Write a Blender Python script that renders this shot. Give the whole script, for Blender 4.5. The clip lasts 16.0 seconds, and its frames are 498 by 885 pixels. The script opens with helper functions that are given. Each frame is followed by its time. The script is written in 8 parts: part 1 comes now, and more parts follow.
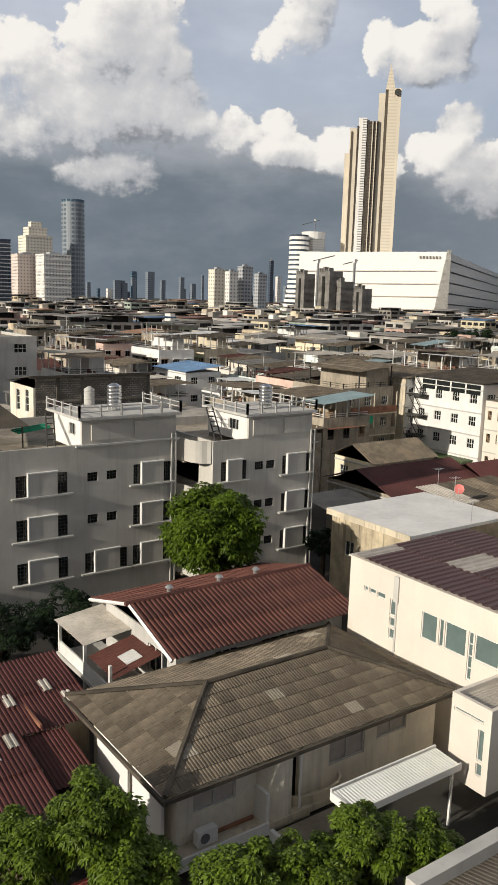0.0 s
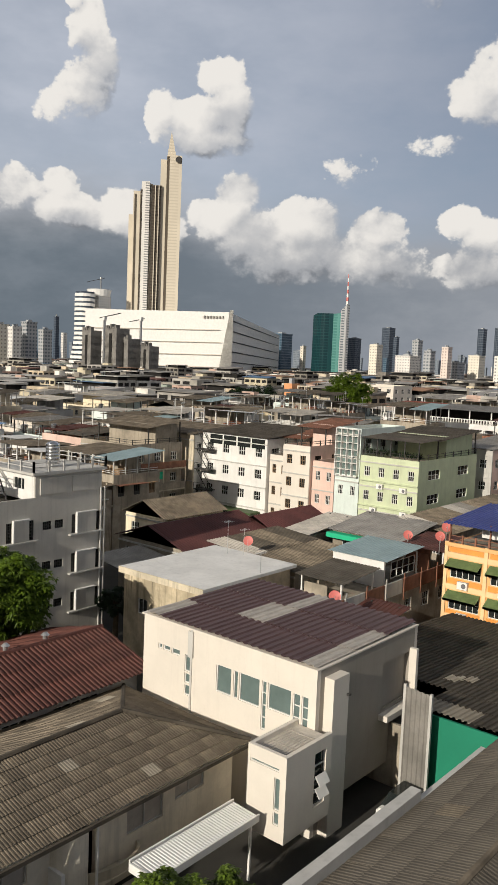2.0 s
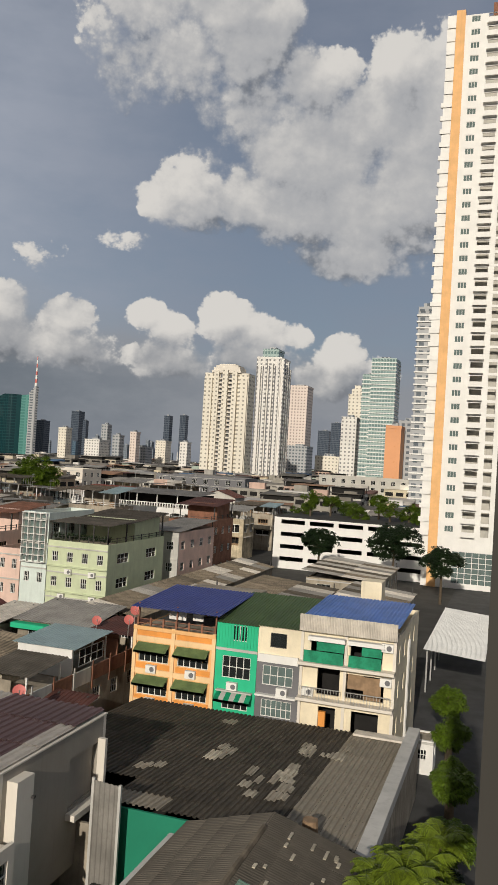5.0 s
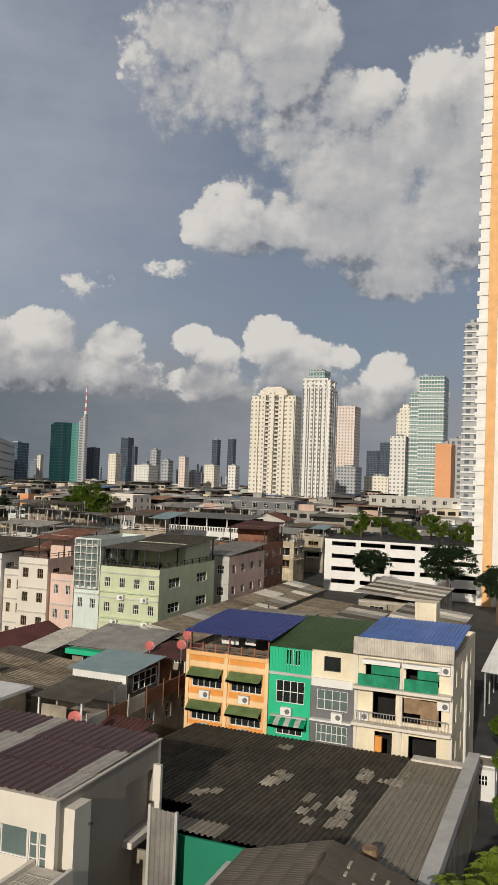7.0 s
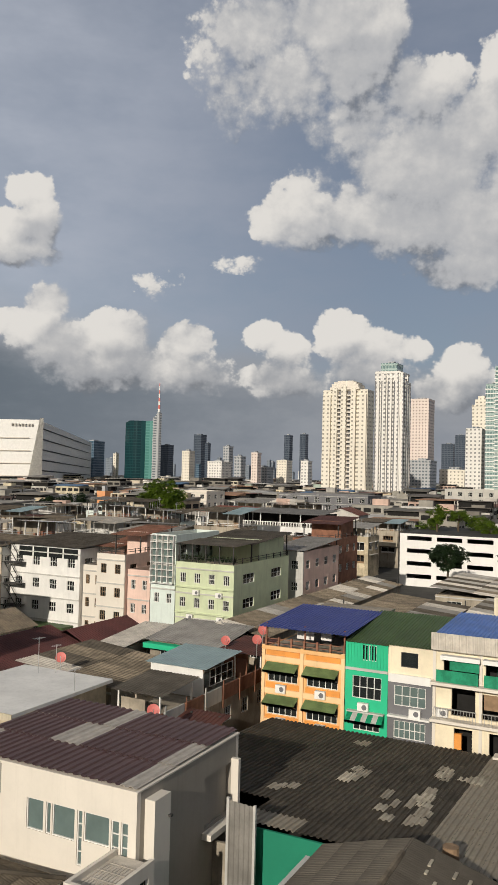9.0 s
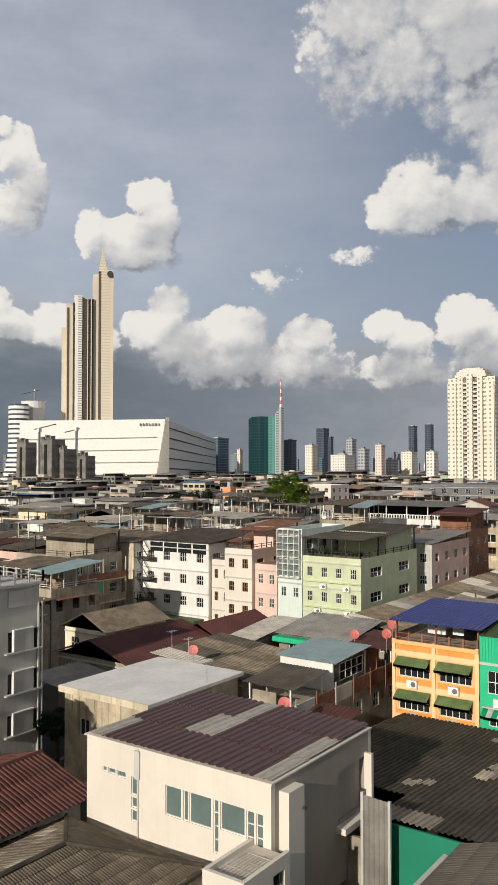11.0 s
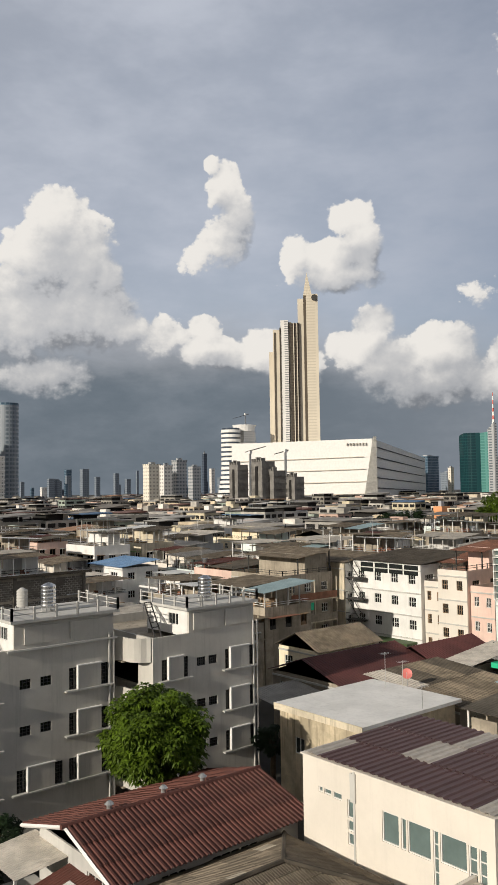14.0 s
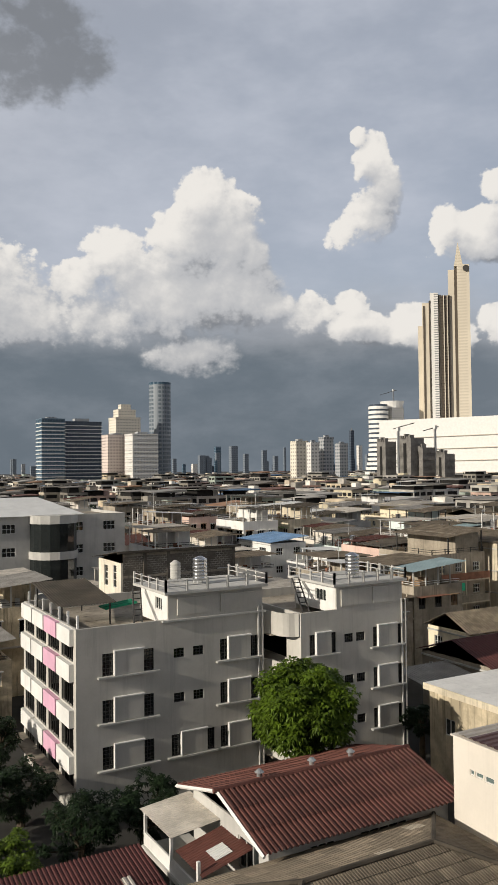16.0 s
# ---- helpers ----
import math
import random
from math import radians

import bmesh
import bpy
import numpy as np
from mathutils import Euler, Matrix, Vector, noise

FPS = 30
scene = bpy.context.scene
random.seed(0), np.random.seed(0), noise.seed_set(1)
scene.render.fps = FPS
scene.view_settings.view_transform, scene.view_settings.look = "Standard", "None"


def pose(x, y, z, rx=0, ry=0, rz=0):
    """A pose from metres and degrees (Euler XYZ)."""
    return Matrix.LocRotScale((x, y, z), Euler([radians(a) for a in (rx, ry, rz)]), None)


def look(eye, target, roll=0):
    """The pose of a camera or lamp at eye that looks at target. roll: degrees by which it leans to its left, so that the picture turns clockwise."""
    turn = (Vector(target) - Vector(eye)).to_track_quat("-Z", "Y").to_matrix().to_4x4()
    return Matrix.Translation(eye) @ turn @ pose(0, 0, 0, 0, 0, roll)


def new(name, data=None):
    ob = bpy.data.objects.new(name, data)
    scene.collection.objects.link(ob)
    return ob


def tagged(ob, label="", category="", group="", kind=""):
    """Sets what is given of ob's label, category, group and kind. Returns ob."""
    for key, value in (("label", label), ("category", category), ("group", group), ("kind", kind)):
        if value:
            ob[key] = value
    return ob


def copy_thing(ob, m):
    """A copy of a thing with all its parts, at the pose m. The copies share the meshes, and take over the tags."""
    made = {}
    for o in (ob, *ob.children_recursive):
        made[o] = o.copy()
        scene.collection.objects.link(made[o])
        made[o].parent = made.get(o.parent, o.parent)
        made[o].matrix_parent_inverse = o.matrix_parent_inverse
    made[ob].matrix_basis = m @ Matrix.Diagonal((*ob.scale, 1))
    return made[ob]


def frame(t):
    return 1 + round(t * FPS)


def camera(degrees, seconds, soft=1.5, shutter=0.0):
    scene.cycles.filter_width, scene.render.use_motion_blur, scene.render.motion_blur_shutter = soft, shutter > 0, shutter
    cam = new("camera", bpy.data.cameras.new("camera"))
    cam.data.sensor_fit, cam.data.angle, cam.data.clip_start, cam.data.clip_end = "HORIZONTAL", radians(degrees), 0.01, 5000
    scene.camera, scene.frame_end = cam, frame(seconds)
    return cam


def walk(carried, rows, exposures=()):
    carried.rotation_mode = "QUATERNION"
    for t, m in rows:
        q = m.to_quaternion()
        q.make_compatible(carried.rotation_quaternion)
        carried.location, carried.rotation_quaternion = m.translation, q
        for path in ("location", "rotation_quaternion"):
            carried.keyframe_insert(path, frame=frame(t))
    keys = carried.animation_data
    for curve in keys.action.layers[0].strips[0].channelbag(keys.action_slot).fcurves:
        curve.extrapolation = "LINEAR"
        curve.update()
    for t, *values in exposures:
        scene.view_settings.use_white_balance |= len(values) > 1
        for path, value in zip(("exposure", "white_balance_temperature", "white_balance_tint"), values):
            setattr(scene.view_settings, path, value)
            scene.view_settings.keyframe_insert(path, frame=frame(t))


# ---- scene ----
# World x and y follow the street grid of the quarter; the eye stands above the origin.
EYE = 23.0
cam = camera(34.2, 16.0)
ROWS = [
    (0.0, 79.83, -1.70, 0.30), (0.5, 81.38, -1.77, -2.60), (1.0, 82.86, -1.54, -5.64), (1.5, 83.91, -1.66, -9.56),
    (2.0, 84.32, -2.37, -14.53), (2.5, 85.15, -3.05, -20.17), (3.0, 86.92, -3.37, -26.09), (3.5, 88.45, -3.79, -30.83),
    (4.0, 89.60, -4.52, -34.88), (6.5, 93.15, -2.13, -35.90), (7.0, 92.76, -2.12, -32.80), (7.5, 92.31, -1.80, -30.12),
    (8.0, 92.39, -1.72, -29.54), (10.5, 91.63, -0.33, -21.39), (11.0, 91.76, 0.04, -18.94), (11.5, 92.67, 0.27, -17.13),
    (12.0, 93.41, 0.50, -14.95), (12.5, 93.84, 0.76, -12.22), (13.0, 93.95, 0.74, -9.55), (13.5, 93.62, 0.84, -6.89),
    (14.0, 93.28, 0.83, -4.29), (14.5, 92.90, 0.84, -1.90), (15.0, 92.42, 0.85, 0.65), (15.5, 92.07, 0.68, 3.29),
    (16.0, 91.78, 0.59, 6.08),
]
GRID = 35.5
walk(cam, [(t, pose(0, 0.028 if 2.9 < t < 4.5 else 0.004, EYE, rx, ry, rz - GRID)) for t, rx, ry, rz in ROWS],
     exposures=((0.0, 0.12), (1.0, 0.06), (2.0, 0.0), (3.5, -0.12), (4.2, -0.25), (6.5, -0.35), (8.0, -0.28), (10.5, -0.05), (12.0, 0.0), (16.0, 0.0)))

# ---- sky, clouds and sun ----
SUN_TO = Vector((-1.0, -0.06, 0.365)).normalized()
sun = new("sun", bpy.data.lights.new("sun", "SUN"))
sun.data.energy, sun.data.angle, sun.data.color = 4.15, radians(0.6), (1.0, 0.915, 0.785)
sun.matrix_world = look(SUN_TO * 100, (0, 0, 0))

# cumulus heads: bearing, height, half width, half height in degrees, weight
HEADS = [
    (-9.1, 18.3, 2.1, 2.1, 1), (-10.2, 15.9, 2.8, 2.2, 1), (-7.2, 16.0, 2.2, 3.0, 1), (-5.5, 14.4, 1.1, 2.0, 0.9), (-15.5, 14.8, 2.1, 1.6, 0.8), (-18.1, 12.8, 1.7, 1.4, 0.75),
    (-13.1, 13.0, 3.2, 2.0, 0.9), (-10.8, 12.1, 4.4, 2.6, 1), (-6.8, 12.3, 3.2, 2.4, 0.95), (-4.2, 11.4, 1.5, 1.1, 1), (-10.0, 8.0, 3.4, 1.4, 0.85), (-16.2, 10.4, 3.6, 1.8, 0.7),
    (-1.8, 10.7, 1.9, 1.3, 0.7), (-21.8, 10.6, 3.6, 2.4, 0.8), (-24.3, 12.7, 3.6, 2.8, 0.8), (1.9, 22.0, 0.6, 0.6, 0.7), (3.0, 20.6, 1.2, 1.6, 0.9), (3.7, 19.0, 1.1, 1.5, 0.9),
    (2.9, 17.2, 1.6, 1.6, 0.8), (1.2, 16.0, 1.4, 1.2, 0.5), (12.0, 18.5, 1.5, 1.3, 1), (12.6, 16.6, 1.4, 2.0, 1), (10.2, 15.8, 2.3, 1.4, 1), (7.9, 16.2, 1.0, 1.5, 0.8),
    (10.8, 14.6, 3.2, 1.0, 0.9), (1.4, 11.2, 1.1, 1.1, 1), (0.8, 9.5, 1.3, 1.0, 0.9), (2.7, 9.6, 1.8, 1.2, 0.9), (5.5, 9.6, 1.8, 1.6, 0.9), (7.9, 8.6, 2.0, 1.5, 0.8),
    (13.3, 11.5, 1.4, 1.2, 1), (12.1, 9.6, 2.0, 1.4, 1), (14.7, 8.9, 2.0, 1.4, 0.9), (18.3, 9.4, 2.2, 1.8, 1), (18.7, 7.5, 3.6, 1.3, 0.8), (20.4, 13.3, 1.4, 0.8, 0.2),
    (13.1, 10.3, 1.4, 1.8, 1), (14.3, 8.2, 2.4, 1.6, 0.95), (17.7, 9.2, 2.3, 1.8, 1), (16.7, 7.0, 3.2, 1.4, 0.85), (23.0, 9.0, 2.0, 1.6, 1), (22.5, 7.0, 3.8, 1.4, 0.85),
    (28.4, 9.8, 1.2, 1.1, 1), (30.2, 8.9, 1.6, 1.4, 1), (29.7, 6.7, 3.2, 1.4, 0.8), (34.0, 9.7, 1.8, 1.7, 1), (36.4, 9.0, 2.0, 1.4, 0.95), (35.7, 7.3, 3.2, 1.2, 0.8),
    (39.2, 8.9, 1.0, 0.9, 0.8), (42.3, 7.5, 1.8, 1.6, 1), (41.2, 5.8, 2.6, 1.4, 0.85), (44.6, 6.4, 1.6, 1.2, 0.8), (26.9, 29.4, 3.6, 2.0, 0.8), (33.4, 29.9, 4.0, 2.4, 1),
    (36.7, 29.2, 1.6, 2.0, 1), (34.7, 27.3, 2.8, 2.2, 1), (29.9, 26.6, 3.2, 2.4, 0.75), (26.2, 25.5, 2.4, 2.4, 0.45), (24.1, 28.0, 1.6, 2.4, 0.4), (39.2, 25.5, 2.4, 2.4, 0.95),
    (41.1, 26.4, 1.6, 1.4, 0.8), (45.4, 26.1, 2.2, 2.4, 1), (43.9, 23.4, 3.4, 2.4, 1), (36.9, 21.1, 2.3, 2.2, 1), (35.2, 23.7, 3.8, 2.4, 0.7), (40.3, 21.0, 4.2, 3.6, 1),
    (35.4, 18.0, 2.8, 1.9, 1), (39.0, 17.4, 4.2, 2.4, 1), (31.4, 17.6, 3.2, 1.9, 0.85), (29.0, 17.4, 1.5, 1.6, 0.9), (30.9, 19.6, 2.0, 1.5, 0.7), (43.3, 17.3, 4.4, 2.8, 1),
    (42.7, 14.4, 3.8, 1.5, 0.9), (26.2, 14.6, 1.6, 0.7, 0.22), (47.0, 19.6, 3.2, 5.2, 1), (49.1, 23.8, 3.6, 4.8, 1), (29.6, 32.9, 5.6, 2.4, 0.8),
]


class Net:
    """Short hand for a node tree."""

    def __init__(self, tree):
        self.tree = tree

    def node(self, kind, **settings):
        n = self.tree.nodes.new(kind)
        for key, value in settings.items():
            setattr(n, key, value)
        return n

    def put(self, socket, value):
        if isinstance(value, bpy.types.NodeSocket):
            self.tree.links.new(value, socket)
        else:
            socket.default_value = value

    def math(self, op, *values, clamp=False):
        n = self.node("ShaderNodeMath", operation=op, use_clamp=clamp)
        for s, v in zip(n.inputs, values):
            self.put(s, v)
        return n.outputs[0]

    def mix(self, fac, a, b, blend="MIX"):
        n = self.node("ShaderNodeMix", data_type="RGBA", blend_type=blend)
        for s, v in zip((n.inputs[0], n.inputs[6], n.inputs[7]), (fac, a, b)):
            self.put(s, v if isinstance(v, (bpy.types.NodeSocket, float)) else (*v, 1))
        return n.outputs[2]

    def ramp(self, fac, low, high):
        n = self.node("ShaderNodeMapRange", interpolation_type="SMOOTHSTEP")
        for s, v in zip(n.inputs, (fac, low, high, 0.0, 1.0)):
            self.put(s, v)
        return n.outputs[0]

    def noise(self, vector, scale, detail=4.0, rough=0.55):
        n = self.node("ShaderNodeTexNoise")
        if vector is not None:
            self.put(n.inputs["Vector"], vector)
        for key, v in (("Scale", scale), ("Detail", detail), ("Roughness", rough)):
            n.inputs[key].default_value = v
        return n

    def node_normal_z(self):
        n = self.node("ShaderNodeSeparateXYZ")
        self.put(n.inputs[0], self.node("ShaderNodeNewGeometry").outputs["Normal"])
        return n.outputs[2]

    def xyz(self, x, y, z):
        n = self.node("ShaderNodeCombineXYZ")
        for s, v in zip(n.inputs, (x, y, z)):
            self.put(s, v)
        return n.outputs[0]


def cloud_group():
    """How thick the cloud is at a bearing and a height above the horizon."""
    tree = bpy.data.node_groups.new("cloud_field", "ShaderNodeTree")
    for name in ("bearing", "height"):
        tree.interface.new_socket(name, in_out="INPUT", socket_type="NodeSocketFloat")
    tree.interface.new_socket("thick", in_out="OUTPUT", socket_type="NodeSocketFloat")
    k = Net(tree)
    gin, gout = k.node("NodeGroupInput"), k.node("NodeGroupOutput")
    az, el = gin.outputs[0], gin.outputs[1]
    spot = k.xyz(az, k.math("MULTIPLY", el, 1.15), 0.0)
    slow = k.noise(spot, 0.35, 4.0, 0.5)
    parts = k.node("ShaderNodeSeparateColor")
    k.put(parts.inputs[0], slow.outputs["Color"])
    az2 = k.math("ADD", az, k.math("MULTIPLY", k.math("SUBTRACT", parts.outputs[0], 0.5), 1.8))
    el2 = k.math("ADD", el, k.math("MULTIPLY", k.math("SUBTRACT", parts.outputs[1], 0.5), 1.5))
    total = None
    for a, e, ra, re, wgt in HEADS:
        u = k.math("MULTIPLY", k.math("SUBTRACT", az2, a), 1 / ra)
        v = k.math("MULTIPLY", k.math("SUBTRACT", el2, e), 1 / re)
        d = k.math("MULTIPLY_ADD", u, u, k.math("MULTIPLY", v, v))
        blob = k.math("MULTIPLY", k.math("SUBTRACT", 1.36, d), wgt)
        total = blob if total is None else k.math("SMOOTH_MAX", total, blob, 0.8)
    puff = k.noise(spot, 0.9, 6.0, 0.58)
    bill = k.node("ShaderNodeTexVoronoi", feature="SMOOTH_F1")
    k.put(bill.inputs["Vector"], spot)
    bill.inputs["Scale"].default_value, bill.inputs["Detail"].default_value, bill.inputs["Roughness"].default_value = 0.8, 3.0, 0.6
    rough = k.math("SUBTRACT", k.math("MULTIPLY", puff.outputs[0], 0.9), k.math("MULTIPLY", bill.outputs["Distance"], 0.75))
    calm = k.math("MULTIPLY_ADD", k.ramp(total, 1.5, 0.3), 0.7, 0.3)
    k.put(gout.inputs[0], k.math("ADD", k.math("MAXIMUM", total, -1.5), k.math("MULTIPLY", k.math("ADD", rough, 0.25), calm)))
    return tree


def make_world():
    world = bpy.data.worlds.new("evening_sky")
    world.use_nodes = True
    scene.world = world
    k = Net(world.node_tree)
    k.tree.nodes.clear()
    way = k.node("ShaderNodeTexCoord").outputs["Generated"]
    axes = k.node("ShaderNodeSeparateXYZ")
    k.put(axes.inputs[0], way)
    el = k.math("MULTIPLY", k.math("ARCSINE", axes.outputs[2]), 57.2958)
    az = k.math("SUBTRACT", 90.0 - GRID, k.math("MULTIPLY", k.math("ARCTAN2", axes.outputs[1], axes.outputs[0]), 57.2958))
    field = cloud_group()

    def thick(da, de):
        n = k.node("ShaderNodeGroup", node_tree=field)
        k.put(n.inputs[0], k.math("ADD", az, da))
        k.put(n.inputs[1], k.math("ADD", el, de))
        return n.outputs[0]

    here, above, beside = thick(0.0, 0.0), thick(-1.0, 2.6), thick(-0.40, 0.45)
    sky = k.node("ShaderNodeTexSky", sky_type="NISHITA", sun_disc=False)
    sky.sun_elevation = math.asin(SUN_TO.z)
    sky.sun_rotation = math.atan2(SUN_TO.x, SUN_TO.y)
    sky.air_density, sky.dust_density, sky.ozone_density = 1.0, 1.5, 1.5
    clear = k.mix(1.0, sky.outputs[0], (0.07, 0.07, 0.07), "MULTIPLY")
    # thin high veil over the blue
    veil = k.noise(k.xyz(az, k.math("MULTIPLY", el, 2.2), 3.0), 0.07, 5.0, 0.6).outputs[0]
    haze = k.ramp(veil, 0.30, 0.75)
    west = k.ramp(az, 38.0, 2.0)
    upper = k.mix(k.math("MULTIPLY_ADD", haze, 0.30, 0.55), clear, k.mix(west, (0.29, 0.325, 0.405), (0.57, 0.60, 0.675)))
    # unseen warm haze round the low sun, added to set the fill light
    near = k.node("ShaderNodeVectorMath", operation="DOT_PRODUCT")
    k.put(near.inputs[0], way)
    near.inputs[1].default_value = SUN_TO
    upper = k.mix(k.math("MULTIPLY", k.ramp(near.outputs["Value"], -0.35, 0.9), 0.8), upper, (0.38, 0.345, 0.30))
    # slate rain bank low over the horizon, heavier toward the north-west
    side = k.ramp(az, 46.0, 2.0)
    bank_top = k.math("MULTIPLY_ADD", side, 4.5, 6.0)
    wob = k.noise(k.xyz(az, k.math("MULTIPLY", el, 3.0), 9.0), 0.10, 5.0, 0.6).outputs[0]
    bank = k.ramp(k.math("ADD", el, k.math("MULTIPLY", wob, 5.0)), k.math("ADD", bank_top, 5.5), bank_top)
    slate = k.mix(side, (0.30, 0.32, 0.36), (0.125, 0.155, 0.185))
    streaks = k.noise(k.xyz(k.math("MULTIPLY", az, 0.5), k.math("MULTIPLY", el, 1.0), 5.0), 0.3, 5.0, 0.6).outputs[0]
    slate = k.mix(k.math("MULTIPLY", k.ramp(streaks, 0.35, 0.75), 0.6), slate, k.mix(side, (0.42, 0.43, 0.46), (0.22, 0.25, 0.285)))
    deck = k.ramp(k.math("ADD", el, k.math("MULTIPLY", streaks, 3.0)), k.math("MULTIPLY_ADD", side, 5.0, 3.4), k.math("MULTIPLY_ADD", side, 4.5, 8.0))
    slate = k.mix(deck, slate, (0.34, 0.35, 0.375))
    back = k.mix(k.math("MULTIPLY", bank, 0.95), upper, slate)
    # cumulus: bright where thin toward the light, grey below
    fall = k.math("MULTIPLY_ADD", k.math("SUBTRACT", here, beside), 1.05, k.math("MULTIPLY", k.math("SUBTRACT", here, above), 0.82))
    soft = k.ramp(fall, 0.0, 1.4)
    lumps = k.noise(k.xyz(az, k.math("MULTIPLY", el, 1.3), 7.0), 0.26, 4.0, 0.5).outputs[0]
    fall = k.math("ADD", fall, k.math("MULTIPLY", k.math("SUBTRACT", lumps, 0.46), 2.6))
    lit = k.ramp(fall, -0.6, 2.4)
    low = k.ramp(el, 4.0, 12.0)
    shade = k.mix(k.ramp(fall, -1.3, -0.2), (0.20, 0.21, 0.23), k.mix(low, (0.37, 0.38, 0.40), (0.50, 0.505, 0.52)))
    body = k.mix(lit, shade, (0.86, 0.825, 0.775))
    cover = k.ramp(here, 0.0, k.math("MULTIPLY_ADD", soft, -0.62, 0.95))
    cover = k.math("MULTIPLY", cover, k.ramp(el, 1.5, 6.0))
    colour = k.mix(k.math("MULTIPLY", cover, 0.96), back, body)
    # a dark ragged cloud high in the west
    u = k.math("MULTIPLY", k.math("ADD", az, 21.2), 1 / 6.0)
    v = k.math("MULTIPLY", k.math("SUBTRACT", el, 27.0), 1 / 3.8)
    rag = k.noise(k.xyz(az, k.math("MULTIPLY", el, 1.4), 1.0), 0.35, 6.0, 0.6).outputs[0]
    murk = k.math("ADD", k.math("SUBTRACT", 1.0, k.math("MULTIPLY_ADD", u, u, k.math("MULTIPLY", v, v))), k.math("MULTIPLY_ADD", rag, 3.2, -1.6))
    colour = k.mix(k.math("MULTIPLY", k.ramp(murk, 0.0, 0.9), 0.78), colour, (0.18, 0.19, 0.205))
    colour = k.mix(k.ramp(el, -0.2, -4.0), colour, (0.22, 0.22, 0.22))
    # dimmer sky added above the view to lower the fill light
    colour = k.mix(k.ramp(el, 37.0, 52.0), colour, (0.195, 0.205, 0.23))
    shine = k.node("ShaderNodeBackground")
    k.put(shine.inputs[0], colour)
    shine.inputs[1].default_value = 1.0
    k.put(k.node("ShaderNodeOutputWorld").inputs[0], shine.outputs[0])


make_world()

# ---- materials ----
def mat(name, rgb, rough=0.8, var=0.22, scale=0.7, fine=9.0, bump=0.15, streak=0.0, rand=0.0, metal=0.0, ribs=None, spec=0.4, island=False):
    """A weathered surface: broad stains, fine grain, rain streaks, and a tone that differs from piece to piece."""
    m = bpy.data.materials.new(name)
    m.use_nodes = True
    k = Net(m.node_tree)
    bsdf = k.tree.nodes["Principled BSDF"]
    at = k.node("ShaderNodeTexCoord").outputs["Object"]
    broad = k.noise(at, scale, 5.0, 0.6).outputs[0]
    grain = k.noise(at, fine, 4.0, 0.6).outputs[0]
    dark = tuple(c * (1 - var) for c in rgb)
    light = tuple(min(1, c * (1 + var * 0.5)) for c in rgb)
    col = k.mix(k.ramp(broad, 0.3, 0.7), dark, light)
    col = k.mix(k.math("MULTIPLY", k.ramp(grain, 0.45, 0.75), 0.35 * min(1, var * 3)), col, tuple(c * 0.6 for c in rgb))
    if streak:
        scaled = k.node("ShaderNodeMapping")
        k.put(scaled.inputs[0], at)
        scaled.inputs["Scale"].default_value = (2.2, 2.2, 0.16)
        run = k.noise(scaled.outputs[0], 1.0, 5.0, 0.65).outputs[0]
        col = k.mix(k.math("MULTIPLY", k.ramp(run, 0.5, 0.72), streak), col, tuple(c * 0.32 for c in rgb))
    if rand:
        tone = k.node("ShaderNodeNewGeometry").outputs["Random Per Island"] if island else k.node("ShaderNodeObjectInfo").outputs["Random"]
        hsv = k.node("ShaderNodeHueSaturation")
        k.put(hsv.inputs["Value"], k.math("MULTIPLY_ADD", tone, rand, 1 - rand / 2))
        k.put(hsv.inputs["Color"], col)
        col = hsv.outputs[0]
    k.put(bsdf.inputs["Base Color"], col)
    bsdf.inputs["Roughness"].default_value, bsdf.inputs["Metallic"].default_value = rough, metal
    bsdf.inputs["Specular IOR Level"].default_value = spec
    height = k.math("ADD", grain, k.math("MULTIPLY", broad, 0.6))
    if ribs:
        axis, pitch = ribs
        parts = k.node("ShaderNodeSeparateXYZ")
        k.put(parts.inputs[0], at)
        wave = k.math("SINE", k.math("MULTIPLY", parts.outputs["XYZ".index(axis)], 6.2832 / pitch))
        height = k.math("ADD", height, k.math("MULTIPLY", wave, 1.2))
    if bump:
        b = k.node("ShaderNodeBump")
        b.inputs["Strength"].default_value, b.inputs["Distance"].default_value = bump, 0.03
        k.put(b.inputs["Height"], height)
        k.put(bsdf.inputs["Normal"], b.outputs[0])
    return m


def glass(name, rgb, trans=0.5, rough=0.06):
    m = bpy.data.materials.new(name)
    m.use_nodes = True
    k = Net(m.node_tree)
    b = k.tree.nodes["Principled BSDF"]
    at = k.node("ShaderNodeTexCoord").outputs["Object"]
    k.put(b.inputs["Base Color"], k.mix(k.noise(at, 1.3).outputs[0], tuple(c * 0.7 for c in rgb), tuple(c * 1.2 for c in rgb)))
    b.inputs["Roughness"].default_value, b.inputs["Transmission Weight"].default_value = rough, trans
    return m


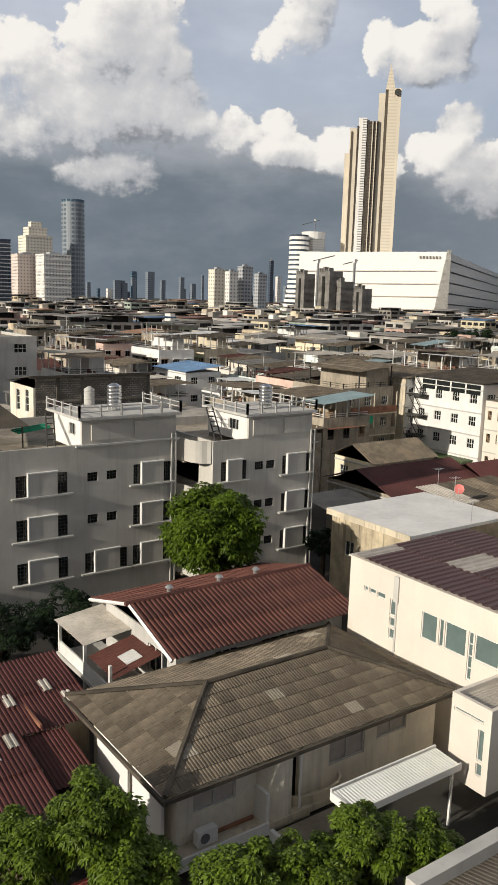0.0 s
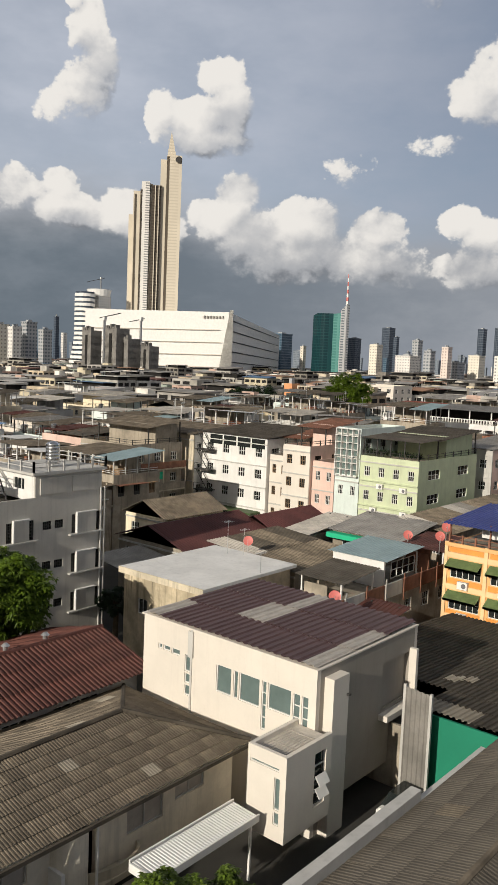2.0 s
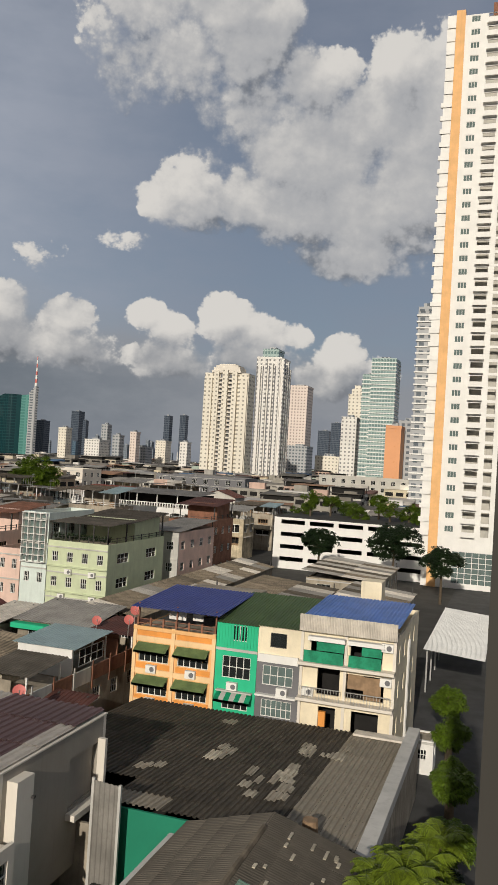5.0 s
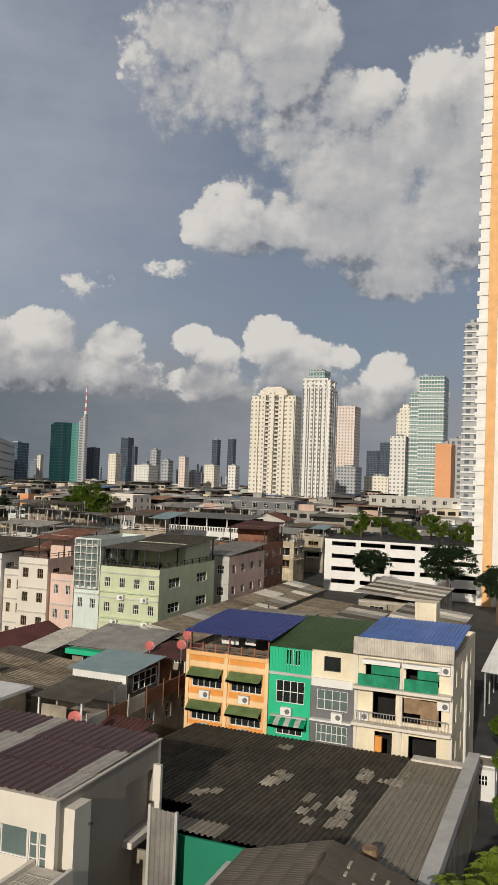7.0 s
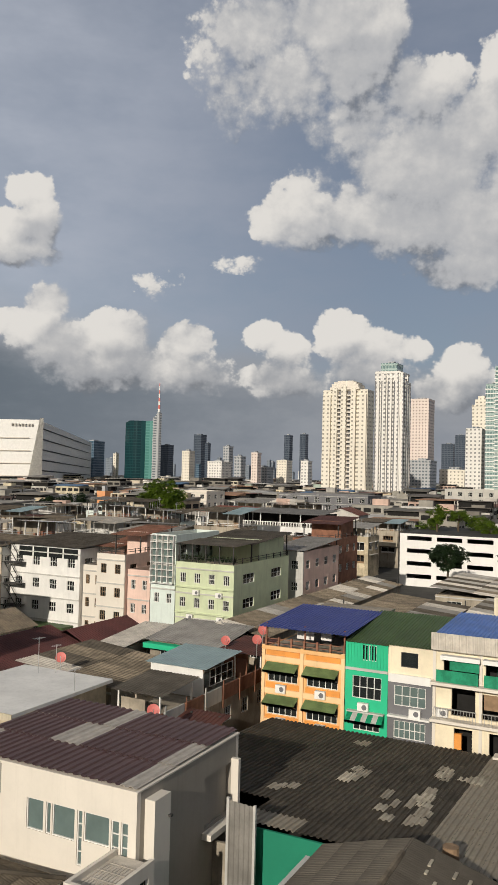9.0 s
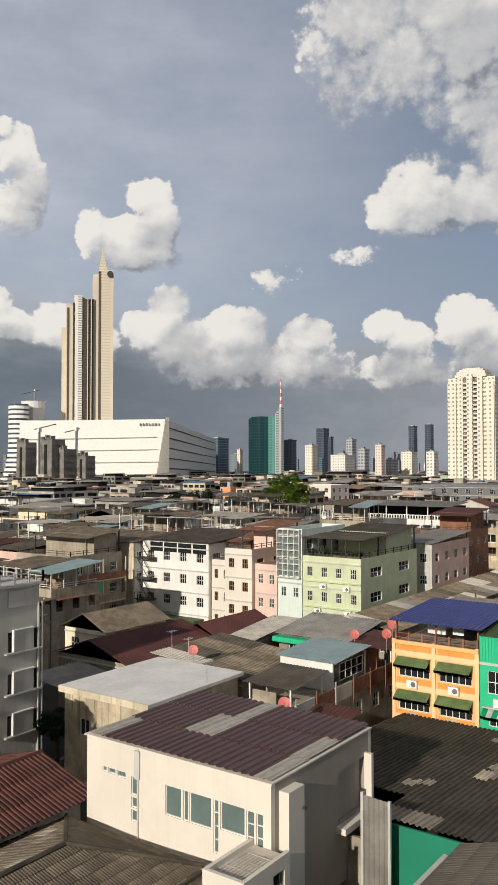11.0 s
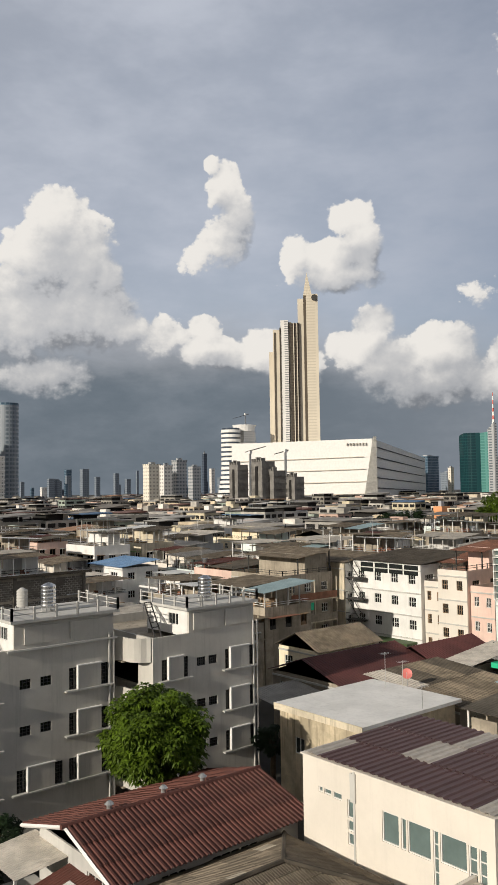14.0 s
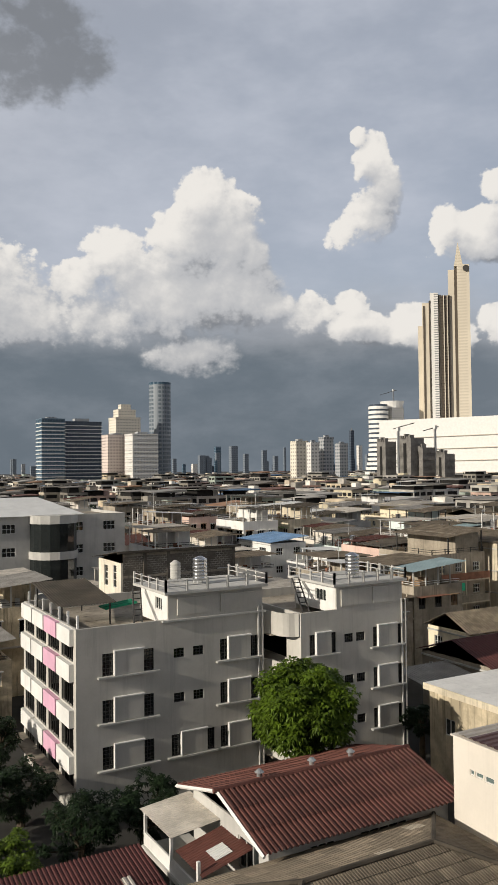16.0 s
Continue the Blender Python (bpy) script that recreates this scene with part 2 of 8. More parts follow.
M = dict(
    ground=mat("ground_concrete", (0.05, 0.048, 0.043), 0.9, 0.35, 0.25, 4, 0.2),
    asphalt=mat("asphalt", (0.06, 0.06, 0.06), 0.9, 0.3, 0.4, 8, 0.2),
    bare_concrete=mat("bare_concrete", (0.21, 0.20, 0.185), 0.95, 0.45, 0.12, 0.8, 0.1),
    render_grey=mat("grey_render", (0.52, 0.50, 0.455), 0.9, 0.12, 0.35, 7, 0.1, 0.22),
    render_pale=mat("pale_render", (0.52, 0.51, 0.48), 0.88, 0.15, 0.5, 8, 0.1, 0.18),
    cream=mat("cream_paint", (0.70, 0.65, 0.575), 0.75, 0.06, 0.3, 6, 0.05, 0.07),
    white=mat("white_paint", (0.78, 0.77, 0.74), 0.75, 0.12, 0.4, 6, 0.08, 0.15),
    white_clean=mat("clean_white_paint", (0.80, 0.79, 0.76), 0.6, 0.06, 0.4, 6, 0.04, 0.06),
    dirty=mat("weathered_concrete", (0.36, 0.315, 0.25), 0.95, 0.35, 0.4, 5, 0.3, 0.6),
    grimy_cream=mat("soot_streaked_cream_wall", (0.60, 0.51, 0.36), 0.92, 0.4, 0.5, 5, 0.2, 0.95),
    brick_grey=mat("grey_block_wall", (0.17, 0.15, 0.125), 0.95, 0.35, 0.8, 6, 0.2, rand=0.5),
    pale_cream=mat("aged_cream_wall", (0.78, 0.72, 0.60), 0.88, 0.18, 0.4, 5, 0.1, 0.3),
    faded_blue=mat("faded_blue_sheet", (0.20, 0.34, 0.54), 0.55, 0.2, 0.5, 7, 0.05),
    brick_red=mat("brick_red_sheet", (0.30, 0.085, 0.05), 0.7, 0.3, 0.5, 7, 0.05),
    dirty_cream=mat("weathered_cream_wall", (0.62, 0.55, 0.42), 0.9, 0.25, 0.4, 5, 0.2, 0.5),
    pink=mat("pale_pink_paint", (0.74, 0.54, 0.46), 0.8, 0.12, 0.5, 6, 0.08, 0.2),
    pink_deep=mat("pink_panel_paint", (0.72, 0.42, 0.55), 0.7, 0.1, 0.6, 6, 0.05, 0.1),
    mint=mat("pale_green_paint", (0.56, 0.62, 0.42), 0.8, 0.1, 0.5, 6, 0.08, 0.2),
    aqua=mat("pale_aqua_paint", (0.66, 0.74, 0.70), 0.8, 0.1, 0.5, 6, 0.08, 0.2),
    orange=mat("orange_paint", (0.78, 0.32, 0.07), 0.7, 0.12, 0.5, 6, 0.05, 0.12),
    peach=mat("peach_paint", (0.82, 0.47, 0.20), 0.7, 0.1, 0.5, 6, 0.05, 0.12),
    green=mat("emerald_paint", (0.02, 0.48, 0.25), 0.6, 0.1, 0.5, 6, 0.05, 0.1),
    green_wall=mat("dark_green_sheet", (0.015, 0.22, 0.13), 0.55, 0.1, 0.4, 6, 0.03),
    slate_paint=mat("dark_grey_paint", (0.16, 0.16, 0.17), 0.7, 0.15, 0.5, 6, 0.05, 0.1),
    yellow=mat("pale_yellow_paint", (0.80, 0.71, 0.53), 0.75, 0.12, 0.5, 6, 0.05, 0.2),
    maroon=mat("maroon_metal_sheet", (0.105, 0.058, 0.056), 0.5, 0.18, 0.5, 8, 0.05, rand=0.15),
    clear_sheet=mat("translucent_sheet", (0.46, 0.42, 0.37), 0.5, 0.18, 1.2, 8, 0.05, rand=0.2),
    red_sheet=mat("rust_red_roof_sheet", (0.108, 0.040, 0.030), 0.7, 0.34, 0.6, 7, 0.1, rand=0.2),
    dark_red=mat("dark_red_roof", (0.092, 0.028, 0.025), 0.7, 0.35, 0.4, 7, 0.1, rand=0.2),
    tile=mat("brown_grey_fibre_sheet", (0.190, 0.155, 0.112), 0.92, 0.45, 0.9, 10, 0.3, rand=0.5),
    dark_sheet=mat("sooty_fibre_sheet", (0.092, 0.077, 0.058), 0.9, 0.45, 0.6, 8, 0.2, rand=0.4),
    worn_sheet=mat("worn_brown_fibre_sheet", (0.125, 0.108, 0.085), 0.92, 0.4, 0.35, 6, 0.2, rand=0.22),
    tan_patch=mat("sun_bleached_sheet", (0.47, 0.42, 0.33), 0.85, 0.3, 0.9, 8, 0.1, rand=0.5),
    new_sheet=mat("tan_fibre_sheet", (0.34, 0.30, 0.235), 0.85, 0.22, 0.6, 8, 0.15, rand=0.14),
    pale_sheet=mat("pale_fibre_sheet", (0.52, 0.48, 0.42), 0.85, 0.25, 0.9, 8, 0.1, rand=0.5),
    grey_sheet=mat("grey_metal_sheet", (0.28, 0.265, 0.24), 0.6, 0.3, 0.5, 7, 0.1, rand=0.7),
    white_sheet=mat("white_metal_sheet", (0.72, 0.72, 0.70), 0.5, 0.1, 0.5, 7, 0.05),
    blue_sheet=mat("blue_metal_sheet", (0.03, 0.05, 0.24), 0.5, 0.15, 0.5, 7, 0.05),
    sky_sheet=mat("bright_blue_sheet", (0.08, 0.18, 0.50), 0.5, 0.2, 0.5, 7, 0.05),
    olive_sheet=mat("olive_green_sheet", (0.055, 0.095, 0.03), 0.6, 0.2, 0.5, 7, 0.05),
    green_clear=mat("pale_green_translucent_sheet", (0.17, 0.29, 0.22), 0.5, 0.2, 0.8, 8, 0.05),
    teal_sheet=mat("pale_teal_sheet", (0.30, 0.40, 0.42), 0.55, 0.15, 0.4, 6, 0.05),
    canvas=mat("green_canvas", (0.25, 0.35, 0.15), 0.9, 0.25, 1.0, 9, 0.1),
    net=mat("green_netting", (0.02, 0.26, 0.14), 0.9, 0.3, 2.0, 14, 0.3),
    metal=mat("galvanised_steel", (0.55, 0.55, 0.54), 0.4, 0.15, 2, 12, 0.05, metal=0.8),
    steel=mat("stainless_steel", (0.62, 0.62, 0.62), 0.25, 0.1, 2, 12, 0.02, metal=1.0),
    iron=mat("dark_iron", (0.05, 0.048, 0.045), 0.7, 0.3, 2, 12, 0.1),
    # near-black that paints the shade inside rooms and openings
    void=mat("shade_black", (0.018, 0.017, 0.016), 0.95, 0.3, 1, 8, 0.0),
    frame_white=mat("white_window_frame", (0.75, 0.74, 0.71), 0.5, 0.08, 1, 9, 0.03),
    glass=glass("window_glass", (0.20, 0.27, 0.26), 0.35),
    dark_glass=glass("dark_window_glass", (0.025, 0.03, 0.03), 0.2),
    bark=mat("bark", (0.10, 0.075, 0.05), 0.95, 0.3, 2, 14, 0.5),
    rust=mat("rusty_brown_paint", (0.26, 0.12, 0.075), 0.85, 0.3, 1.0, 9, 0.1, 0.2),
    wood=mat("weathered_wood", (0.30, 0.20, 0.12), 0.85, 0.3, 1.5, 12, 0.15, 0.2),
    taupe=mat("taupe_wall", (0.34, 0.31, 0.265), 0.9, 0.1, 0.3, 7, 0.08, 0.12),
    apricot=mat("apricot_paint", (0.86, 0.60, 0.33), 0.7, 0.1, 0.5, 6, 0.05, 0.12),
    jamb=mat("dark_jamb_paint", (0.045, 0.042, 0.036), 0.8, 0.15, 1, 9, 0.05),
    dish=mat("red_dish_paint", (0.62, 0.17, 0.15), 0.5, 0.1, 1, 9, 0.03),
)


def block_work():
    """Cement blocks in pale mortar."""
    m = mat("cement_block_work", (0.16, 0.14, 0.115), 0.95, 0.3, 0.8, 6, 0.1)
    k = Net(m.node_tree)
    bsdf = k.tree.nodes["Principled BSDF"]
    col = bsdf.inputs["Base Color"].links[0].from_socket
    parts = k.node("ShaderNodeSeparateXYZ")
    k.put(parts.inputs[0], k.node("ShaderNodeTexCoord").outputs["Object"])
    brick = k.node("ShaderNodeTexBrick")
    k.put(brick.inputs["Vector"], k.xyz(parts.outputs[0], parts.outputs[2], 0.0))
    for key, v in (("Scale", 1.0), ("Mortar Size", 0.025), ("Brick Width", 0.42), ("Row Height", 0.21)):
        brick.inputs[key].default_value = v
    smear = k.ramp(k.noise(k.node("ShaderNodeTexCoord").outputs["Object"], 0.9, 4.0, 0.6).outputs[0], 0.42, 0.62)
    k.put(bsdf.inputs["Base Color"], k.mix(k.math("MULTIPLY", brick.outputs["Fac"], smear), col, (0.38, 0.35, 0.30)))
    return m


M["block_work"] = block_work()


def facade(name, wall, pane, pu=3.2, pz=3.2, wu=0.6, wz=0.5, rough=0.6):
    """Wall with rows of windows, for towers too far off to show single panes."""
    m = mat(name, wall, rough, 0.08, 0.03, 0.5, 0.0)
    k = Net(m.node_tree)
    bsdf = k.tree.nodes["Principled BSDF"]
    col = bsdf.inputs["Base Color"].links[0].from_socket
    parts = k.node("ShaderNodeSeparateXYZ")
    k.put(parts.inputs[0], k.node("ShaderNodeTexCoord").outputs["Object"])
    u = k.math("ADD", parts.outputs[0], parts.outputs[1])
    a = k.math("LESS_THAN", k.math("FRACT", k.math("MULTIPLY", u, 1 / pu)), wu)
    b = k.math("LESS_THAN", k.math("FRACT", k.math("MULTIPLY", parts.outputs[2], 1 / pz)), wz)
    side = k.math("LESS_THAN", k.node_normal_z(), 0.5)
    hole = k.math("MULTIPLY", k.math("MULTIPLY", a, b), side)
    k.put(bsdf.inputs["Base Color"], k.mix(hole, col, pane))
    k.put(bsdf.inputs["Roughness"], k.math("MULTIPLY_ADD", hole, 0.12 - rough, rough))
    return m


def leaf_mat(name, rgb):
    m = mat(name, rgb, 0.55, 0.35, 0.5, 6, 0.0, rand=0.7, island=True, spec=0.3)
    b = m.node_tree.nodes["Principled BSDF"]
    b.inputs["Subsurface Weight"].default_value = 0.0
    return m


M["leaf"] = leaf_mat("tree_leaf", (0.078, 0.128, 0.008))
M["leaf_light"] = leaf_mat("mango_leaf", (0.088, 0.138, 0.010))
M["frond"] = leaf_mat("palm_frond", (0.135, 0.185, 0.014))
# much darker leaf; shade among the foliage is put into the colour
M["leaf_dark"] = leaf_mat("dark_shaded_leaf", (0.014, 0.030, 0.009))

# ---- building blocks ----
ORIGIN = {}


def away(ob, k):
    """Moves a thing outward from the lookout by the factor k and grows it alike."""
    c = Vector((0, 0, EYE))
    ob.location = c + (ob.location - c) * k
    ob.scale = (k, k, k)
    return ob


def thing(name, at, label, category, group="", kind=""):
    ob = new(name)
    ob.empty_display_size = 0.3
    ob.location = at
    ORIGIN[ob.name] = Vector(at)
    return tagged(ob, label, category, group, kind)


def mesh_of(name, bm, material, shift):
    for f in bm.faces:
        f.smooth = False
    bmesh.ops.translate(bm, verts=bm.verts, vec=-shift)
    data = bpy.data.meshes.new(name)
    bm.to_mesh(data)
    bm.free()
    data.materials.append(material)
    return data


def part(name, bm, material, parent, label=""):
    """One mesh under a thing or a part; the mesh is given in world coordinates."""
    org = ORIGIN[parent.name]
    ob = new(name, mesh_of(name, bm, material, org))
    ob.parent = parent
    ORIGIN[ob.name] = org
    return tagged(ob, label)


def solo(name, bm, material, at, label, category, group="", kind=""):
    """A thing that is one mesh, or a piece of the setting."""
    ob = new(name, mesh_of(name, bm, material, Vector(at)))
    ob.location = at
    ORIGIN[ob.name] = Vector(at)
    return tagged(ob, label, category, group, kind)


def box(bm, x0, x1, y0, y1, z0, z1):
    v = [bm.verts.new((x, y, z)) for z in (z0, z1) for x, y in ((x0, y0), (x1, y0), (x1, y1), (x0, y1))]
    for q in ((3, 2, 1, 0), (4, 5, 6, 7), (0, 1, 5, 4), (1, 2, 6, 5), (2, 3, 7, 6), (3, 0, 4, 7)):
        bm.faces.new([v[i] for i in q])
    return bm


def boxes(*specs):
    bm = bmesh.new()
    for s in specs:
        box(bm, *s)
    return bm


def on(side, pos, u0, u1, v0, v1, d0, d1):
    """A box on a wall: u along it, v up, d outward from it."""
    if side == "-x":
        return (pos - d1, pos - d0, u0, u1, v0, v1)
    if side == "+x":
        return (pos + d0, pos + d1, u0, u1, v0, v1)
    if side == "-y":
        return (u0, u1, pos - d1, pos - d0, v0, v1)
    return (u0, u1, pos + d0, pos + d1, v0, v1)


def rod(bm, p, q, r, n=6, r2=None):
    p, q = Vector(p), Vector(q)
    turn = (q - p).to_track_quat("Z", "Y")
    rings = []
    for c, rad in ((p, r), (q, r if r2 is None else r2)):
        rings.append([bm.verts.new(c + turn @ Vector((rad * math.cos(2 * math.pi * i / n), rad * math.sin(2 * math.pi * i / n), 0))) for i in range(n)])
    for i in range(n):
        bm.faces.new((rings[0][i], rings[0][(i + 1) % n], rings[1][(i + 1) % n], rings[1][i]))
    bm.faces.new(rings[0][::-1])
    bm.faces.new(rings[1])
    return bm


def rods(r, *pairs):
    bm = bmesh.new()
    for p, q in pairs:
        rod(bm, p, q, r)
    return bm


def wall_mesh(side, pos, u0, u1, v0, v1, holes=(), thick=0.2):
    """A wall with openings cut through it, one closed skin; its outer face is at pos."""
    us = sorted({u0, u1, *(round(min(max(h[i], u0), u1), 4) for h in holes for i in (0, 1))})
    vs = sorted({v0, v1, *(round(min(max(h[i], v0), v1), 4) for h in holes for i in (2, 3))})
    nu, nv = len(us) - 1, len(vs) - 1

    def solid(i, j):
        if not (0 <= i < nu and 0 <= j < nv):
            return False
        mu, mv = (us[i] + us[i + 1]) / 2, (vs[j] + vs[j + 1]) / 2
        return not any(h[0] < mu < h[1] and h[2] < mv < h[3] for h in holes)

    bm, seen = bmesh.new(), {}

    def vert(i, j, d):
        if (i, j, d) not in seen:
            s = on(side, pos, us[i], us[i], vs[j], vs[j], -thick * d, -thick * d)
            seen[i, j, d] = bm.verts.new((s[0], s[2], s[4]))
        return seen[i, j, d]

    for i in range(nu):
        for j in range(nv):
            if not solid(i, j):
                continue
            c = [(i, j), (i + 1, j), (i + 1, j + 1), (i, j + 1)]
            bm.faces.new([vert(*p, 0) for p in c])
            bm.faces.new([vert(*p, 1) for p in reversed(c)])
            for (p, q), near in zip(zip(c, c[1:] + c[:1]), ((i, j - 1), (i + 1, j), (i, j + 1), (i - 1, j))):
                if not solid(*near):
                    bm.faces.new((vert(*p, 1), vert(*q, 1), vert(*q, 0), vert(*p, 0)))
    bmesh.ops.recalc_face_normals(bm, faces=bm.faces)
    return bm


def window(parent, side, pos, u0, u1, v0, v1, nv=1, nh=0, frame_mat=None, pane_mat=None, bar=0.05, deep=0.08, name="window"):
    """Frame with bars, and its pane as a sub-part, set back in an opening."""
    bm = bmesh.new()
    for a, b, c, d in ((u0, u0 + bar, v0, v1), (u1 - bar, u1, v0, v1), (u0 + bar, u1 - bar, v0, v0 + bar), (u0 + bar, u1 - bar, v1 - bar, v1)):
        box(bm, *on(side, pos, a, b, c, d, -deep - 0.05, -deep + 0.02))
    for i in range(nv):
        c = u0 + (u1 - u0) * (i + 1) / (nv + 1)
        box(bm, *on(side, pos, c - bar / 2, c + bar / 2, v0 + bar, v1 - bar, -deep - 0.045, -deep + 0.01))
    for i in range(nh):
        c = v0 + (v1 - v0) * (i + 1) / (nh + 1)
        box(bm, *on(side, pos, u0 + bar, u1 - bar, c - bar / 2, c + bar / 2, -deep - 0.04, -deep + 0.005))
    win = part(name, bm, frame_mat or M["frame_white"], parent)
    part("pane", boxes(on(side, pos, u0 + 0.02, u1 - 0.02, v0 + 0.02, v1 - 0.02, -deep - 0.075, -deep - 0.055)), pane_mat or M["dark_glass"], win)
    return win


def shell(parent, x0, x1, y0, y1, z0, z1, material, holes=None, thick=0.2):
    """Four walls; holes: side -> openings (u0, u1, v0, v1)."""
    holes = holes or {}
    for side, pos, a, b in (("-x", x0, y0, y1), ("+x", x1, y0, y1), ("-y", y0, x0 + thick, x1 - thick), ("+y", y1, x0 + thick, x1 - thick)):
        part("wall", wall_mesh(side, pos, a, b, z0, z1, holes.get(side, ()), thick), material, parent)


def slab(x0, x1, y0, y1, z0, z1):
    return boxes((x0, x1, y0, y1, z0, z1))


def ribbed(p, along, across, pitch=0.25, height=0.04, thick=0.012):
    """A corrugated sheet from the corner p; ribs run along the vector along, repeat across the vector across."""
    p, along, across = Vector(p), Vector(along), Vector(across)
    up = across.cross(along).normalized()
    if up.z < 0:
        up = -up
    n = max(1, round(across.length / pitch))
    bm = bmesh.new()
    tops = []
    for i in range(n):
        for f, h in ((0.0, 0.0), (0.28, 0.0), (0.42, height), (0.78, height), (0.92, 0.0)):
            tops.append((p + across * ((i + f) / n), h))
    tops.append((p + across, 0.0))
    rows = []
    for q, h in tops:
        rows.append([bm.verts.new(q + up * h), bm.verts.new(q + along + up * h), bm.verts.new(q + up * (h - thick)), bm.verts.new(q + along + up * (h - thick))])
    for a, b in zip(rows, rows[1:]):
        bm.faces.new((a[0], b[0], b[1], a[1]))
        bm.faces.new((a[2], a[3], b[3], b[2]))
        bm.faces.new((a[0], a[2], b[2], b[0]))
        bm.faces.new((a[1], b[1], b[3], a[3]))
    for a in (rows[0], rows[-1]):
        bm.faces.new((a[0], a[1], a[3], a[2]))
    bmesh.ops.recalc_face_normals(bm, faces=bm.faces)
    return bm


def sheets(parent, p, along, across, n_along, n_across, material, keep=None, cuts=(), pitch=0.2, height=0.035, name="roof_sheet", other=None, lap=0.06):
    """Roofing sheets laid in courses, each an object; they share one mesh but for those cut at hips. other(i, j): another material or None."""
    p, along, across = Vector(p), Vector(along), Vector(across)
    up = across.cross(along).normalized()
    up = -up if up.z < 0 else up
    da, dc = along / n_along, across / n_across
    org = ORIGIN[parent.name]
    shared = {}
    for i in range(n_along):
        for j in range(n_across):
            corner = p + da * i + dc * j
            where = corner + da / 2 + dc / 2
            if keep and not keep(where):
                continue
            kind = other(i, j) if other else None
            m = kind or material
            lift = up * (0.03 + 0.012 * ((i * 7 + j * 13) % 5) / 5)
            length = da * (1 + lap) - up * 0.045
            lift = lift + up * 0.045
            cut = [c for c in cuts if any((corner + da * a + dc * b - c[0]).dot(c[1]) > 1e-4 for a in (0, 1) for b in (0, 1))]
            if cut:
                bm = ribbed(corner + lift, length, dc * 0.985, pitch, height)
                for c in cut:
                    bmesh.ops.bisect_plane(bm, geom=bm.verts[:] + bm.edges[:] + bm.faces[:], plane_co=c[0], plane_no=c[1], clear_outer=True)
                if len(bm.faces) < 3:
                    bm.free()
                    continue
                part(name, bm, m, parent)
                continue
            if m.name not in shared:
                bm = ribbed(Vector((0, 0, 0)), length, dc * 0.985, pitch, height)
                shared[m.name] = mesh_of(name, bm, m, Vector((0, 0, 0)))
            ob = new(name, shared[m.name])
            ob.parent = parent
            ob.location = corner + lift - org
            ORIGIN[ob.name] = org

# ---- ground ----
solo("ground", slab(-4500, 4500, -4500, 4500, -0.5, 0.0), M["ground"], (0, 0, 0), "grey concrete yards and dust between the houses", "ground", kind="structure")
solo("road", slab(38, 420, 1.0, 10.2, 0.004, 0.03), M["asphalt"], (62, 0, 0), "dark asphalt lane beside the shophouse row", "road", kind="structure")


def ac_unit(parent, side, pos, u, v):
    """Outdoor air conditioner unit with its fan grille."""
    unit = part("air_conditioner", boxes(on(side, pos, u, u + 0.85, v, v + 0.6, 0.08, 0.42)), M["white_clean"], parent, "white outdoor air conditioner unit")
    bm = bmesh.new()
    a = on(side, pos, u + 0.28, u + 0.28, v + 0.3, v + 0.3, 0.42, 0.44)
    p, q = Vector((a[0], a[2], a[4])), Vector((a[1], a[3], a[4]))
    if side == "-x":
        p, q = Vector((pos - 0.42, u + 0.3, v + 0.3)), Vector((pos - 0.44, u + 0.3, v + 0.3))
    else:
        p, q = Vector((u + 0.3, pos - 0.42, v + 0.3)), Vector((u + 0.3, pos - 0.44, v + 0.3))
    part("fan_grille", rod(bm, p, q, 0.2, 12), M["slate_paint"], unit)


def railing(parent, pts, z, h=0.9, gap=1.6, material=None, name="railing", joined=False):
    """Posts and two rails along a line of points."""
    material = material or M["render_pale"]
    for p, q in zip(pts, pts[1:]):
        p, q = Vector((*p, z)), Vector((*q, z))
        n = max(1, round((q - p).length / gap))
        bm = bmesh.new()
        for i in range(n + 1):
            c = p.lerp(q, i / n)
            if joined:
                box(bm, c.x - 0.05, c.x + 0.05, c.y - 0.05, c.y + 0.05, z, z + h)
                continue
            part("post", boxes((c.x - 0.07, c.x + 0.07, c.y - 0.07, c.y + 0.07, z, z + h)), material, parent)
        for f in (0.45, 0.85):
            rod(bm, p + Vector((0, 0, h * f)), q + Vector((0, 0, h * f)), 0.035, 5)
        part(name, bm, material, parent)


def tank(at, h=1.6, r=0.55, material=None, label="stainless steel water tank standing on a flat roof"):
    t = thing("water_tank", at, label, "water tank", "roof tanks")
    x, y, z = at
    bm = bmesh.new()
    rings = []
    for i in range(25):
        rad = r * (0.95 if i % 4 == 0 else 1.0)
        rings.append([bm.verts.new((x + rad * math.cos(a * math.pi / 9), y + rad * math.sin(a * math.pi / 9), z + 0.25 + h * i / 24)) for a in range(18)])
    for lo, hi in zip(rings, rings[1:]):
        for a in range(18):
            bm.faces.new((lo[a], lo[(a + 1) % 18], hi[(a + 1) % 18], hi[a]))
    bm.faces.new(rings[0][::-1])
    bm.faces.new(rings[-1])
    part("drum", bm, material or M["steel"], t)
    part("lid", rod(bmesh.new(), (x, y, z + 0.25 + h), (x, y, z + h + 0.42), r * 0.9, 16, r * 0.3), material or M["steel"], t)
    for dx, dy in ((-0.35, -0.35), (0.35, -0.35), (0.35, 0.35), (-0.35, 0.35)):
        part("leg", rods(0.04, ((x + dx, y + dy, z), (x + dx, y + dy, z + 0.27))), M["metal"], t)
    return t


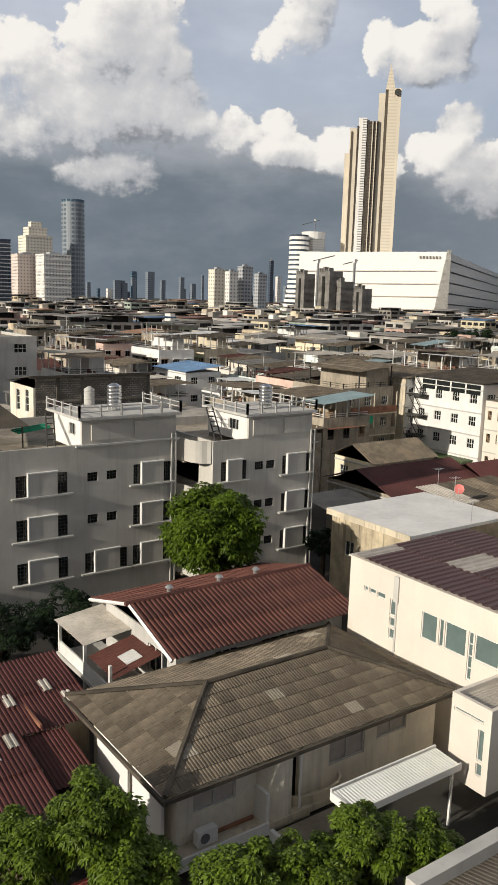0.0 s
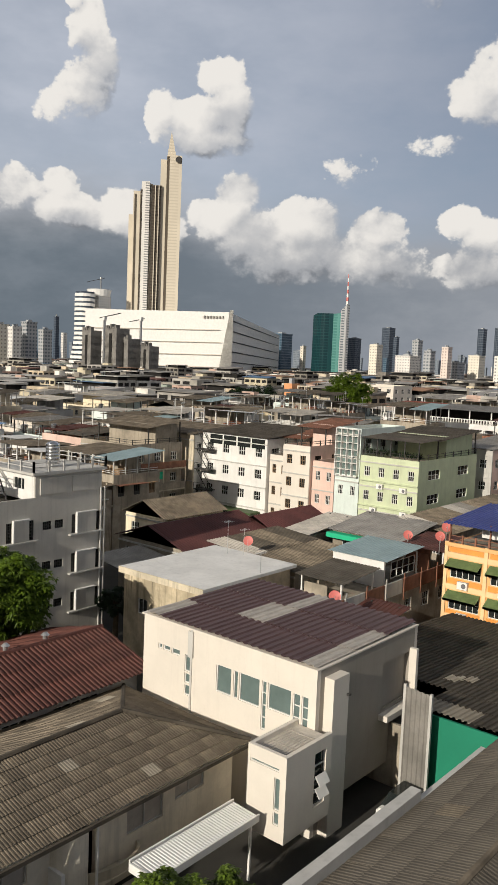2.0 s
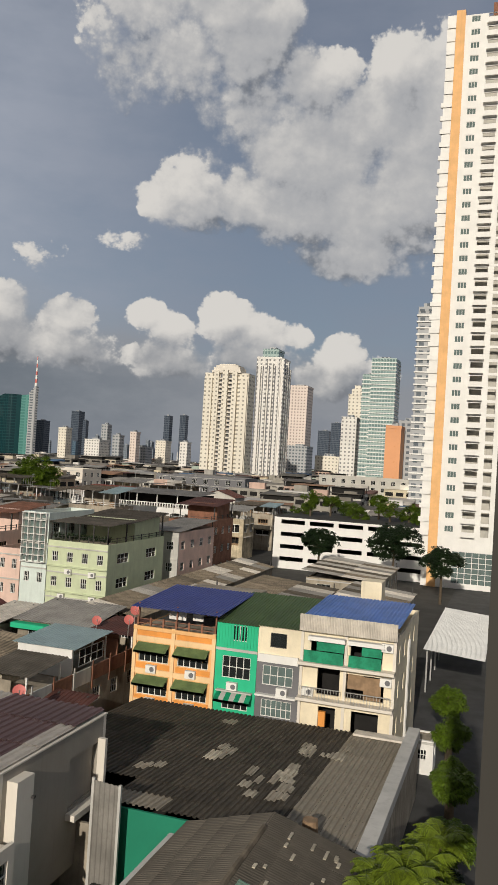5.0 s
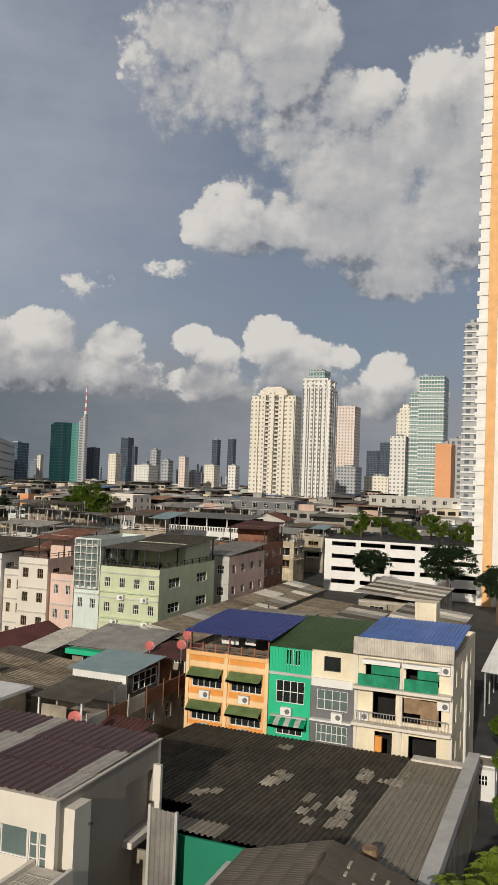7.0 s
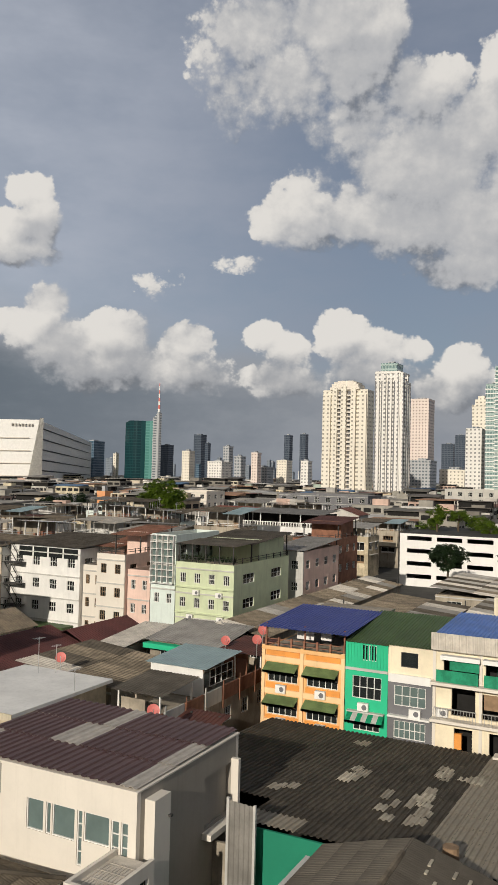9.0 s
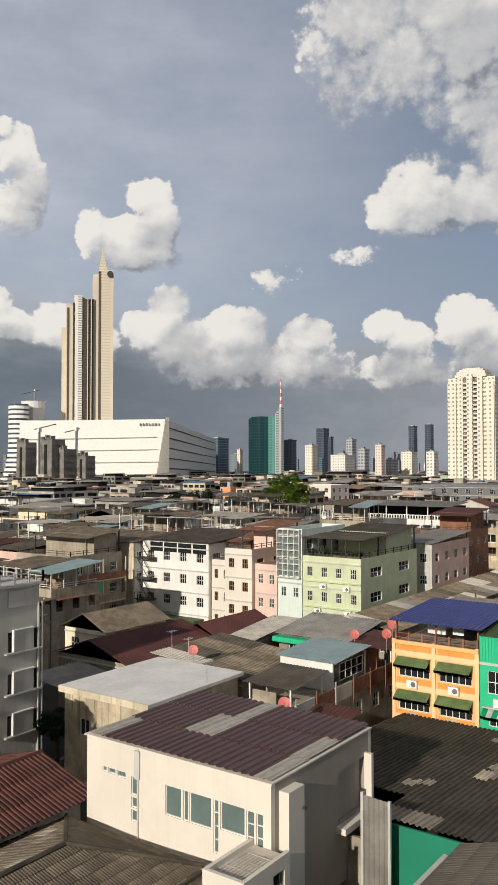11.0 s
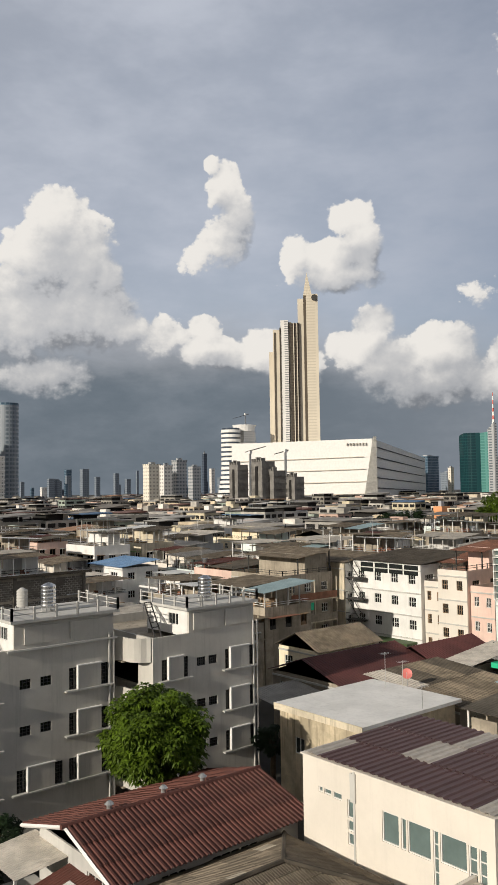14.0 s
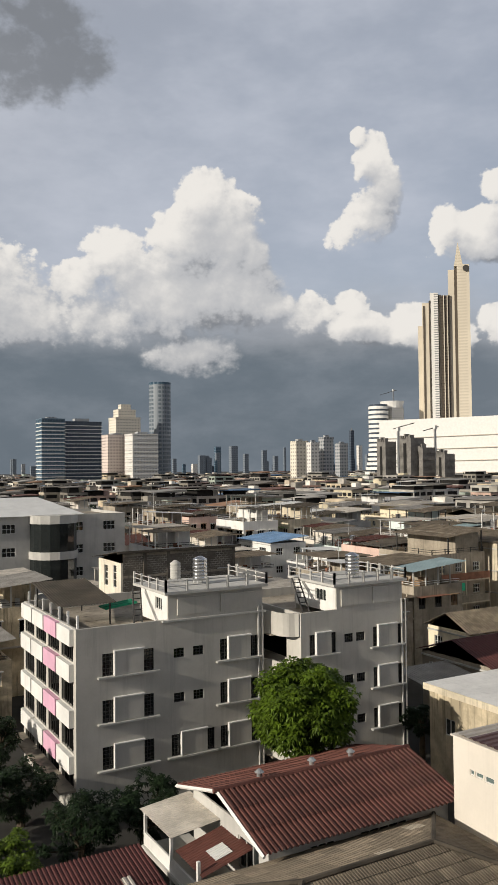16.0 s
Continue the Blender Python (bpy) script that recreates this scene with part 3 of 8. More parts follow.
# ---- white modern house ----
def white_house():
    h = thing("white_house", (36, 27, 0), "cream-white modern house with a low maroon metal roof", "house")
    x0, x1, y0, y1, top = 31.1, 41.0, 21.0, 33.2, 8.45
    front = [(26.4, 27.45, 5.55, 7.05), (25.95, 26.25, 5.55, 7.05), (24.5, 25.85, 5.55, 7.05), (24.05, 24.35, 4.5, 7.05), (22.5, 23.95, 5.7, 7.05),
             (21.95, 22.4, 4.55, 7.0), (21.45, 21.85, 4.7, 7.0)]
    left = [(30.3, 30.95, 6.65, 7.0), (31.05, 31.6, 6.7, 7.0), (31.7, 32.0, 6.7, 7.0), (29.5, 29.9, 5.95, 6.9), (29.5, 29.9, 5.3, 5.85), (29.5, 29.9, 4.6, 5.2)]
    side = [(37.3, 40.2, 4.45, 7.15), (40.05, 40.4, 2.2, 4.1), (33.6, 40.6, 0.0, 1.35)]
    part("wall", wall_mesh("-x", x0, y0, 29.25, 0, top, front, 0.3), M["cream"], h)
    part("wall", wall_mesh("-x", x0 + 0.12, 29.25, y1, 0, top, left, 0.3), M["cream"], h)
    # side wall set darker than the cream front
    part("wall", wall_mesh("-y", y0, x0 + 0.3, x1 - 0.3, 0, top, side, 0.3), M["taupe"], h, "taupe side wall, darker than the front")
    part("wall", wall_mesh("+x", x1, y0, y1, 0, top, (), 0.3), M["cream"], h)
    part("wall", wall_mesh("+y", y1, x0 + 0.42, x1 - 0.3, 0, top, (), 0.3), M["cream"], h)
    part("groove_strip", boxes(on("-x", x0, 29.22, 29.34, 3.0, top, -0.1, 0.05)), M["render_pale"], h)
    part("downpipe_head", boxes(on("-x", x0, 29.14, 29.5, 6.9, 8.35, -0.02, 0.1)), M["render_pale"], h)
    for w in front:
        tall = w[1] - w[0] < 0.6
        window(h, "-x", x0, *w, nv=0, nh=3 if tall and w[2] < 5 else 0, pane_mat=M["glass"], bar=0.05)
    for w in left:
        window(h, "-x", x0 + 0.12, *w, nv=0, nh=0, pane_mat=M["glass"], bar=0.05)
    window(h, "-y", y0, *side[0], nv=0, nh=0, frame_mat=M["taupe"], pane_mat=M["taupe"], deep=0.22)
    window(h, "-y", y0, *side[1], nv=0, nh=3, pane_mat=M["glass"])
    for v in (4.62, 5.0):
        sash = part("tilted_sash", boxes(on("-x", x0, 21.98, 22.38, v, v + 0.3, 0.05, 0.09)), M["frame_white"], h)
        part("pane", boxes(on("-x", x0, 22.04, 22.32, v + 0.05, v + 0.25, 0.092, 0.10)), M["glass"], sash)
    # fins of the deep side window, pier, low wall
    part("window_surround", boxes(on("-y", y0, 40.2, 40.45, 4.1, 7.35, 0, 0.45), on("-y", y0, 37.1, 40.45, 4.1, 4.42, 0, 0.55)), M["cream"], h)
    part("pier", boxes((31.75, 33.1, 20.45, 20.998, 0, 8.0)), M["cream"], h)
    part("wall_lamp", boxes((32.9, 33.1, 20.3, 20.448, 6.9, 7.0)), M["iron"], h)
    # near-black slab, the room's shade put into its colour
    part("floor_slab", slab(x0 + 0.45, x1 - 0.32, y0 + 0.32, y1 - 0.32, 3.2, 3.4), M["void"], h)
    # roof: maroon sheets with pale strips
    base = part("roof", slab(x0 - 0.05, x1 + 0.05, y0 - 0.05, y1 + 0.05, top + 0.001, top + 0.07), M["cream"], h)
    n_a, n_c = 3, 12
    dy = (y1 - y0 - 0.3) / n_c

    def other(i, j):
        if (j in (0,) and i < 2) or (j in (6, 7) and i == 1) or (j == 11 and i == 0) or (j in (6,) and i == 2):
            return M["clear_sheet"]

    sheets(h, (x0 + 0.05, y0 + 0.1, top + 0.08), (x1 - x0 - 0.1, 0, 0.12), (0, y1 - y0 - 0.3, 0), n_a, n_c, M["maroon"], pitch=0.40, height=0.075, other=other, lap=0.01)
    # annex tower box in front
    ax0, ax1, ay0, ay1, az0, az1 = 27.5, 31.05, 19.95, 22.15, 1.9, 5.8
    hole = {"-x": [(20.35, 22.0, 5.0, 5.16), (20.28, 20.6, 3.2, 4.7), (20.28, 20.6, 2.5, 3.1)], "-y": [(29.7, 30.6, 2.6, 5.2)]}
    for s, pos, a, b in (("-x", ax0, ay0, ay1), ("-y", ay0, ax0 + 0.2, ax1), ("+y", ay1, ax0 + 0.2, ax1)):
        part("annex_wall", wall_mesh(s, pos, a, b, az0, az1, hole.get(s, ())), M["cream"], h)
    part("annex_floor", slab(ax0 + 0.01, ax1, ay0 + 0.01, ay1 - 0.01, az0 - 0.15, az0 - 0.001), M["cream"], h)
    part("annex_roof", slab(ax0 + 0.2, ax1, ay0 + 0.2, ay1 - 0.2, az1 - 0.35, az1 - 0.25), M["pale_sheet"], h)
    bm = bmesh.new()
    for i in range(9):
        y = ay0 + 0.35 + i * 0.18
        box(bm, ax0 + 0.5, ax1 - 0.7, y, y + 0.05, az1 - 0.25, az1 - 0.22)
    for i in range(4):
        x = ax0 + 0.5 + i * 0.72
        box(bm, x, x + 0.06, ay0 + 0.3, ay1 - 0.3, az1 - 0.22, az1 - 0.2)
    part("skylight_grille", bm, M["clear_sheet"], h)
    for w in hole["-x"]:
        window(h, "-x", ax0, *w, nv=0, nh=0, pane_mat=M["glass"], bar=0.03)
    window(h, "-y", ay0, *hole["-y"][0], nv=0, nh=3, pane_mat=M["dark_glass"])
    for v in (3.0, 3.6):
        bm = boxes((29.75, 30.55, ay0 - 0.04, ay0, v, v + 0.5))
        bmesh.ops.rotate(bm, verts=bm.verts, cent=(30, ay0, v + 0.5), matrix=Matrix.Rotation(radians(-35), 3, "X"))
        part("open_sash", bm, M["frame_white"], h)


white_house()


def carport():
    c = thing("carport_roof", (24, 21.7, 0), "white corrugated carport roof on thin posts", "carport")
    part("sheet", ribbed((20.7, 21.0, 3.0), (0, 1.35, 0.1), (6.2, 0, 0), 0.16, 0.03), M["white_sheet"], c)
    part("fascia", boxes((20.6, 26.95, 20.9, 20.98, 2.75, 3.08), (20.6, 20.68, 20.98, 22.4, 2.75, 3.12), (20.68, 26.95, 22.4, 22.48, 2.8, 3.2)), M["white_clean"], c)
    for x in (21.0, 26.6):
        part("post", boxes((x, x + 0.1, 21.1, 21.2, 0, 2.76)), M["white_clean"], c)


carport()


# ---- hip-roofed house ----
def hip_house():
    h = thing("old_house", (20, 26, 0), "old house with a brown-grey hipped fibre sheet roof", "house")
    ex0, ex1, ey0, ey1, ze, zr = 12.7, 27.7, 22.2, 30.9, 5.75, 7.1
    r0, r1, ry = 17.0, 23.6, 26.4
    holes = {"-y": [(14.3, 16.2, 4.2, 5.1), (20.9, 22.9, 3.9, 5.1), (23.6, 25.4, 4.3, 5.1), (18.7, 19.3, 3.0, 5.2), (14.5, 16.5, 0.6, 2.2), (20.0, 26.0, 0.2, 2.4)], "-x": [(24.0, 26.0, 3.6, 5.0), (27.4, 29.0, 3.6, 5.0)]}
    x0, x1, y0, y1 = 13.6, 27.3, 22.9, 30.0
    shell(h, x0, x1, y0, y1, 0, 5.75, M["pale_cream"], holes)
    for w in holes["-y"][:3]:
        window(h, "-y", y0, *w, nv=1, frame_mat=M["render_pale"], pane_mat=M["clear_sheet"])
    for w in holes["-x"]:
        window(h, "-x", x0, *w, nv=2)
    part("ceiling_board", slab(ex0 + 0.2, ex1 - 0.2, ey0 + 0.2, ey1 - 0.2, 5.76, 5.82), M["dirty_cream"], h)
    part("white_screen", boxes((13.2, 13.32, 23.3, 25.6, 3.2, 5.5), (13.3, 13.42, 26.2, 29.0, 2.9, 5.5)), M["white_clean"], h, "bright white painted screen wall")
    part("balcony", boxes((12.9, 20.6, 22.1, 22.88, 2.85, 3.1), (12.9, 13.58, 22.88, 24.6, 2.85, 3.1)), M["dirty_cream"], h)
    part("balcony_rim", boxes((12.8, 17.2, 22.0, 22.098, 2.75, 3.25), (12.7, 12.88, 22.0, 24.6, 2.75, 3.25)), M["white"], h)
    part("rounded_wall", rod(bmesh.new(), (18.0, 23.05, 3.1), (18.0, 23.05, 5.6), 0.85, 24), M["pale_cream"], h, "rounded cream stair wall")
    part("side_wing_wall", boxes((17.1, 17.25, 22.1, 22.9, 3.1, 4.4)), M["white"], h)
    bm = bmesh.new()
    for i in range(9):
        a0, a1 = math.pi * i / 8, math.pi * (i + 1) / 8
        if i < 8:
            p, q = Vector((20.0 - 1.5 * math.cos(a0), 22.85 - 0.7 * math.sin(a0), 0)), Vector((20.0 - 1.5 * math.cos(a1), 22.85 - 0.7 * math.sin(a1), 0))
            v = [bm.verts.new((c.x, c.y, z)) for c, z in ((p, 3.1), (q, 3.1), (q, 3.5), (p, 3.5))]
            bm.faces.new(v)
    bmesh.ops.remove_doubles(bm, verts=bm.verts, dist=0.001)
    bmesh.ops.solidify(bm, geom=bm.faces[:], thickness=0.1)
    part("curved_parapet", bm, M["dirty_cream"], h)
    part("canopy", slab(17.4, 20.8, 20.9, 22.0, 2.55, 2.75), M["dirty"], h, "stained flat concrete canopy")
    part("canopy_rim", boxes((17.2, 17.38, 20.6, 22.0, 2.5, 2.95)), M["white_clean"], h)
    ac_unit(h, "-y", 22.75, 14.2, 3.15)
    part("duct", boxes((15.1, 16.8, 22.5, 22.62, 3.3, 3.4)), M["rust"], h)
    # hip roof, four slopes of sheets
    up = Vector((0, 0, 1))
    A, B, C, D = (Vector(p) for p in ((ex0, ey0, ze), (ex1, ey0, ze), (ex1, ey1, ze), (ex0, ey1, ze)))
    R0, R1 = Vector((r0, ry, zr)), Vector((r1, ry, zr))

    def plane(p, q, inside):
        n = (q - p).cross(up).normalized()
        return (p, n if (inside - p).dot(n) < 0 else -n)

    def slope(corner, along, across, na, nc, cuts):
        mid = corner + along / 2 + across / 2
        span = [(p, plane(p, q, i)) for p, q, i in cuts]
        planes = [c for _, c in span]
        keep = lambda w: all((w - c[0]).dot(c[1]) < 1.6 for c in planes)
        sheets(h, corner, along, across, na, nc, M["tile"], keep=keep, cuts=planes, pitch=0.15, height=0.016,
               other=lambda i, j: M["new_sheet"] if (i * 5 + j * 11) % 29 == 3 else None)

    slope(A, Vector((0, ry - ey0, zr - ze)), B - A, 7, 21, [(A, R0, R1), (B, R1, R0)])
    slope(D, Vector((0, ry - ey1, zr - ze)), C - D, 5, 16, [(D, R0, R1), (C, R1, R0)])
    slope(A, Vector((r0 - ex0, 0, zr - ze)), D - A, 7, 12, [(A, R0, (A + D) / 2), (D, R0, (A + D) / 2)])
    slope(B, Vector((r1 - ex1, 0, zr - ze)), C - B, 5, 9, [(B, R1, (B + C) / 2), (C, R1, (B + C) / 2)])
    z = Vector((0, 0, 0.10))
    for p, q in ((A, R0), (B, R1), (C, R1), (D, R0), (R0, R1)):
        part("ridge_cap", rod(bmesh.new(), p + z, q + z, 0.11, 6), M["dark_sheet"], h)
    part("gutter", boxes((ex0, ex1, ey0 - 0.14, ey0 - 0.02, ze - 0.16, ze), (ex0 - 0.14, ex0 - 0.02, ey0 - 0.14, ey1, ze - 0.16, ze)), M["dark_sheet"], h)
    part("downpipe", rods(0.06, ((18.9, 22.3, 3.0), (18.9, 22.3, 5.7))), M["white_clean"], h)
    away(h, 1.095)


hip_house()


# ---- red-roofed house ----
def vent(parent, x, y, z):
    """Turned metal roof vent."""
    p = part("roof_vent", rod(bmesh.new(), (x, y, z), (x, y, z + 0.35), 0.14, 10), M["metal"], parent)
    part("vent_cap", rod(bmesh.new(), (x, y, z + 0.35), (x, y, z + 0.5), 0.26, 10, 0.1), M["metal"], p)
    part("vent_skirt", rod(bmesh.new(), (x, y, z - 0.1), (x, y, z + 0.08), 0.3, 10, 0.15), M["metal"], p)


def red_house():
    h = thing("red_roofed_house", (24, 35, 0), "pale house with a long rust-red corrugated gable roof", "house")
    x0, x1, yf, yr, yb, ze, zr = 18.5, 30.8, 31.8, 36.4, 41.3, 5.55, 6.9
    shell(h, 19.2, 30.2, 32.6, 40.6, 0, 5.6, M["render_pale"], {"-y": [(21.5, 23.0, 3.6, 5.0), (24.5, 27.5, 3.6, 5.0)], "-x": [(33.5, 35.5, 3.5, 5.0)]})
    window(h, "-y", 32.6, 21.5, 23.0, 3.6, 5.0, nv=2)
    window(h, "-y", 32.6, 24.5, 27.5, 3.6, 5.0, nv=4)
    window(h, "-x", 19.2, 33.5, 35.5, 3.5, 5.0, nv=2)
    for x in (19.3, 30.1):
        bm = bmesh.new()
        tri = [bm.verts.new(p) for p in ((x, 32.7, 5.6), (x, 40.5, 5.6), (x, 36.4, 6.8))]
        bm.faces.new(tri)
        bmesh.ops.solidify(bm, geom=bm.faces[:], thickness=0.1)
        part("gable", bm, M["render_pale"], h)
    sheets(h, (x0, yf, ze), (0, yr - yf, zr - ze), (x1 - x0, 0, 0), 3, 14, M["red_sheet"], pitch=0.29, height=0.085)
    sheets(h, (x0, yb, ze), (0, yr - yb, zr - ze), (x1 - x0, 0, 0), 3, 14, M["red_sheet"], pitch=0.29, height=0.085)
    part("ridge_cap", rod(bmesh.new(), (x0 - 0.2, yr, zr + 0.08), (x1, yr, zr + 0.08), 0.13, 6), M["red_sheet"], h)
    for p, q in (((x0, yf, ze), (x0, yr, zr)), ((x0, yb, ze), (x0, yr, zr))):
        part("barge_board", rod(bmesh.new(), p, q, 0.1, 4), M["white_clean"], h)
    for x in (21.4, 24.7, 27.3):
        vent(h, x, 37.2, 6.72)
    # lean-to porch at the west gable
    part("porch_roof", ribbed((16.4, 37.4, 4.7), (3.0, 0, 0.35), (0, 4.1, 0), 0.2, 0.03), M["pale_sheet"], h, "pale fibre sheet porch roof")
    part("porch_roof", ribbed((16.6, 34.2, 4.1), (2.8, 0, 0.7), (0, 3.1, 0), 0.2, 0.03), M["red_sheet"], h, "rust-red porch roof with a pale patch")
    part("roof_patch", ribbed((17.6, 34.8, 4.4), (0.9, 0, 0.225), (0, 1.1, 0), 0.2, 0.03), M["white_sheet"], h)
    part("porch_floor", slab(16.4, 19.18, 34.4, 41.2, 2.7, 2.9), M["render_pale"], h)
    for y in (34.5, 37.6, 41.0):
        part("porch_post", boxes((16.5, 16.65, y, y + 0.15, 0, 4.7)), M["white"], h)
    part("porch_rail", boxes((16.52, 16.62, 34.65, 41.0, 2.9, 3.6)), M["white"], h)
    away(h, 1.045)


red_house()


def low_red_roofs():
    h = thing("low_shed", (9, 31, 0), "low shed with dark red corrugated roofs and pale skylights", "shed")
    shell(h, 4.5, 15.0, 33.6, 38.6, 0, 2.9, M["dirty"])
    shell(h, 2.5, 11.2, 28.4, 33.0, 0, 2.5, M["dirty"])
    sheets(h, (4.0, 33.2, 3.0), (0, 5.8, 0.9), (11.5, 0, 0), 2, 13, M["dark_red"], pitch=0.2, height=0.05)
    sheets(h, (2.0, 28.0, 2.6), (0, 5.1, 0.7), (9.4, 0, 0), 2, 11, M["dark_red"], pitch=0.2, height=0.05)
    for x, y, z in ((13.6, 35.9, 3.55), (14.3, 34.6, 3.35), (11.6, 35.4, 3.47), (9.6, 31.6, 3.2), (10.6, 32.2, 3.28), (8.0, 30.6, 3.06)):
        part("skylight_sheet", ribbed((x, y, z), (0, 0.95, 0.14), (0.5, 0, 0), 0.2, 0.05), M["pale_sheet"], h)
    sheets(h, (11.6, 29.4, 2.4), (0, 3.6, 0.5), (2.0, 0, 0), 1, 2, M["dark_red"], pitch=0.2, height=0.05)
    part("barge_board", boxes((12.4, 12.5, 33.2, 39.0, 3.2, 3.4)), M["rust"], h)


low_red_roofs()


# ---- grey apartment block, two wings ----
def flat_front(h, y, cols, smalls, rows):
    """Panels between narrow grilled windows, with sills, on a south wall; returns the openings."""
    holes = []
    for r, zb in enumerate(rows):
        for a in cols[r % len(cols)]:
            w0, p0, p1, w1 = a
            holes += [(w0, p0 - 0.08, zb, zb + 1.5), (p1 + 0.08, w1, zb, zb + 1.5)]
        for s in smalls[r % len(smalls)]:
            holes.append((s, s + 0.8, zb + 0.6, zb + 1.25))
    return holes


def grey_block():
    h = thing("grey_apartment_block", (24, 58, 0), "grey rendered apartment block with grilled windows and a roof terrace", "apartment block")
    rows = (9.15, 6.06, 2.97)
    c_top = [(18.1, 18.95, 21.0, 21.8), (26.95, 27.6, 29.4, 30.05)]
    c_low = [(18.1, 18.95, 21.0, 21.8), (23.1, 23.85, 25.8, 26.45), (26.95, 27.6, 29.4, 30.05)]
    cols, smalls = (c_top, c_top, c_low), ((23.3, 24.8), (23.3, 24.8), ())
    holes = flat_front(h, 52.3, cols, smalls, rows)
    x0, x1, y0, y1, top = 16.3, 30.6, 52.3, 66.0, 12.45
    bays = [(52.9 + i * 3.3, 55.6 + i * 3.3, 1.2 + f * 3.0, 3.0 + f * 3.0) for i in range(4) for f in range(4)]
    shell(h, x0, x1, y0, y1, 0, top, M["render_grey"], {"-y": holes, "-x": bays})
    part("roof_slab", slab(x0 + 0.2, x1 - 0.2, y0 + 0.2, y1 - 0.2, 11.4, 11.6), M["dirty"], h)
    # floors in near-black paint the dark of the rooms behind the windows
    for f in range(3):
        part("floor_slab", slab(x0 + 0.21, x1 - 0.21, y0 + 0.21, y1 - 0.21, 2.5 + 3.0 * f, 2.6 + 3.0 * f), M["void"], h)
    for w in holes:
        window(h, "-y", y0, *w, nv=2 if w[1] - w[0] < 0.9 else 3, nh=5 if w[3] - w[2] > 1 else 2, frame_mat=M["iron"], bar=0.035)
    for r, zb in enumerate(rows):
        for w0, p0, p1, w1 in cols[r]:
            part("panel", boxes(on("-y", y0, p0, p1, zb + 0.02, zb + 1.6, 0.0, 0.16)), M["render_grey"], h)
            # white strips paint the sunlit left and top edges of the panel
            part("panel_frame", boxes(on("-y", y0, p0 - 0.07, p0, zb + 0.02, zb + 1.67, 0.0, 0.22), on("-y", y0, p0, p1 + 0.06, zb + 1.6, zb + 1.67, 0, 0.22)), M["white"], h)
            part("sill", boxes(on("-y", y0, w0 - 0.35, w1 + 0.35, zb - 0.12, zb, 0, 0.28)), M["render_pale"], h)
    for x in (30.08, 30.42):
        part("drainpipe", rods(0.08, ((x, 52.18, 0.0), (x, 52.18, 12.8))), M["render_pale"], h)
    # west face: balconies with pink and grey fronts
    for i in range(4):
        for f in range(4):
            pink = i == 1
            b0, b1 = 52.75 + i * 3.3, 55.75 + i * 3.3
            part("balcony_front", boxes(on("-x", x0, b0, b1, 0.35 + f * 3.0 + 2.6, 1.5 + f * 3.0 + 2.6, 0.0, 0.35)) if f < 3 else boxes(on("-x", x0, b0, b1, 11.3, 12.4, 0.0, 0.3)),
                 M["pink_deep"] if pink else M["white"], h, "pale pink balcony front" if pink else "")
            bm = bmesh.new()
            for g in range(6):
                box(bm, *on("-x", x0, 52.9 + i * 3.3 + g * 0.54, 52.94 + i * 3.3 + g * 0.54, 1.2 + f * 3.0, 3.0 + f * 3.0, -0.12, -0.06))
            part("grille", bm, M["iron"], h)
    part("side_canopy", boxes(on("-x", x0, 52.4, 66.0, 1.9, 2.05, 0, 1.1)), M["dirty"], h)
    # roof room, slab with railing
    part("roof_room", wall_mesh("-y", 52.298, 22.9, 30.5, 12.452, 14.2), M["render_grey"], h)
    # west side in white: the sun on it is put into the colour
    part("roof_room", wall_mesh("-x", 22.9, 52.5, 57.4, 12.0, 14.2, [(53.4, 54.6, 12.9, 13.8)]), M["white"], h, "west wall of the roof room, whitened as its sunlit side")
    part("roof_room", wall_mesh("+x", 30.5, 52.5, 57.4, 11.6, 14.2), M["render_grey"], h)
    part("roof_room", wall_mesh("+y", 57.6, 22.9, 30.5, 11.6, 14.2), M["render_grey"], h)
    window(h, "-x", 22.9, 53.4, 54.6, 12.9, 13.8, nv=2)
    part("string_course", boxes((22.4, 30.7, 52.1, 52.297, 12.3, 12.44)), M["render_pale"], h)
    for a, b in ((23.6, 26.0), (27.0, 30.0)):
        part("panel", boxes(on("-y", 52.298, a, b, 12.7, 13.9, 0, 0.1)), M["render_grey"], h)
    part("roof_deck", slab(22.5, 30.8, 51.9, 58.0, 14.202, 14.4), M["render_pale"], h)
    railing(h, ((22.6, 57.9), (22.6, 52.0), (30.7, 52.0), (30.7, 57.9)), 14.4, 0.85, 1.5)
    for i in range(7):
        part("terrace_post", boxes((16.45, 16.6, 52.6 + i * 2.1, 52.75 + i * 2.1, 12.45, 13.3)), M["white"], h)
    bm = bmesh.new()
    rod(bm, (20.6, 52.8, 11.7), (21.9, 56.5, 14.2), 0.06)
    rod(bm, (21.2, 52.8, 11.7), (22.5, 56.5, 14.2), 0.06)
    for i in range(9):
        f = i / 8
        rod(bm, (20.6 + 1.3 * f, 52.8 + 3.7 * f, 11.7 + 2.5 * f), (21.2 + 1.3 * f, 52.8 + 3.7 * f, 11.7 + 2.5 * f), 0.04)
    part("steel_ladder", bm, M["iron"], h)
    part("tarpaulin", ribbed((20.4, 58.2, 12.5), (2.6, 0, 0.3), (0, 1.6, 0), 0.5, 0.12), M["net"], h, "bright green tarpaulin")
    part("terrace_roof", ribbed((16.5, 57.0, 13.2), (0, 7.5, 0.9), (4.4, 0, 0), 0.22, 0.03), M["dark_sheet"], h, "dark tin roof over the terrace")
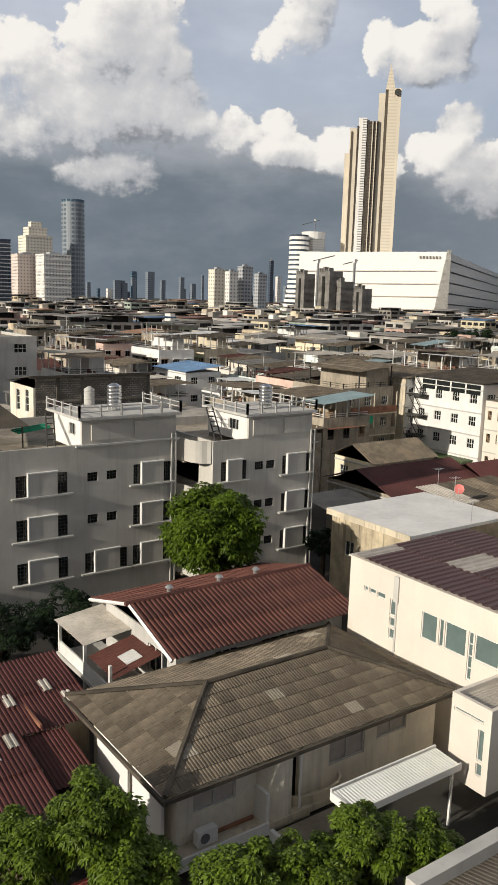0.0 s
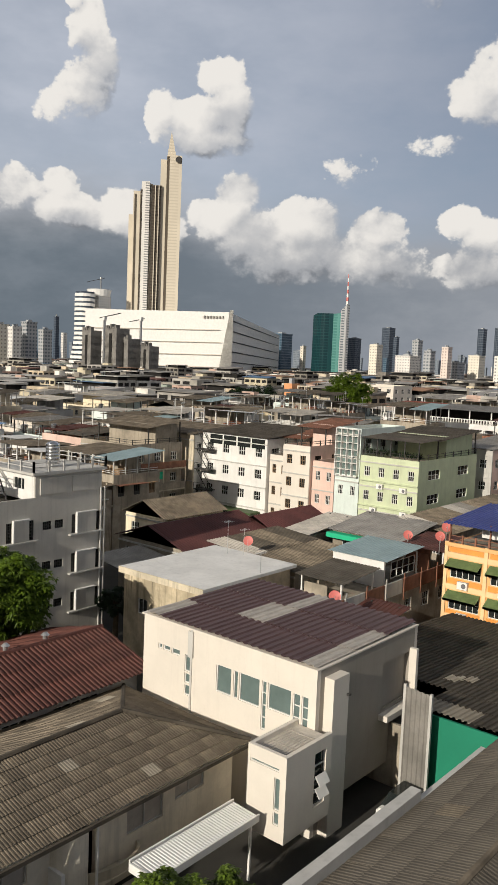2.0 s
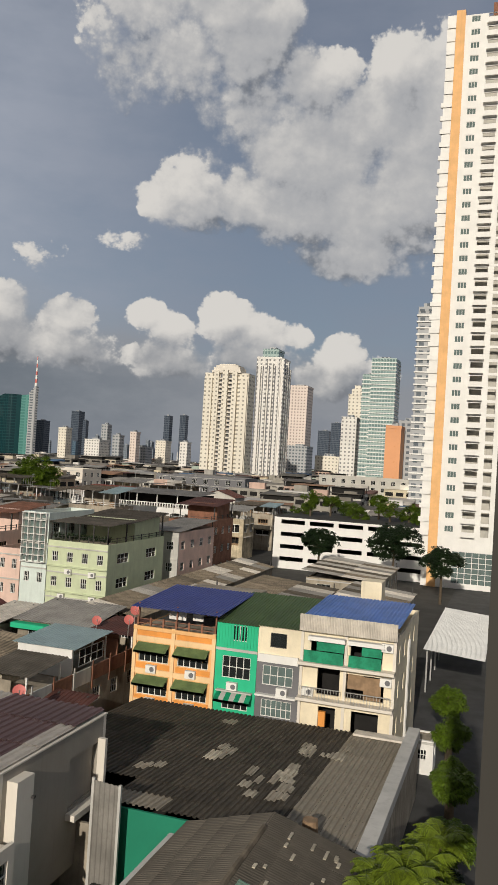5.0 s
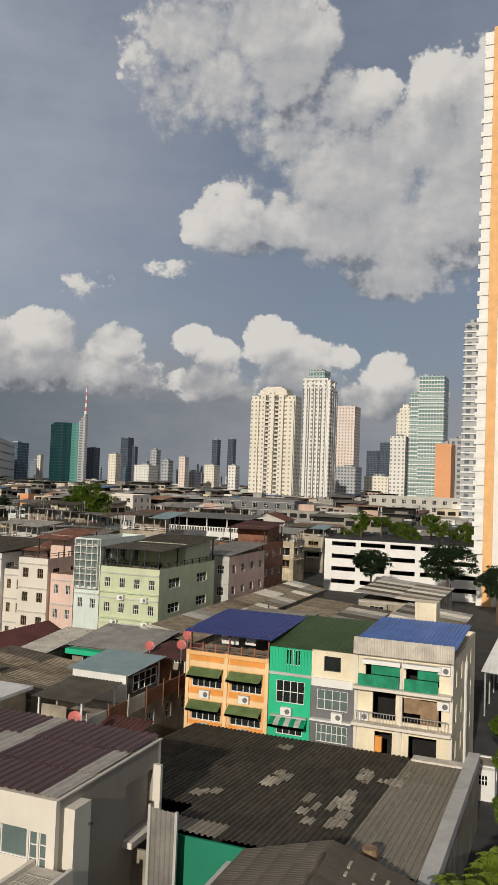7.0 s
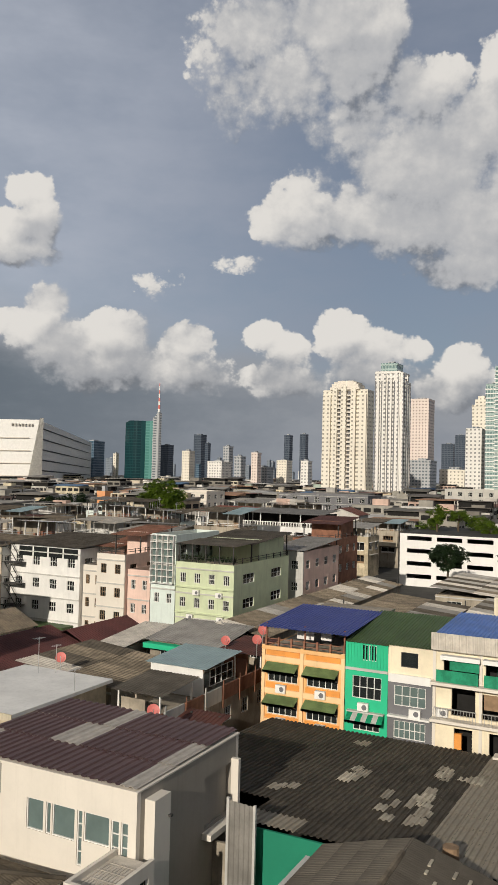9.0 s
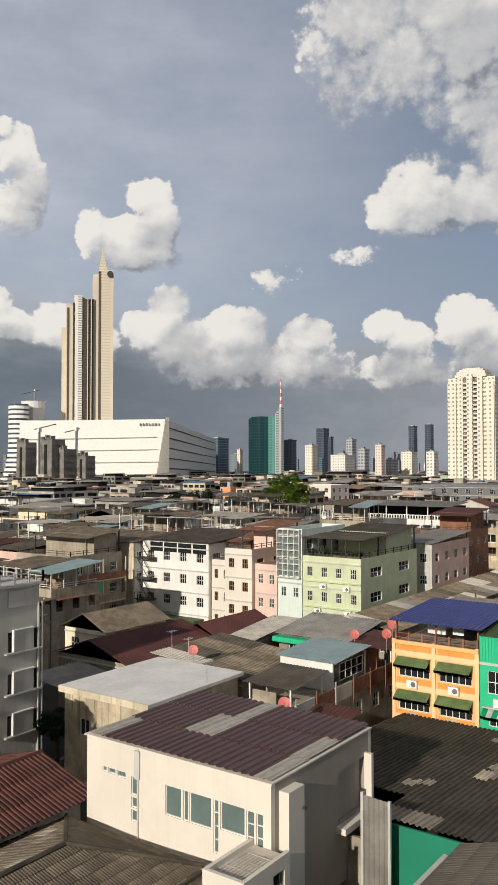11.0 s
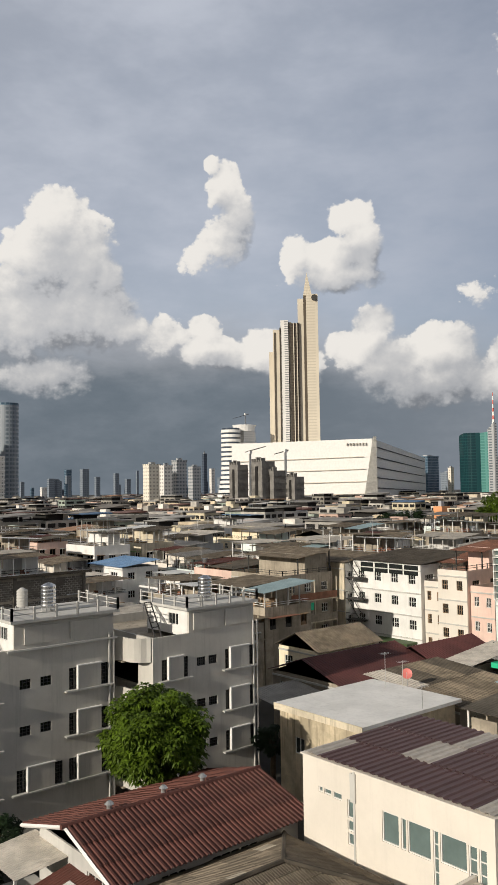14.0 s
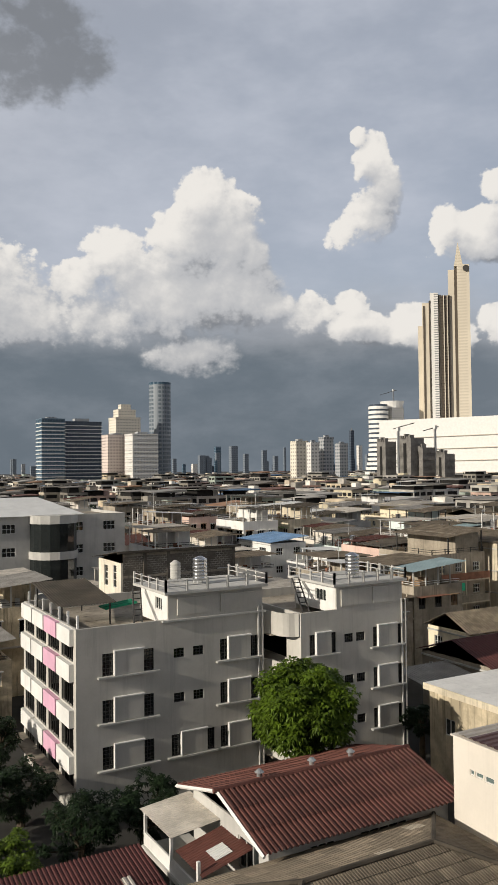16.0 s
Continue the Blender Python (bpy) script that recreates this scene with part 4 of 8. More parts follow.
    for x, y in ((16.8, 57.3), (20.4, 57.3), (16.8, 64.0), (20.4, 64.0)):
        part("terrace_post", boxes((x, x + 0.1, y, y + 0.1, 11.6, 13.22 + (y - 57.0) * 0.12)), M["iron"], h)


grey_block()


def grey_wing():
    h = thing("grey_apartment_wing", (37, 56, 0), "second grey rendered wing with rounded corner balconies", "apartment block")
    rows = (9.15, 6.06, 2.97)
    c = [(33.15, 33.7, 35.0, 35.5), (39.0, 39.45, 41.3, 41.75)]
    y0, x0, x1, top = 50.0, 32.4, 42.0, 12.3
    holes = flat_front(h, y0, (c,), ((36.3, 37.4),), rows)
    shell(h, x0, x1, y0, 62.0, 0, top, M["render_grey"], {"-y": holes, "-x": [(52.0, 58.0, 8.7, 10.6), (52.0, 58.0, 5.7, 7.6), (52.0, 58.0, 2.7, 4.6)]})
    part("roof_slab", slab(x0 + 0.2, x1 - 0.2, y0 + 0.2, 61.8, 11.4, 11.6), M["dirty"], h)
    # near-black floors carry the shade of the unlit rooms
    for f in range(3):
        part("floor_slab", slab(x0 + 0.21, x1 - 0.21, y0 + 0.21, 61.79, 2.5 + 3.0 * f, 2.6 + 3.0 * f), M["void"], h)
    for w in holes:
        window(h, "-y", y0, *w, nv=2 if w[1] - w[0] < 0.7 else 3, nh=5 if w[3] - w[2] > 1 else 2, frame_mat=M["iron"], bar=0.035)
    for zb in rows:
        for w0, p0, p1, w1 in c:
            part("panel", boxes(on("-y", y0, p0, p1, zb + 0.02, zb + 1.6, 0.0, 0.16)), M["render_grey"], h)
            # sunlight on the panel's left and top edge, painted as white strips
            part("panel_frame", boxes(on("-y", y0, p0 - 0.07, p0, zb + 0.02, zb + 1.67, 0.0, 0.22), on("-y", y0, p0, p1 + 0.06, zb + 1.6, zb + 1.67, 0, 0.22)), M["white"], h)
            part("sill", boxes(on("-y", y0, w0 - 0.3, w1 + 0.3, zb - 0.12, zb, 0, 0.28)), M["render_pale"], h)
    # rounded balcony bands between the wings
    for z0, z1 in ((10.6, 12.3), (7.6, 8.7), (4.6, 5.7), (1.6, 2.7)):
        bm = bmesh.new()
        pts = [(30.7, 53.4), (31.3, 52.2)] + [(32.38 - 1.1 * math.cos(t), 51.6 - 1.2 * math.sin(t)) for t in (0.2, 0.6, 1.0, 1.35)] + [(32.38, 50.2)]
        for p, q in zip(pts, pts[1:]):
            bm.faces.new([bm.verts.new((*c2, z)) for c2, z in ((p, z0), (q, z0), (q, z1), (p, z1))])
        bmesh.ops.remove_doubles(bm, verts=bm.verts, dist=0.001)
        bmesh.ops.recalc_face_normals(bm, faces=bm.faces)
        bmesh.ops.solidify(bm, geom=bm.faces[:], thickness=0.12)
        part("balcony_band", bm, M["render_grey"], h)
        part("balcony_floor", slab(31.0, 32.39, 51.9, 58.0, z0 - 0.1, z0), M["dirty"], h)
    for x in (41.75, 42.12):
        part("drainpipe", rods(0.08, ((x, 49.88, 0.0), (x, 49.88, 12.6))), M["render_pale"], h)
    part("roof_room", wall_mesh("-y", y0 - 0.002, 35.6, 41.9, 12.302, 14.0), M["render_grey"], h)
    # sunlit west side, its brightness painted in with white
    part("roof_room", wall_mesh("-x", 35.6, 50.2, 55.6, 12.0, 14.0, [(51.4, 52.8, 12.7, 13.6)]), M["white"], h, "west wall of the roof room, whitened as its sunlit side")
    part("roof_room", wall_mesh("+x", 41.9, 50.2, 55.6, 11.6, 14.0), M["render_grey"], h)
    part("roof_room", wall_mesh("+y", 55.8, 35.6, 41.9, 11.6, 14.0), M["render_grey"], h)
    window(h, "-x", 35.6, 51.4, 52.8, 12.7, 13.6, nv=2)
    for a, b in ((36.0, 38.3), (39.0, 41.4)):
        part("panel", boxes(on("-y", y0 - 0.002, a, b, 12.5, 13.75, 0, 0.1)), M["render_grey"], h)
    part("roof_deck", slab(35.2, 42.2, 49.7, 56.2, 14.002, 14.2), M["render_pale"], h)
    railing(h, ((35.3, 56.1), (35.3, 49.8), (42.1, 49.8), (42.1, 56.1)), 14.2, 0.85, 1.5)
    bm = bmesh.new()
    rod(bm, (33.4, 51.0, 11.7), (34.6, 54.6, 14.2), 0.06)
    rod(bm, (34.0, 51.0, 11.7), (35.2, 54.6, 14.2), 0.06)
    for i in range(9):
        f = i / 8
        rod(bm, (33.4 + 1.2 * f, 51 + 3.6 * f, 11.7 + 2.5 * f), (34.0 + 1.2 * f, 51 + 3.6 * f, 11.7 + 2.5 * f), 0.04)
    part("steel_ladder", bm, M["iron"], h)


grey_wing()
tank((26.6, 54.8, 14.4))
tank((38.6, 52.0, 14.2))
tank((25.4, 56.6, 14.4), 1.2, 0.4, M["render_pale"], "pale plastic water tank standing on a flat roof")

# ---- big sooty workshop roof, green wall, roof below the eye ----
def workshop():
    h = thing("workshop", (48, 16, 0), "wide workshop under a sooty corrugated roof patched with pale sheets", "workshop")
    x0, x1, y0, y1 = 38.2, 59.0, 5.6, 27.4
    z0, z1 = 5.0, 3.7
    shell(h, x0 + 0.1, x1 - 0.1, y0 + 0.2, y1 - 0.2, 0, 3.6, M["dirty"])
    def other(i, j):
        if j < 4 or (i == 0 and j in (10, 11, 12)):
            return M["new_sheet"]

    keep = lambda w: not (w.x < 41.2 and w.y > 18.9)
    sheets(h, (x0, y0 + 0.7, z0), (x1 - x0, 0, z1 - z0), (0, y1 - y0 - 0.7, 0), 11, 21, M["dark_sheet"], keep=keep, pitch=0.31, height=0.085, other=other)
    rng = random.Random(17)
    for cx, cy, n in ((43.3, 19.2, 3), (54.3, 18.8, 2), (48.6, 16.3, 7), (44.3, 14.0, 2), (43.0, 12.4, 2), (46.4, 11.6, 8), (51.6, 12.0, 6), (53.0, 9.9, 4), (43.0, 11.6, 5)):
        for _ in range(n):
            x, y, w = cx + rng.uniform(-1.6, 1.6), cy + rng.uniform(-0.7, 0.7), rng.uniform(0.4, 0.75)
            z = z0 + (z1 - z0) * (x - x0) / (x1 - x0) + 0.16
            part("roof_patch", ribbed((x, y, z), (rng.uniform(0.8, 1.7), 0, -0.08), (0, w, 0), 0.31, 0.07), M["tan_patch"] if rng.random() < 0.6 else M["new_sheet"], h)
    part("ledge", boxes((x0, x1 - 0.4, y0 - 0.1, y0 + 0.7, 4.3, 4.95)), M["render_pale"], h, "pale concrete gutter ledge")
    part("end_wall", boxes((x0 + 0.1, x1 - 0.1, y0, y0 + 0.19, 0, 4.29)), M["dirty"], h)
    part("ridge_strip", boxes((x1 - 1.0, x1, y0 + 0.2, y0 + 4.5, 3.9, 4.05)), M["pale_sheet"], h)
    bm = bmesh.new()
    rod(bm, (38.8, 8.6, 4.9), (38.8, 8.6, 5.9), 0.42, 12, 0.38)
    solo("clay_jar", bm, M["wood"], (38.8, 8.6, 5.0), "tan drum standing at the roof edge", "drum")


workshop()


def green_screen():
    bm = boxes((38.0, 38.15, 13.4, 19.0, 0, 4.95))
    solo("green_wall", bm, M["green_wall"], (38, 16, 0), "flat dark green sheet metal wall", "wall", kind="structure")
    p = thing("sheet_metal_fence", (37, 18.9, 0), "tall grey corrugated metal fence panel", "fence")
    part("sheet", ribbed((37.0, 18.0, 0), (0, 0, 6.4), (0.2, 1.5, 0), 0.3, 0.06), M["grey_sheet"], p)
    part("edge_post", boxes((36.9, 37.05, 17.85, 17.99, 0, 6.5), (37.2, 37.35, 19.5, 19.65, 0, 6.5)), M["render_pale"], p)


green_screen()


def fore_house():
    h = thing("fibre_roofed_house", (28, 10, 0), "house with a wide weathered grey fibre sheet roof", "house")
    x0, x1, yl, yr, yc = 17.0, 37.4, 14.4, 5.6, 10.0
    ze, zr = 5.2, 6.5
    shell(h, x0 + 0.3, x1 - 0.5, yr + 0.4, yl - 0.3, 0, 5.1, M["dirty"])
    cut = [(Vector((x1, yl, ze)), Vector((1, 0.62, 0)).normalized()), (Vector((x1, yr, ze)), Vector((1, -0.5, 0)).normalized())]

    def other(i, j):
        if (i * 5 + j * 3) % 23 == 0:
            return M["tile"]

    a, b = Vector((x1 - x0, 0, 0)), Vector((0, yc - yl, zr - ze))
    sheets(h, (x0, yl, ze), b, a, 4, 18, M["worn_sheet"], cuts=cut[:1], pitch=0.2, height=0.012, other=lambda i, j: M["tile"] if (i * 7 + j * 5) % 19 == 0 else None)
    sheets(h, (x0, yr, ze), Vector((0, yc - yr, zr - ze)), a, 4, 18, M["worn_sheet"], cuts=cut[1:], pitch=0.2, height=0.012, other=other)
    part("ridge_cap", rod(bmesh.new(), (x0, yc, zr + 0.06), (35.6, yc, zr + 0.06), 0.14, 6), M["tile"], h)
    part("green_sheet", ribbed((29.4, 8.6, 6.18), (0, 1.0, 0.3), (1.6, 0, 0), 0.2, 0.015), M["green_clear"], h, "pale green translucent roof sheet")
    rng = random.Random(5)
    for i in range(26):
        x, s = rng.uniform(27, 36), rng.uniform(0.5, 3.6)
        part("roof_patch", boxes((x, x + rng.uniform(0.25, 0.8), yc - s - 0.14, yc - s, zr - 0.2955 * s + 0.06, zr - 0.2955 * s + 0.12)), M["tan_patch"], h)
    part("parapet", boxes((x0, 29.4, yl + 0.02, yl + 0.5, 4.4, 5.75)), M["render_pale"], h, "pale concrete parapet gutter")
    part("parapet", boxes((29.4, 35.8, yl + 0.02, yl + 0.25, 4.4, 5.3)), M["render_pale"], h)


fore_house()


# ---- four painted shophouses ----
def awning(parent, u0, u1, z, material, x=60.0, drop=0.5, out=0.9, striped=False):
    """Sloped canopy over a window of a west front."""
    n = 7 if striped else 1
    for i in range(n):
        a, b = u0 + (u1 - u0) * i / n, u0 + (u1 - u0) * (i + 1) / n
        bm = bmesh.new()
        v = [bm.verts.new(p) for p in ((x, a, z), (x, b, z), (x - out, b, z - drop), (x - out, a, z - drop), (x - out, b, z - drop - 0.18), (x - out, a, z - drop - 0.18))]
        bm.faces.new(v[:4])
        bm.faces.new((v[3], v[2], v[4], v[5]))
        bmesh.ops.solidify(bm, geom=bm.faces[:], thickness=0.03)
        part("awning", bm, (M["white_clean"] if i % 2 else M["green"]) if striped else material, parent)


def shophouses():
    X = 60.0
    # orange house
    h = thing("orange_shophouse", (66, 25, 0), "orange shophouse with green awnings and a blue terrace roof", "shophouse", "painted shophouses")
    holes = []
    for b0 in (22.2, 25.6):
        for zb in (3.8, 6.4):
            holes.append((b0, b0 + 2.6, zb, zb + 1.3))
    shell(h, X, 74, 21.6, 28.7, 0, 9.0, M["peach"], {"-x": holes})
    for w in holes:
        window(h, "-x", X, *w, nv=4, nh=1, frame_mat=M["white"])
        awning(h, w[0] - 0.1, w[1] + 0.1, w[3] + 0.25, M["canvas"])
        ac_unit(h, "-x", X, w[0] + 0.9, w[2] - 0.75)
    part("band", boxes(*[on("-x", X, 21.6, 28.7, z, z + 0.42, 0, 0.12) for z in (3.0, 5.45, 8.05)]), M["apricot"], h)
    part("pilaster", boxes(*[on("-x", X, u, u + 0.28, 0, 9.3, 0.0, 0.16) for u in (21.6, 25.05, 28.42)]), M["apricot"], h)
    for a in (22.0, 25.45):
        for z, t in ((3.45, 0.28), (5.9, 0.42), (8.5, 0.4)):
            part("painted_panel", boxes(on("-x", X, a, a + 2.9, z, z + t, 0.0, 0.05)), M["orange"], h, "deep orange painted panel")
    part("washing", boxes((61.6, 61.64, 24.9, 26.4, 9.7, 10.5), (61.6, 61.64, 23.4, 24.3, 9.8, 10.5)), M["white"], h, "white washing hung on the terrace")
    part("cornice", boxes(on("-x", X, 21.6, 28.7, 8.95, 9.25, 0, 0.2)), M["peach"], h)
    part("deck", slab(X + 0.2, 73.8, 21.8, 28.5, 8.8, 8.98), M["dirty"], h)
    for y in (21.75, 25.1, 28.45):
        for x in (60.3, 67.0):
            part("post", boxes((x, x + 0.12, y, y + 0.12, 9.0, 11.0)), M["rust"], h)
    railing(h, ((60.2, 28.5), (60.2, 21.8)), 9.0, 0.9, 1.1, M["rust"])
    part("terrace_roof", ribbed((59.2, 21.2, 10.85), (9.2, 0, 0.55), (0, 7.6, 0), 0.3, 0.05), M["blue_sheet"], h, "dark blue corrugated terrace roof")
    part("back_room", shell_box(67.6, 73.8, 21.8, 28.5, 9.0, 10.9), M["dirty"], h)
    # green house
    h = thing("green_shophouse", (66, 20, 0), "emerald green narrow shophouse with a striped awning", "shophouse", "painted shophouses")
    holes = [(18.7, 21.0, 6.1, 7.8), (18.8, 20.9, 3.7, 4.7), (19.1, 20.3, 9.0, 10.2)]
    shell(h, X, 74, 18.2, 21.58, 0, 10.3, M["green"], {"-x": holes})
    window(h, "-x", X, *holes[0], nv=3, nh=1)
    window(h, "-x", X, *holes[1], nv=3, nh=1)
    window(h, "-x", X, *holes[2], nv=1)
    awning(h, 18.4, 21.3, 5.1, None, striped=True)
    ac_unit(h, "-x", X, 19.6, 5.25)
    part("sill", boxes(on("-x", X, 18.4, 21.3, 5.1, 5.2, 0, 0.4), on("-x", X, 18.2, 21.58, 8.2, 8.4, 0, 0.1)), M["render_pale"], h)
    bm = bmesh.new()
    for i in range(14):
        u = 18.3 + i * 0.235
        box(bm, *on("-x", X, u, u + 0.1, 8.5, 10.2, 0.0, 0.05))
    part("slat_screen", bm, M["green"], h)
    part("roof", ribbed((59.8, 18.1, 10.35), (9.0, 0, 1.1), (0, 3.5, 0), 0.25, 0.04), M["olive_sheet"], h)
    # slate house
    h = thing("grey_shophouse", (66, 16.5, 0), "dark grey shophouse with white framed windows", "shophouse", "painted shophouses")
    holes = [(15.3, 17.7, 6.0, 7.5), (15.3, 17.7, 3.6, 4.9), (15.9, 17.2, 8.9, 10.0)]
    shell(h, X, 74, 14.8, 18.18, 0, 8.2, M["slate_paint"], {"-x": holes[:2]})
    part("upper_wall", wall_mesh("-x", X, 14.8, 18.18, 8.2, 10.5, holes[2:]), M["yellow"], h, "pale yellow boarded upper storey")
    window(h, "-x", X, *holes[0], nv=3, nh=1, pane_mat=M["glass"])
    window(h, "-x", X, *holes[1], nv=5, nh=1, pane_mat=M["glass"])
    window(h, "-x", X, *holes[2], nv=0, frame_mat=M["iron"])
    part("signboard", boxes(on("-x", X, 14.9, 18.1, 7.75, 8.35, 0.02, 0.2)), M["white_clean"], h, "blank white signboard")
    part("sill", boxes(on("-x", X, 14.9, 18.1, 5.2, 5.35, 0, 0.45)), M["white"], h)
    ac_unit(h, "-x", X, 15.6, 5.35)
    part("roof", ribbed((59.7, 14.7, 10.5), (9.0, 0, 1.0), (0, 3.5, 0), 0.25, 0.04), M["olive_sheet"], h)
    # cream corner house
    h = thing("cream_corner_house", (66, 11, 0), "cream corner shophouse with balconies and a blue sheet roof", "shophouse", "painted shophouses")
    holes = [(8.6, 11.0, 8.7, 10.1), (11.4, 14.0, 8.7, 10.1), (8.4, 11.2, 5.9, 7.7), (11.7, 13.4, 5.9, 7.9), (8.7, 10.7, 3.2, 5.0), (11.9, 13.2, 3.4, 5.0)]
    shell(h, X, 74, 7.6, 14.78, 0, 10.6, M["yellow"], {"-x": holes, "-y": [(61 + i * 3.0, 62.0 + i * 3.0, 3.3 + f * 2.6, 4.6 + f * 2.6) for i in range(4) for f in range(3)]})
    for i in range(4):
        for f in range(3):
            window(h, "-y", 7.6, 61 + i * 3.0, 62.0 + i * 3.0, 3.3 + f * 2.6, 4.6 + f * 2.6, nv=1)
    for z in (5.45, 8.1):
        part("balcony_slab", boxes(on("-x", X, 7.6, 14.78, z, z + 0.22, 0, 0.9)), M["cream"], h)
    for u in (7.6, 11.2, 14.55):
        part("pilaster", boxes(on("-x", X, u, u + 0.22, 0, 10.6, 0, 0.12)), M["cream"], h)
    # near-black sheet added behind the openings as painted room shade
    part("room_back", boxes((62.5, 62.6, 7.8, 14.6, 0, 10.5)), M["void"], h)
    part("shutter", boxes(on("-x", X, 8.6, 9.9, 5.95, 7.6, -0.12, -0.05), on("-x", X, 9.9, 11.1, 6.6, 7.7, -0.12, -0.05)), M["wood"], h, "brown wooden shutters")
    for a, b in ((7.8, 11.1), (11.5, 14.5)):
        bm = bmesh.new()
        for i in range(15):
            u = a + (b - a) * i / 14
            box(bm, *on("-x", X, u, u + 0.03, 5.67, 6.5, 0.82, 0.85))
        box(bm, *on("-x", X, a, b, 6.5, 6.56, 0.8, 0.86))
        part("balustrade", bm, M["metal"], h)
    for a, b in ((8.6, 11.0), (11.4, 14.4)):
        part("net_screen", boxes(on("-x", X, a, b, 8.35, 9.2, 0.6, 0.63), on("-x", X, a, b - 0.9, 9.2, 10.0, 0.3, 0.33)), M["net"], h, "hanging green shade netting")
    part("awning", boxes(on("-x", X, 8.4, 11.1, 9.95, 10.25, 0.05, 0.7), on("-x", X, 11.3, 14.1, 9.95, 10.25, 0.05, 0.7)), M["white_clean"], h)
    part("parapet_sheet", ribbed((59.35, 7.5, 10.6), (0, 0, 1.25), (0, 7.3, 0), 0.25, 0.05), M["pale_sheet"], h, "pale corrugated parapet")
    part("roof", ribbed((59.5, 7.4, 11.55), (9.6, 0, 0.35), (0, 7.4, 0), 0.3, 0.05), M["sky_sheet"], h, "bright blue corrugated roof")
    part("red_cabinet", boxes(on("-x", X, 12.6, 13.1, 3.6, 4.7, 0.0, 0.3)), M["orange"], h)
    for b, z in ((7.8, 9.7), (13.6, 5.75), (7.8, 7.2)):
        ac_unit(h, "-x", X, b, z)
    for x in (66.0, 66.5):
        part("drainpipe", rods(0.09, ((x, 7.45, 0), (x, 7.45, 9.5))), M["white"], h)
    part("stair_head", shell_box(70.5, 72.5, 10.5, 12.3, 10.6, 13.2), M["yellow"], h)


def shell_box(x0, x1, y0, y1, z0, z1):
    return boxes((x0, x1, y0, y1, z0, z1))


shophouses()

# ---- houses of the quarter ----
def block(name, label, x0, x1, y0, y1, z1, wall, west=2, south=3, floors=3, roof="sheet", roof_mat=None, group="", z_low=None, panes=True, frame_mat=None, west_wall=None, win_h=1.2, category="house", parapet=0.7, base_z=0.0, clutter=False, patchy=False):
    """A town house: walls with window rows on its west and south fronts, floor bands, and a flat or sheeted roof."""
    h = thing(name, ((x0 + x1) / 2, (y0 + y1) / 2, base_z), label, category, group)
    step = 3.0
    hw, hs = [], []
    for f in range(floors):
        zt = z1 - parapet - 0.6 - f * step
        for i in range(west):
            w = (y1 - y0) / west
            c = y0 + w * (i + 0.5)
            k = 0.2 if panes else 0.27
            hw.append((c - w * k, c + w * k, zt - win_h, zt))
        for i in range(south):
            w = (x1 - x0) / south
            c = x0 + w * (i + 0.5)
            hs.append((c - w * 0.19, c + w * 0.19, zt - win_h, zt))
    for side, pos, a, b, holes in (("-x", x0, y0, y1, hw), ("-y", y0, x0 + 0.2, x1, hs), ("+x", x1, y0 + 0.2, y1, ()), ("+y", y1, x0 + 0.2, x1 - 0.2, ())):
        part("wall", wall_mesh(side, pos, a, b, base_z, z1, holes), west_wall if side == "-x" and west_wall else wall, h)
    for side, pos, holes in (("-x", x0, hw), ("-y", y0, hs)):
        for w in holes:
            if panes:
                window(h, side, pos, *w, nv=2, nh=1, frame_mat=frame_mat)
            else:
                bm = bmesh.new()
                for a in (w[0], (w[0] + w[1]) / 2, w[1] - 0.06):
                    box(bm, *on(side, pos, a, a + 0.06, w[2], w[3], -0.14, -0.06))
                part("window", bm, frame_mat or M["frame_white"], h)
    part("roof_slab", slab(x0 + 0.2, x1 - 0.2, y0 + 0.2, y1 - 0.2, z1 - parapet - 0.25, z1 - parapet), M["dirty"], h)
    if panes:
        part("band", boxes(*[on("-x", x0, y0, y1, z1 - parapet - f * step - 0.15, z1 - parapet - f * step, 0, 0.12) for f in range(floors)]), M["render_pale"], h)
    rm = roof_mat or M["grey_sheet"]
    if roof in ("sheet", "both"):
        lift = 0.15 if roof == "sheet" else 2.2
        cut = 0.0 if roof == "sheet" else (x1 - x0) * 0.3
        if patchy:
            rng = random.Random(int(x0 * 7 + y0))
            mix = [rm, rm, M["tile"], M["pale_sheet"], M["grey_sheet"], M["tile"], M["dark_sheet"]]
            sheets(h, (x0 - 0.5, y0 - 0.4, z1 + lift), (0, (y1 - y0 + 0.8), 0.9), (x1 - x0 + 0.8, 0, 0), 2, max(4, int((x1 - x0) / 2.2)), rm, pitch=0.35, height=0.05, other=lambda i, j: rng.choice(mix))
        else:
            part("roof", ribbed((x0 - 0.5 + cut, y0 - 0.4, z1 + lift), (x1 - x0 + 0.8 - cut, 0, 0.9), (0, y1 - y0 + 0.8, 0), 0.35, 0.05), rm, h)
        for x, y in ((x0 + 0.15 + cut, y0 + 0.15), (x0 + 0.15 + cut, y1 - 0.3), (x1 - 0.4, y0 + 0.15), (x1 - 0.4, y1 - 0.3))[: 4 if panes else 0]:
            part("post", boxes((x, x + 0.14, y, y + 0.14, z1 - parapet, z1 + lift + 0.05 + (0.85 if x > x0 + cut + 1 else 0))), M["iron"], h)
    if roof == "both":
        part("rear_room", boxes(((x0 + x1) / 2, x1 - 0.5, y0 + 0.6, y1 - 0.6, z1 - parapet, z1 + lift + 0.35)), wall, h)
        railing(h, ((x0 + 0.1, y1 - 0.2), (x0 + 0.1, y0 + 0.1), (x1 - 0.2, y0 + 0.1)), z1, 0.7, 2.4, M["iron"], joined=True)
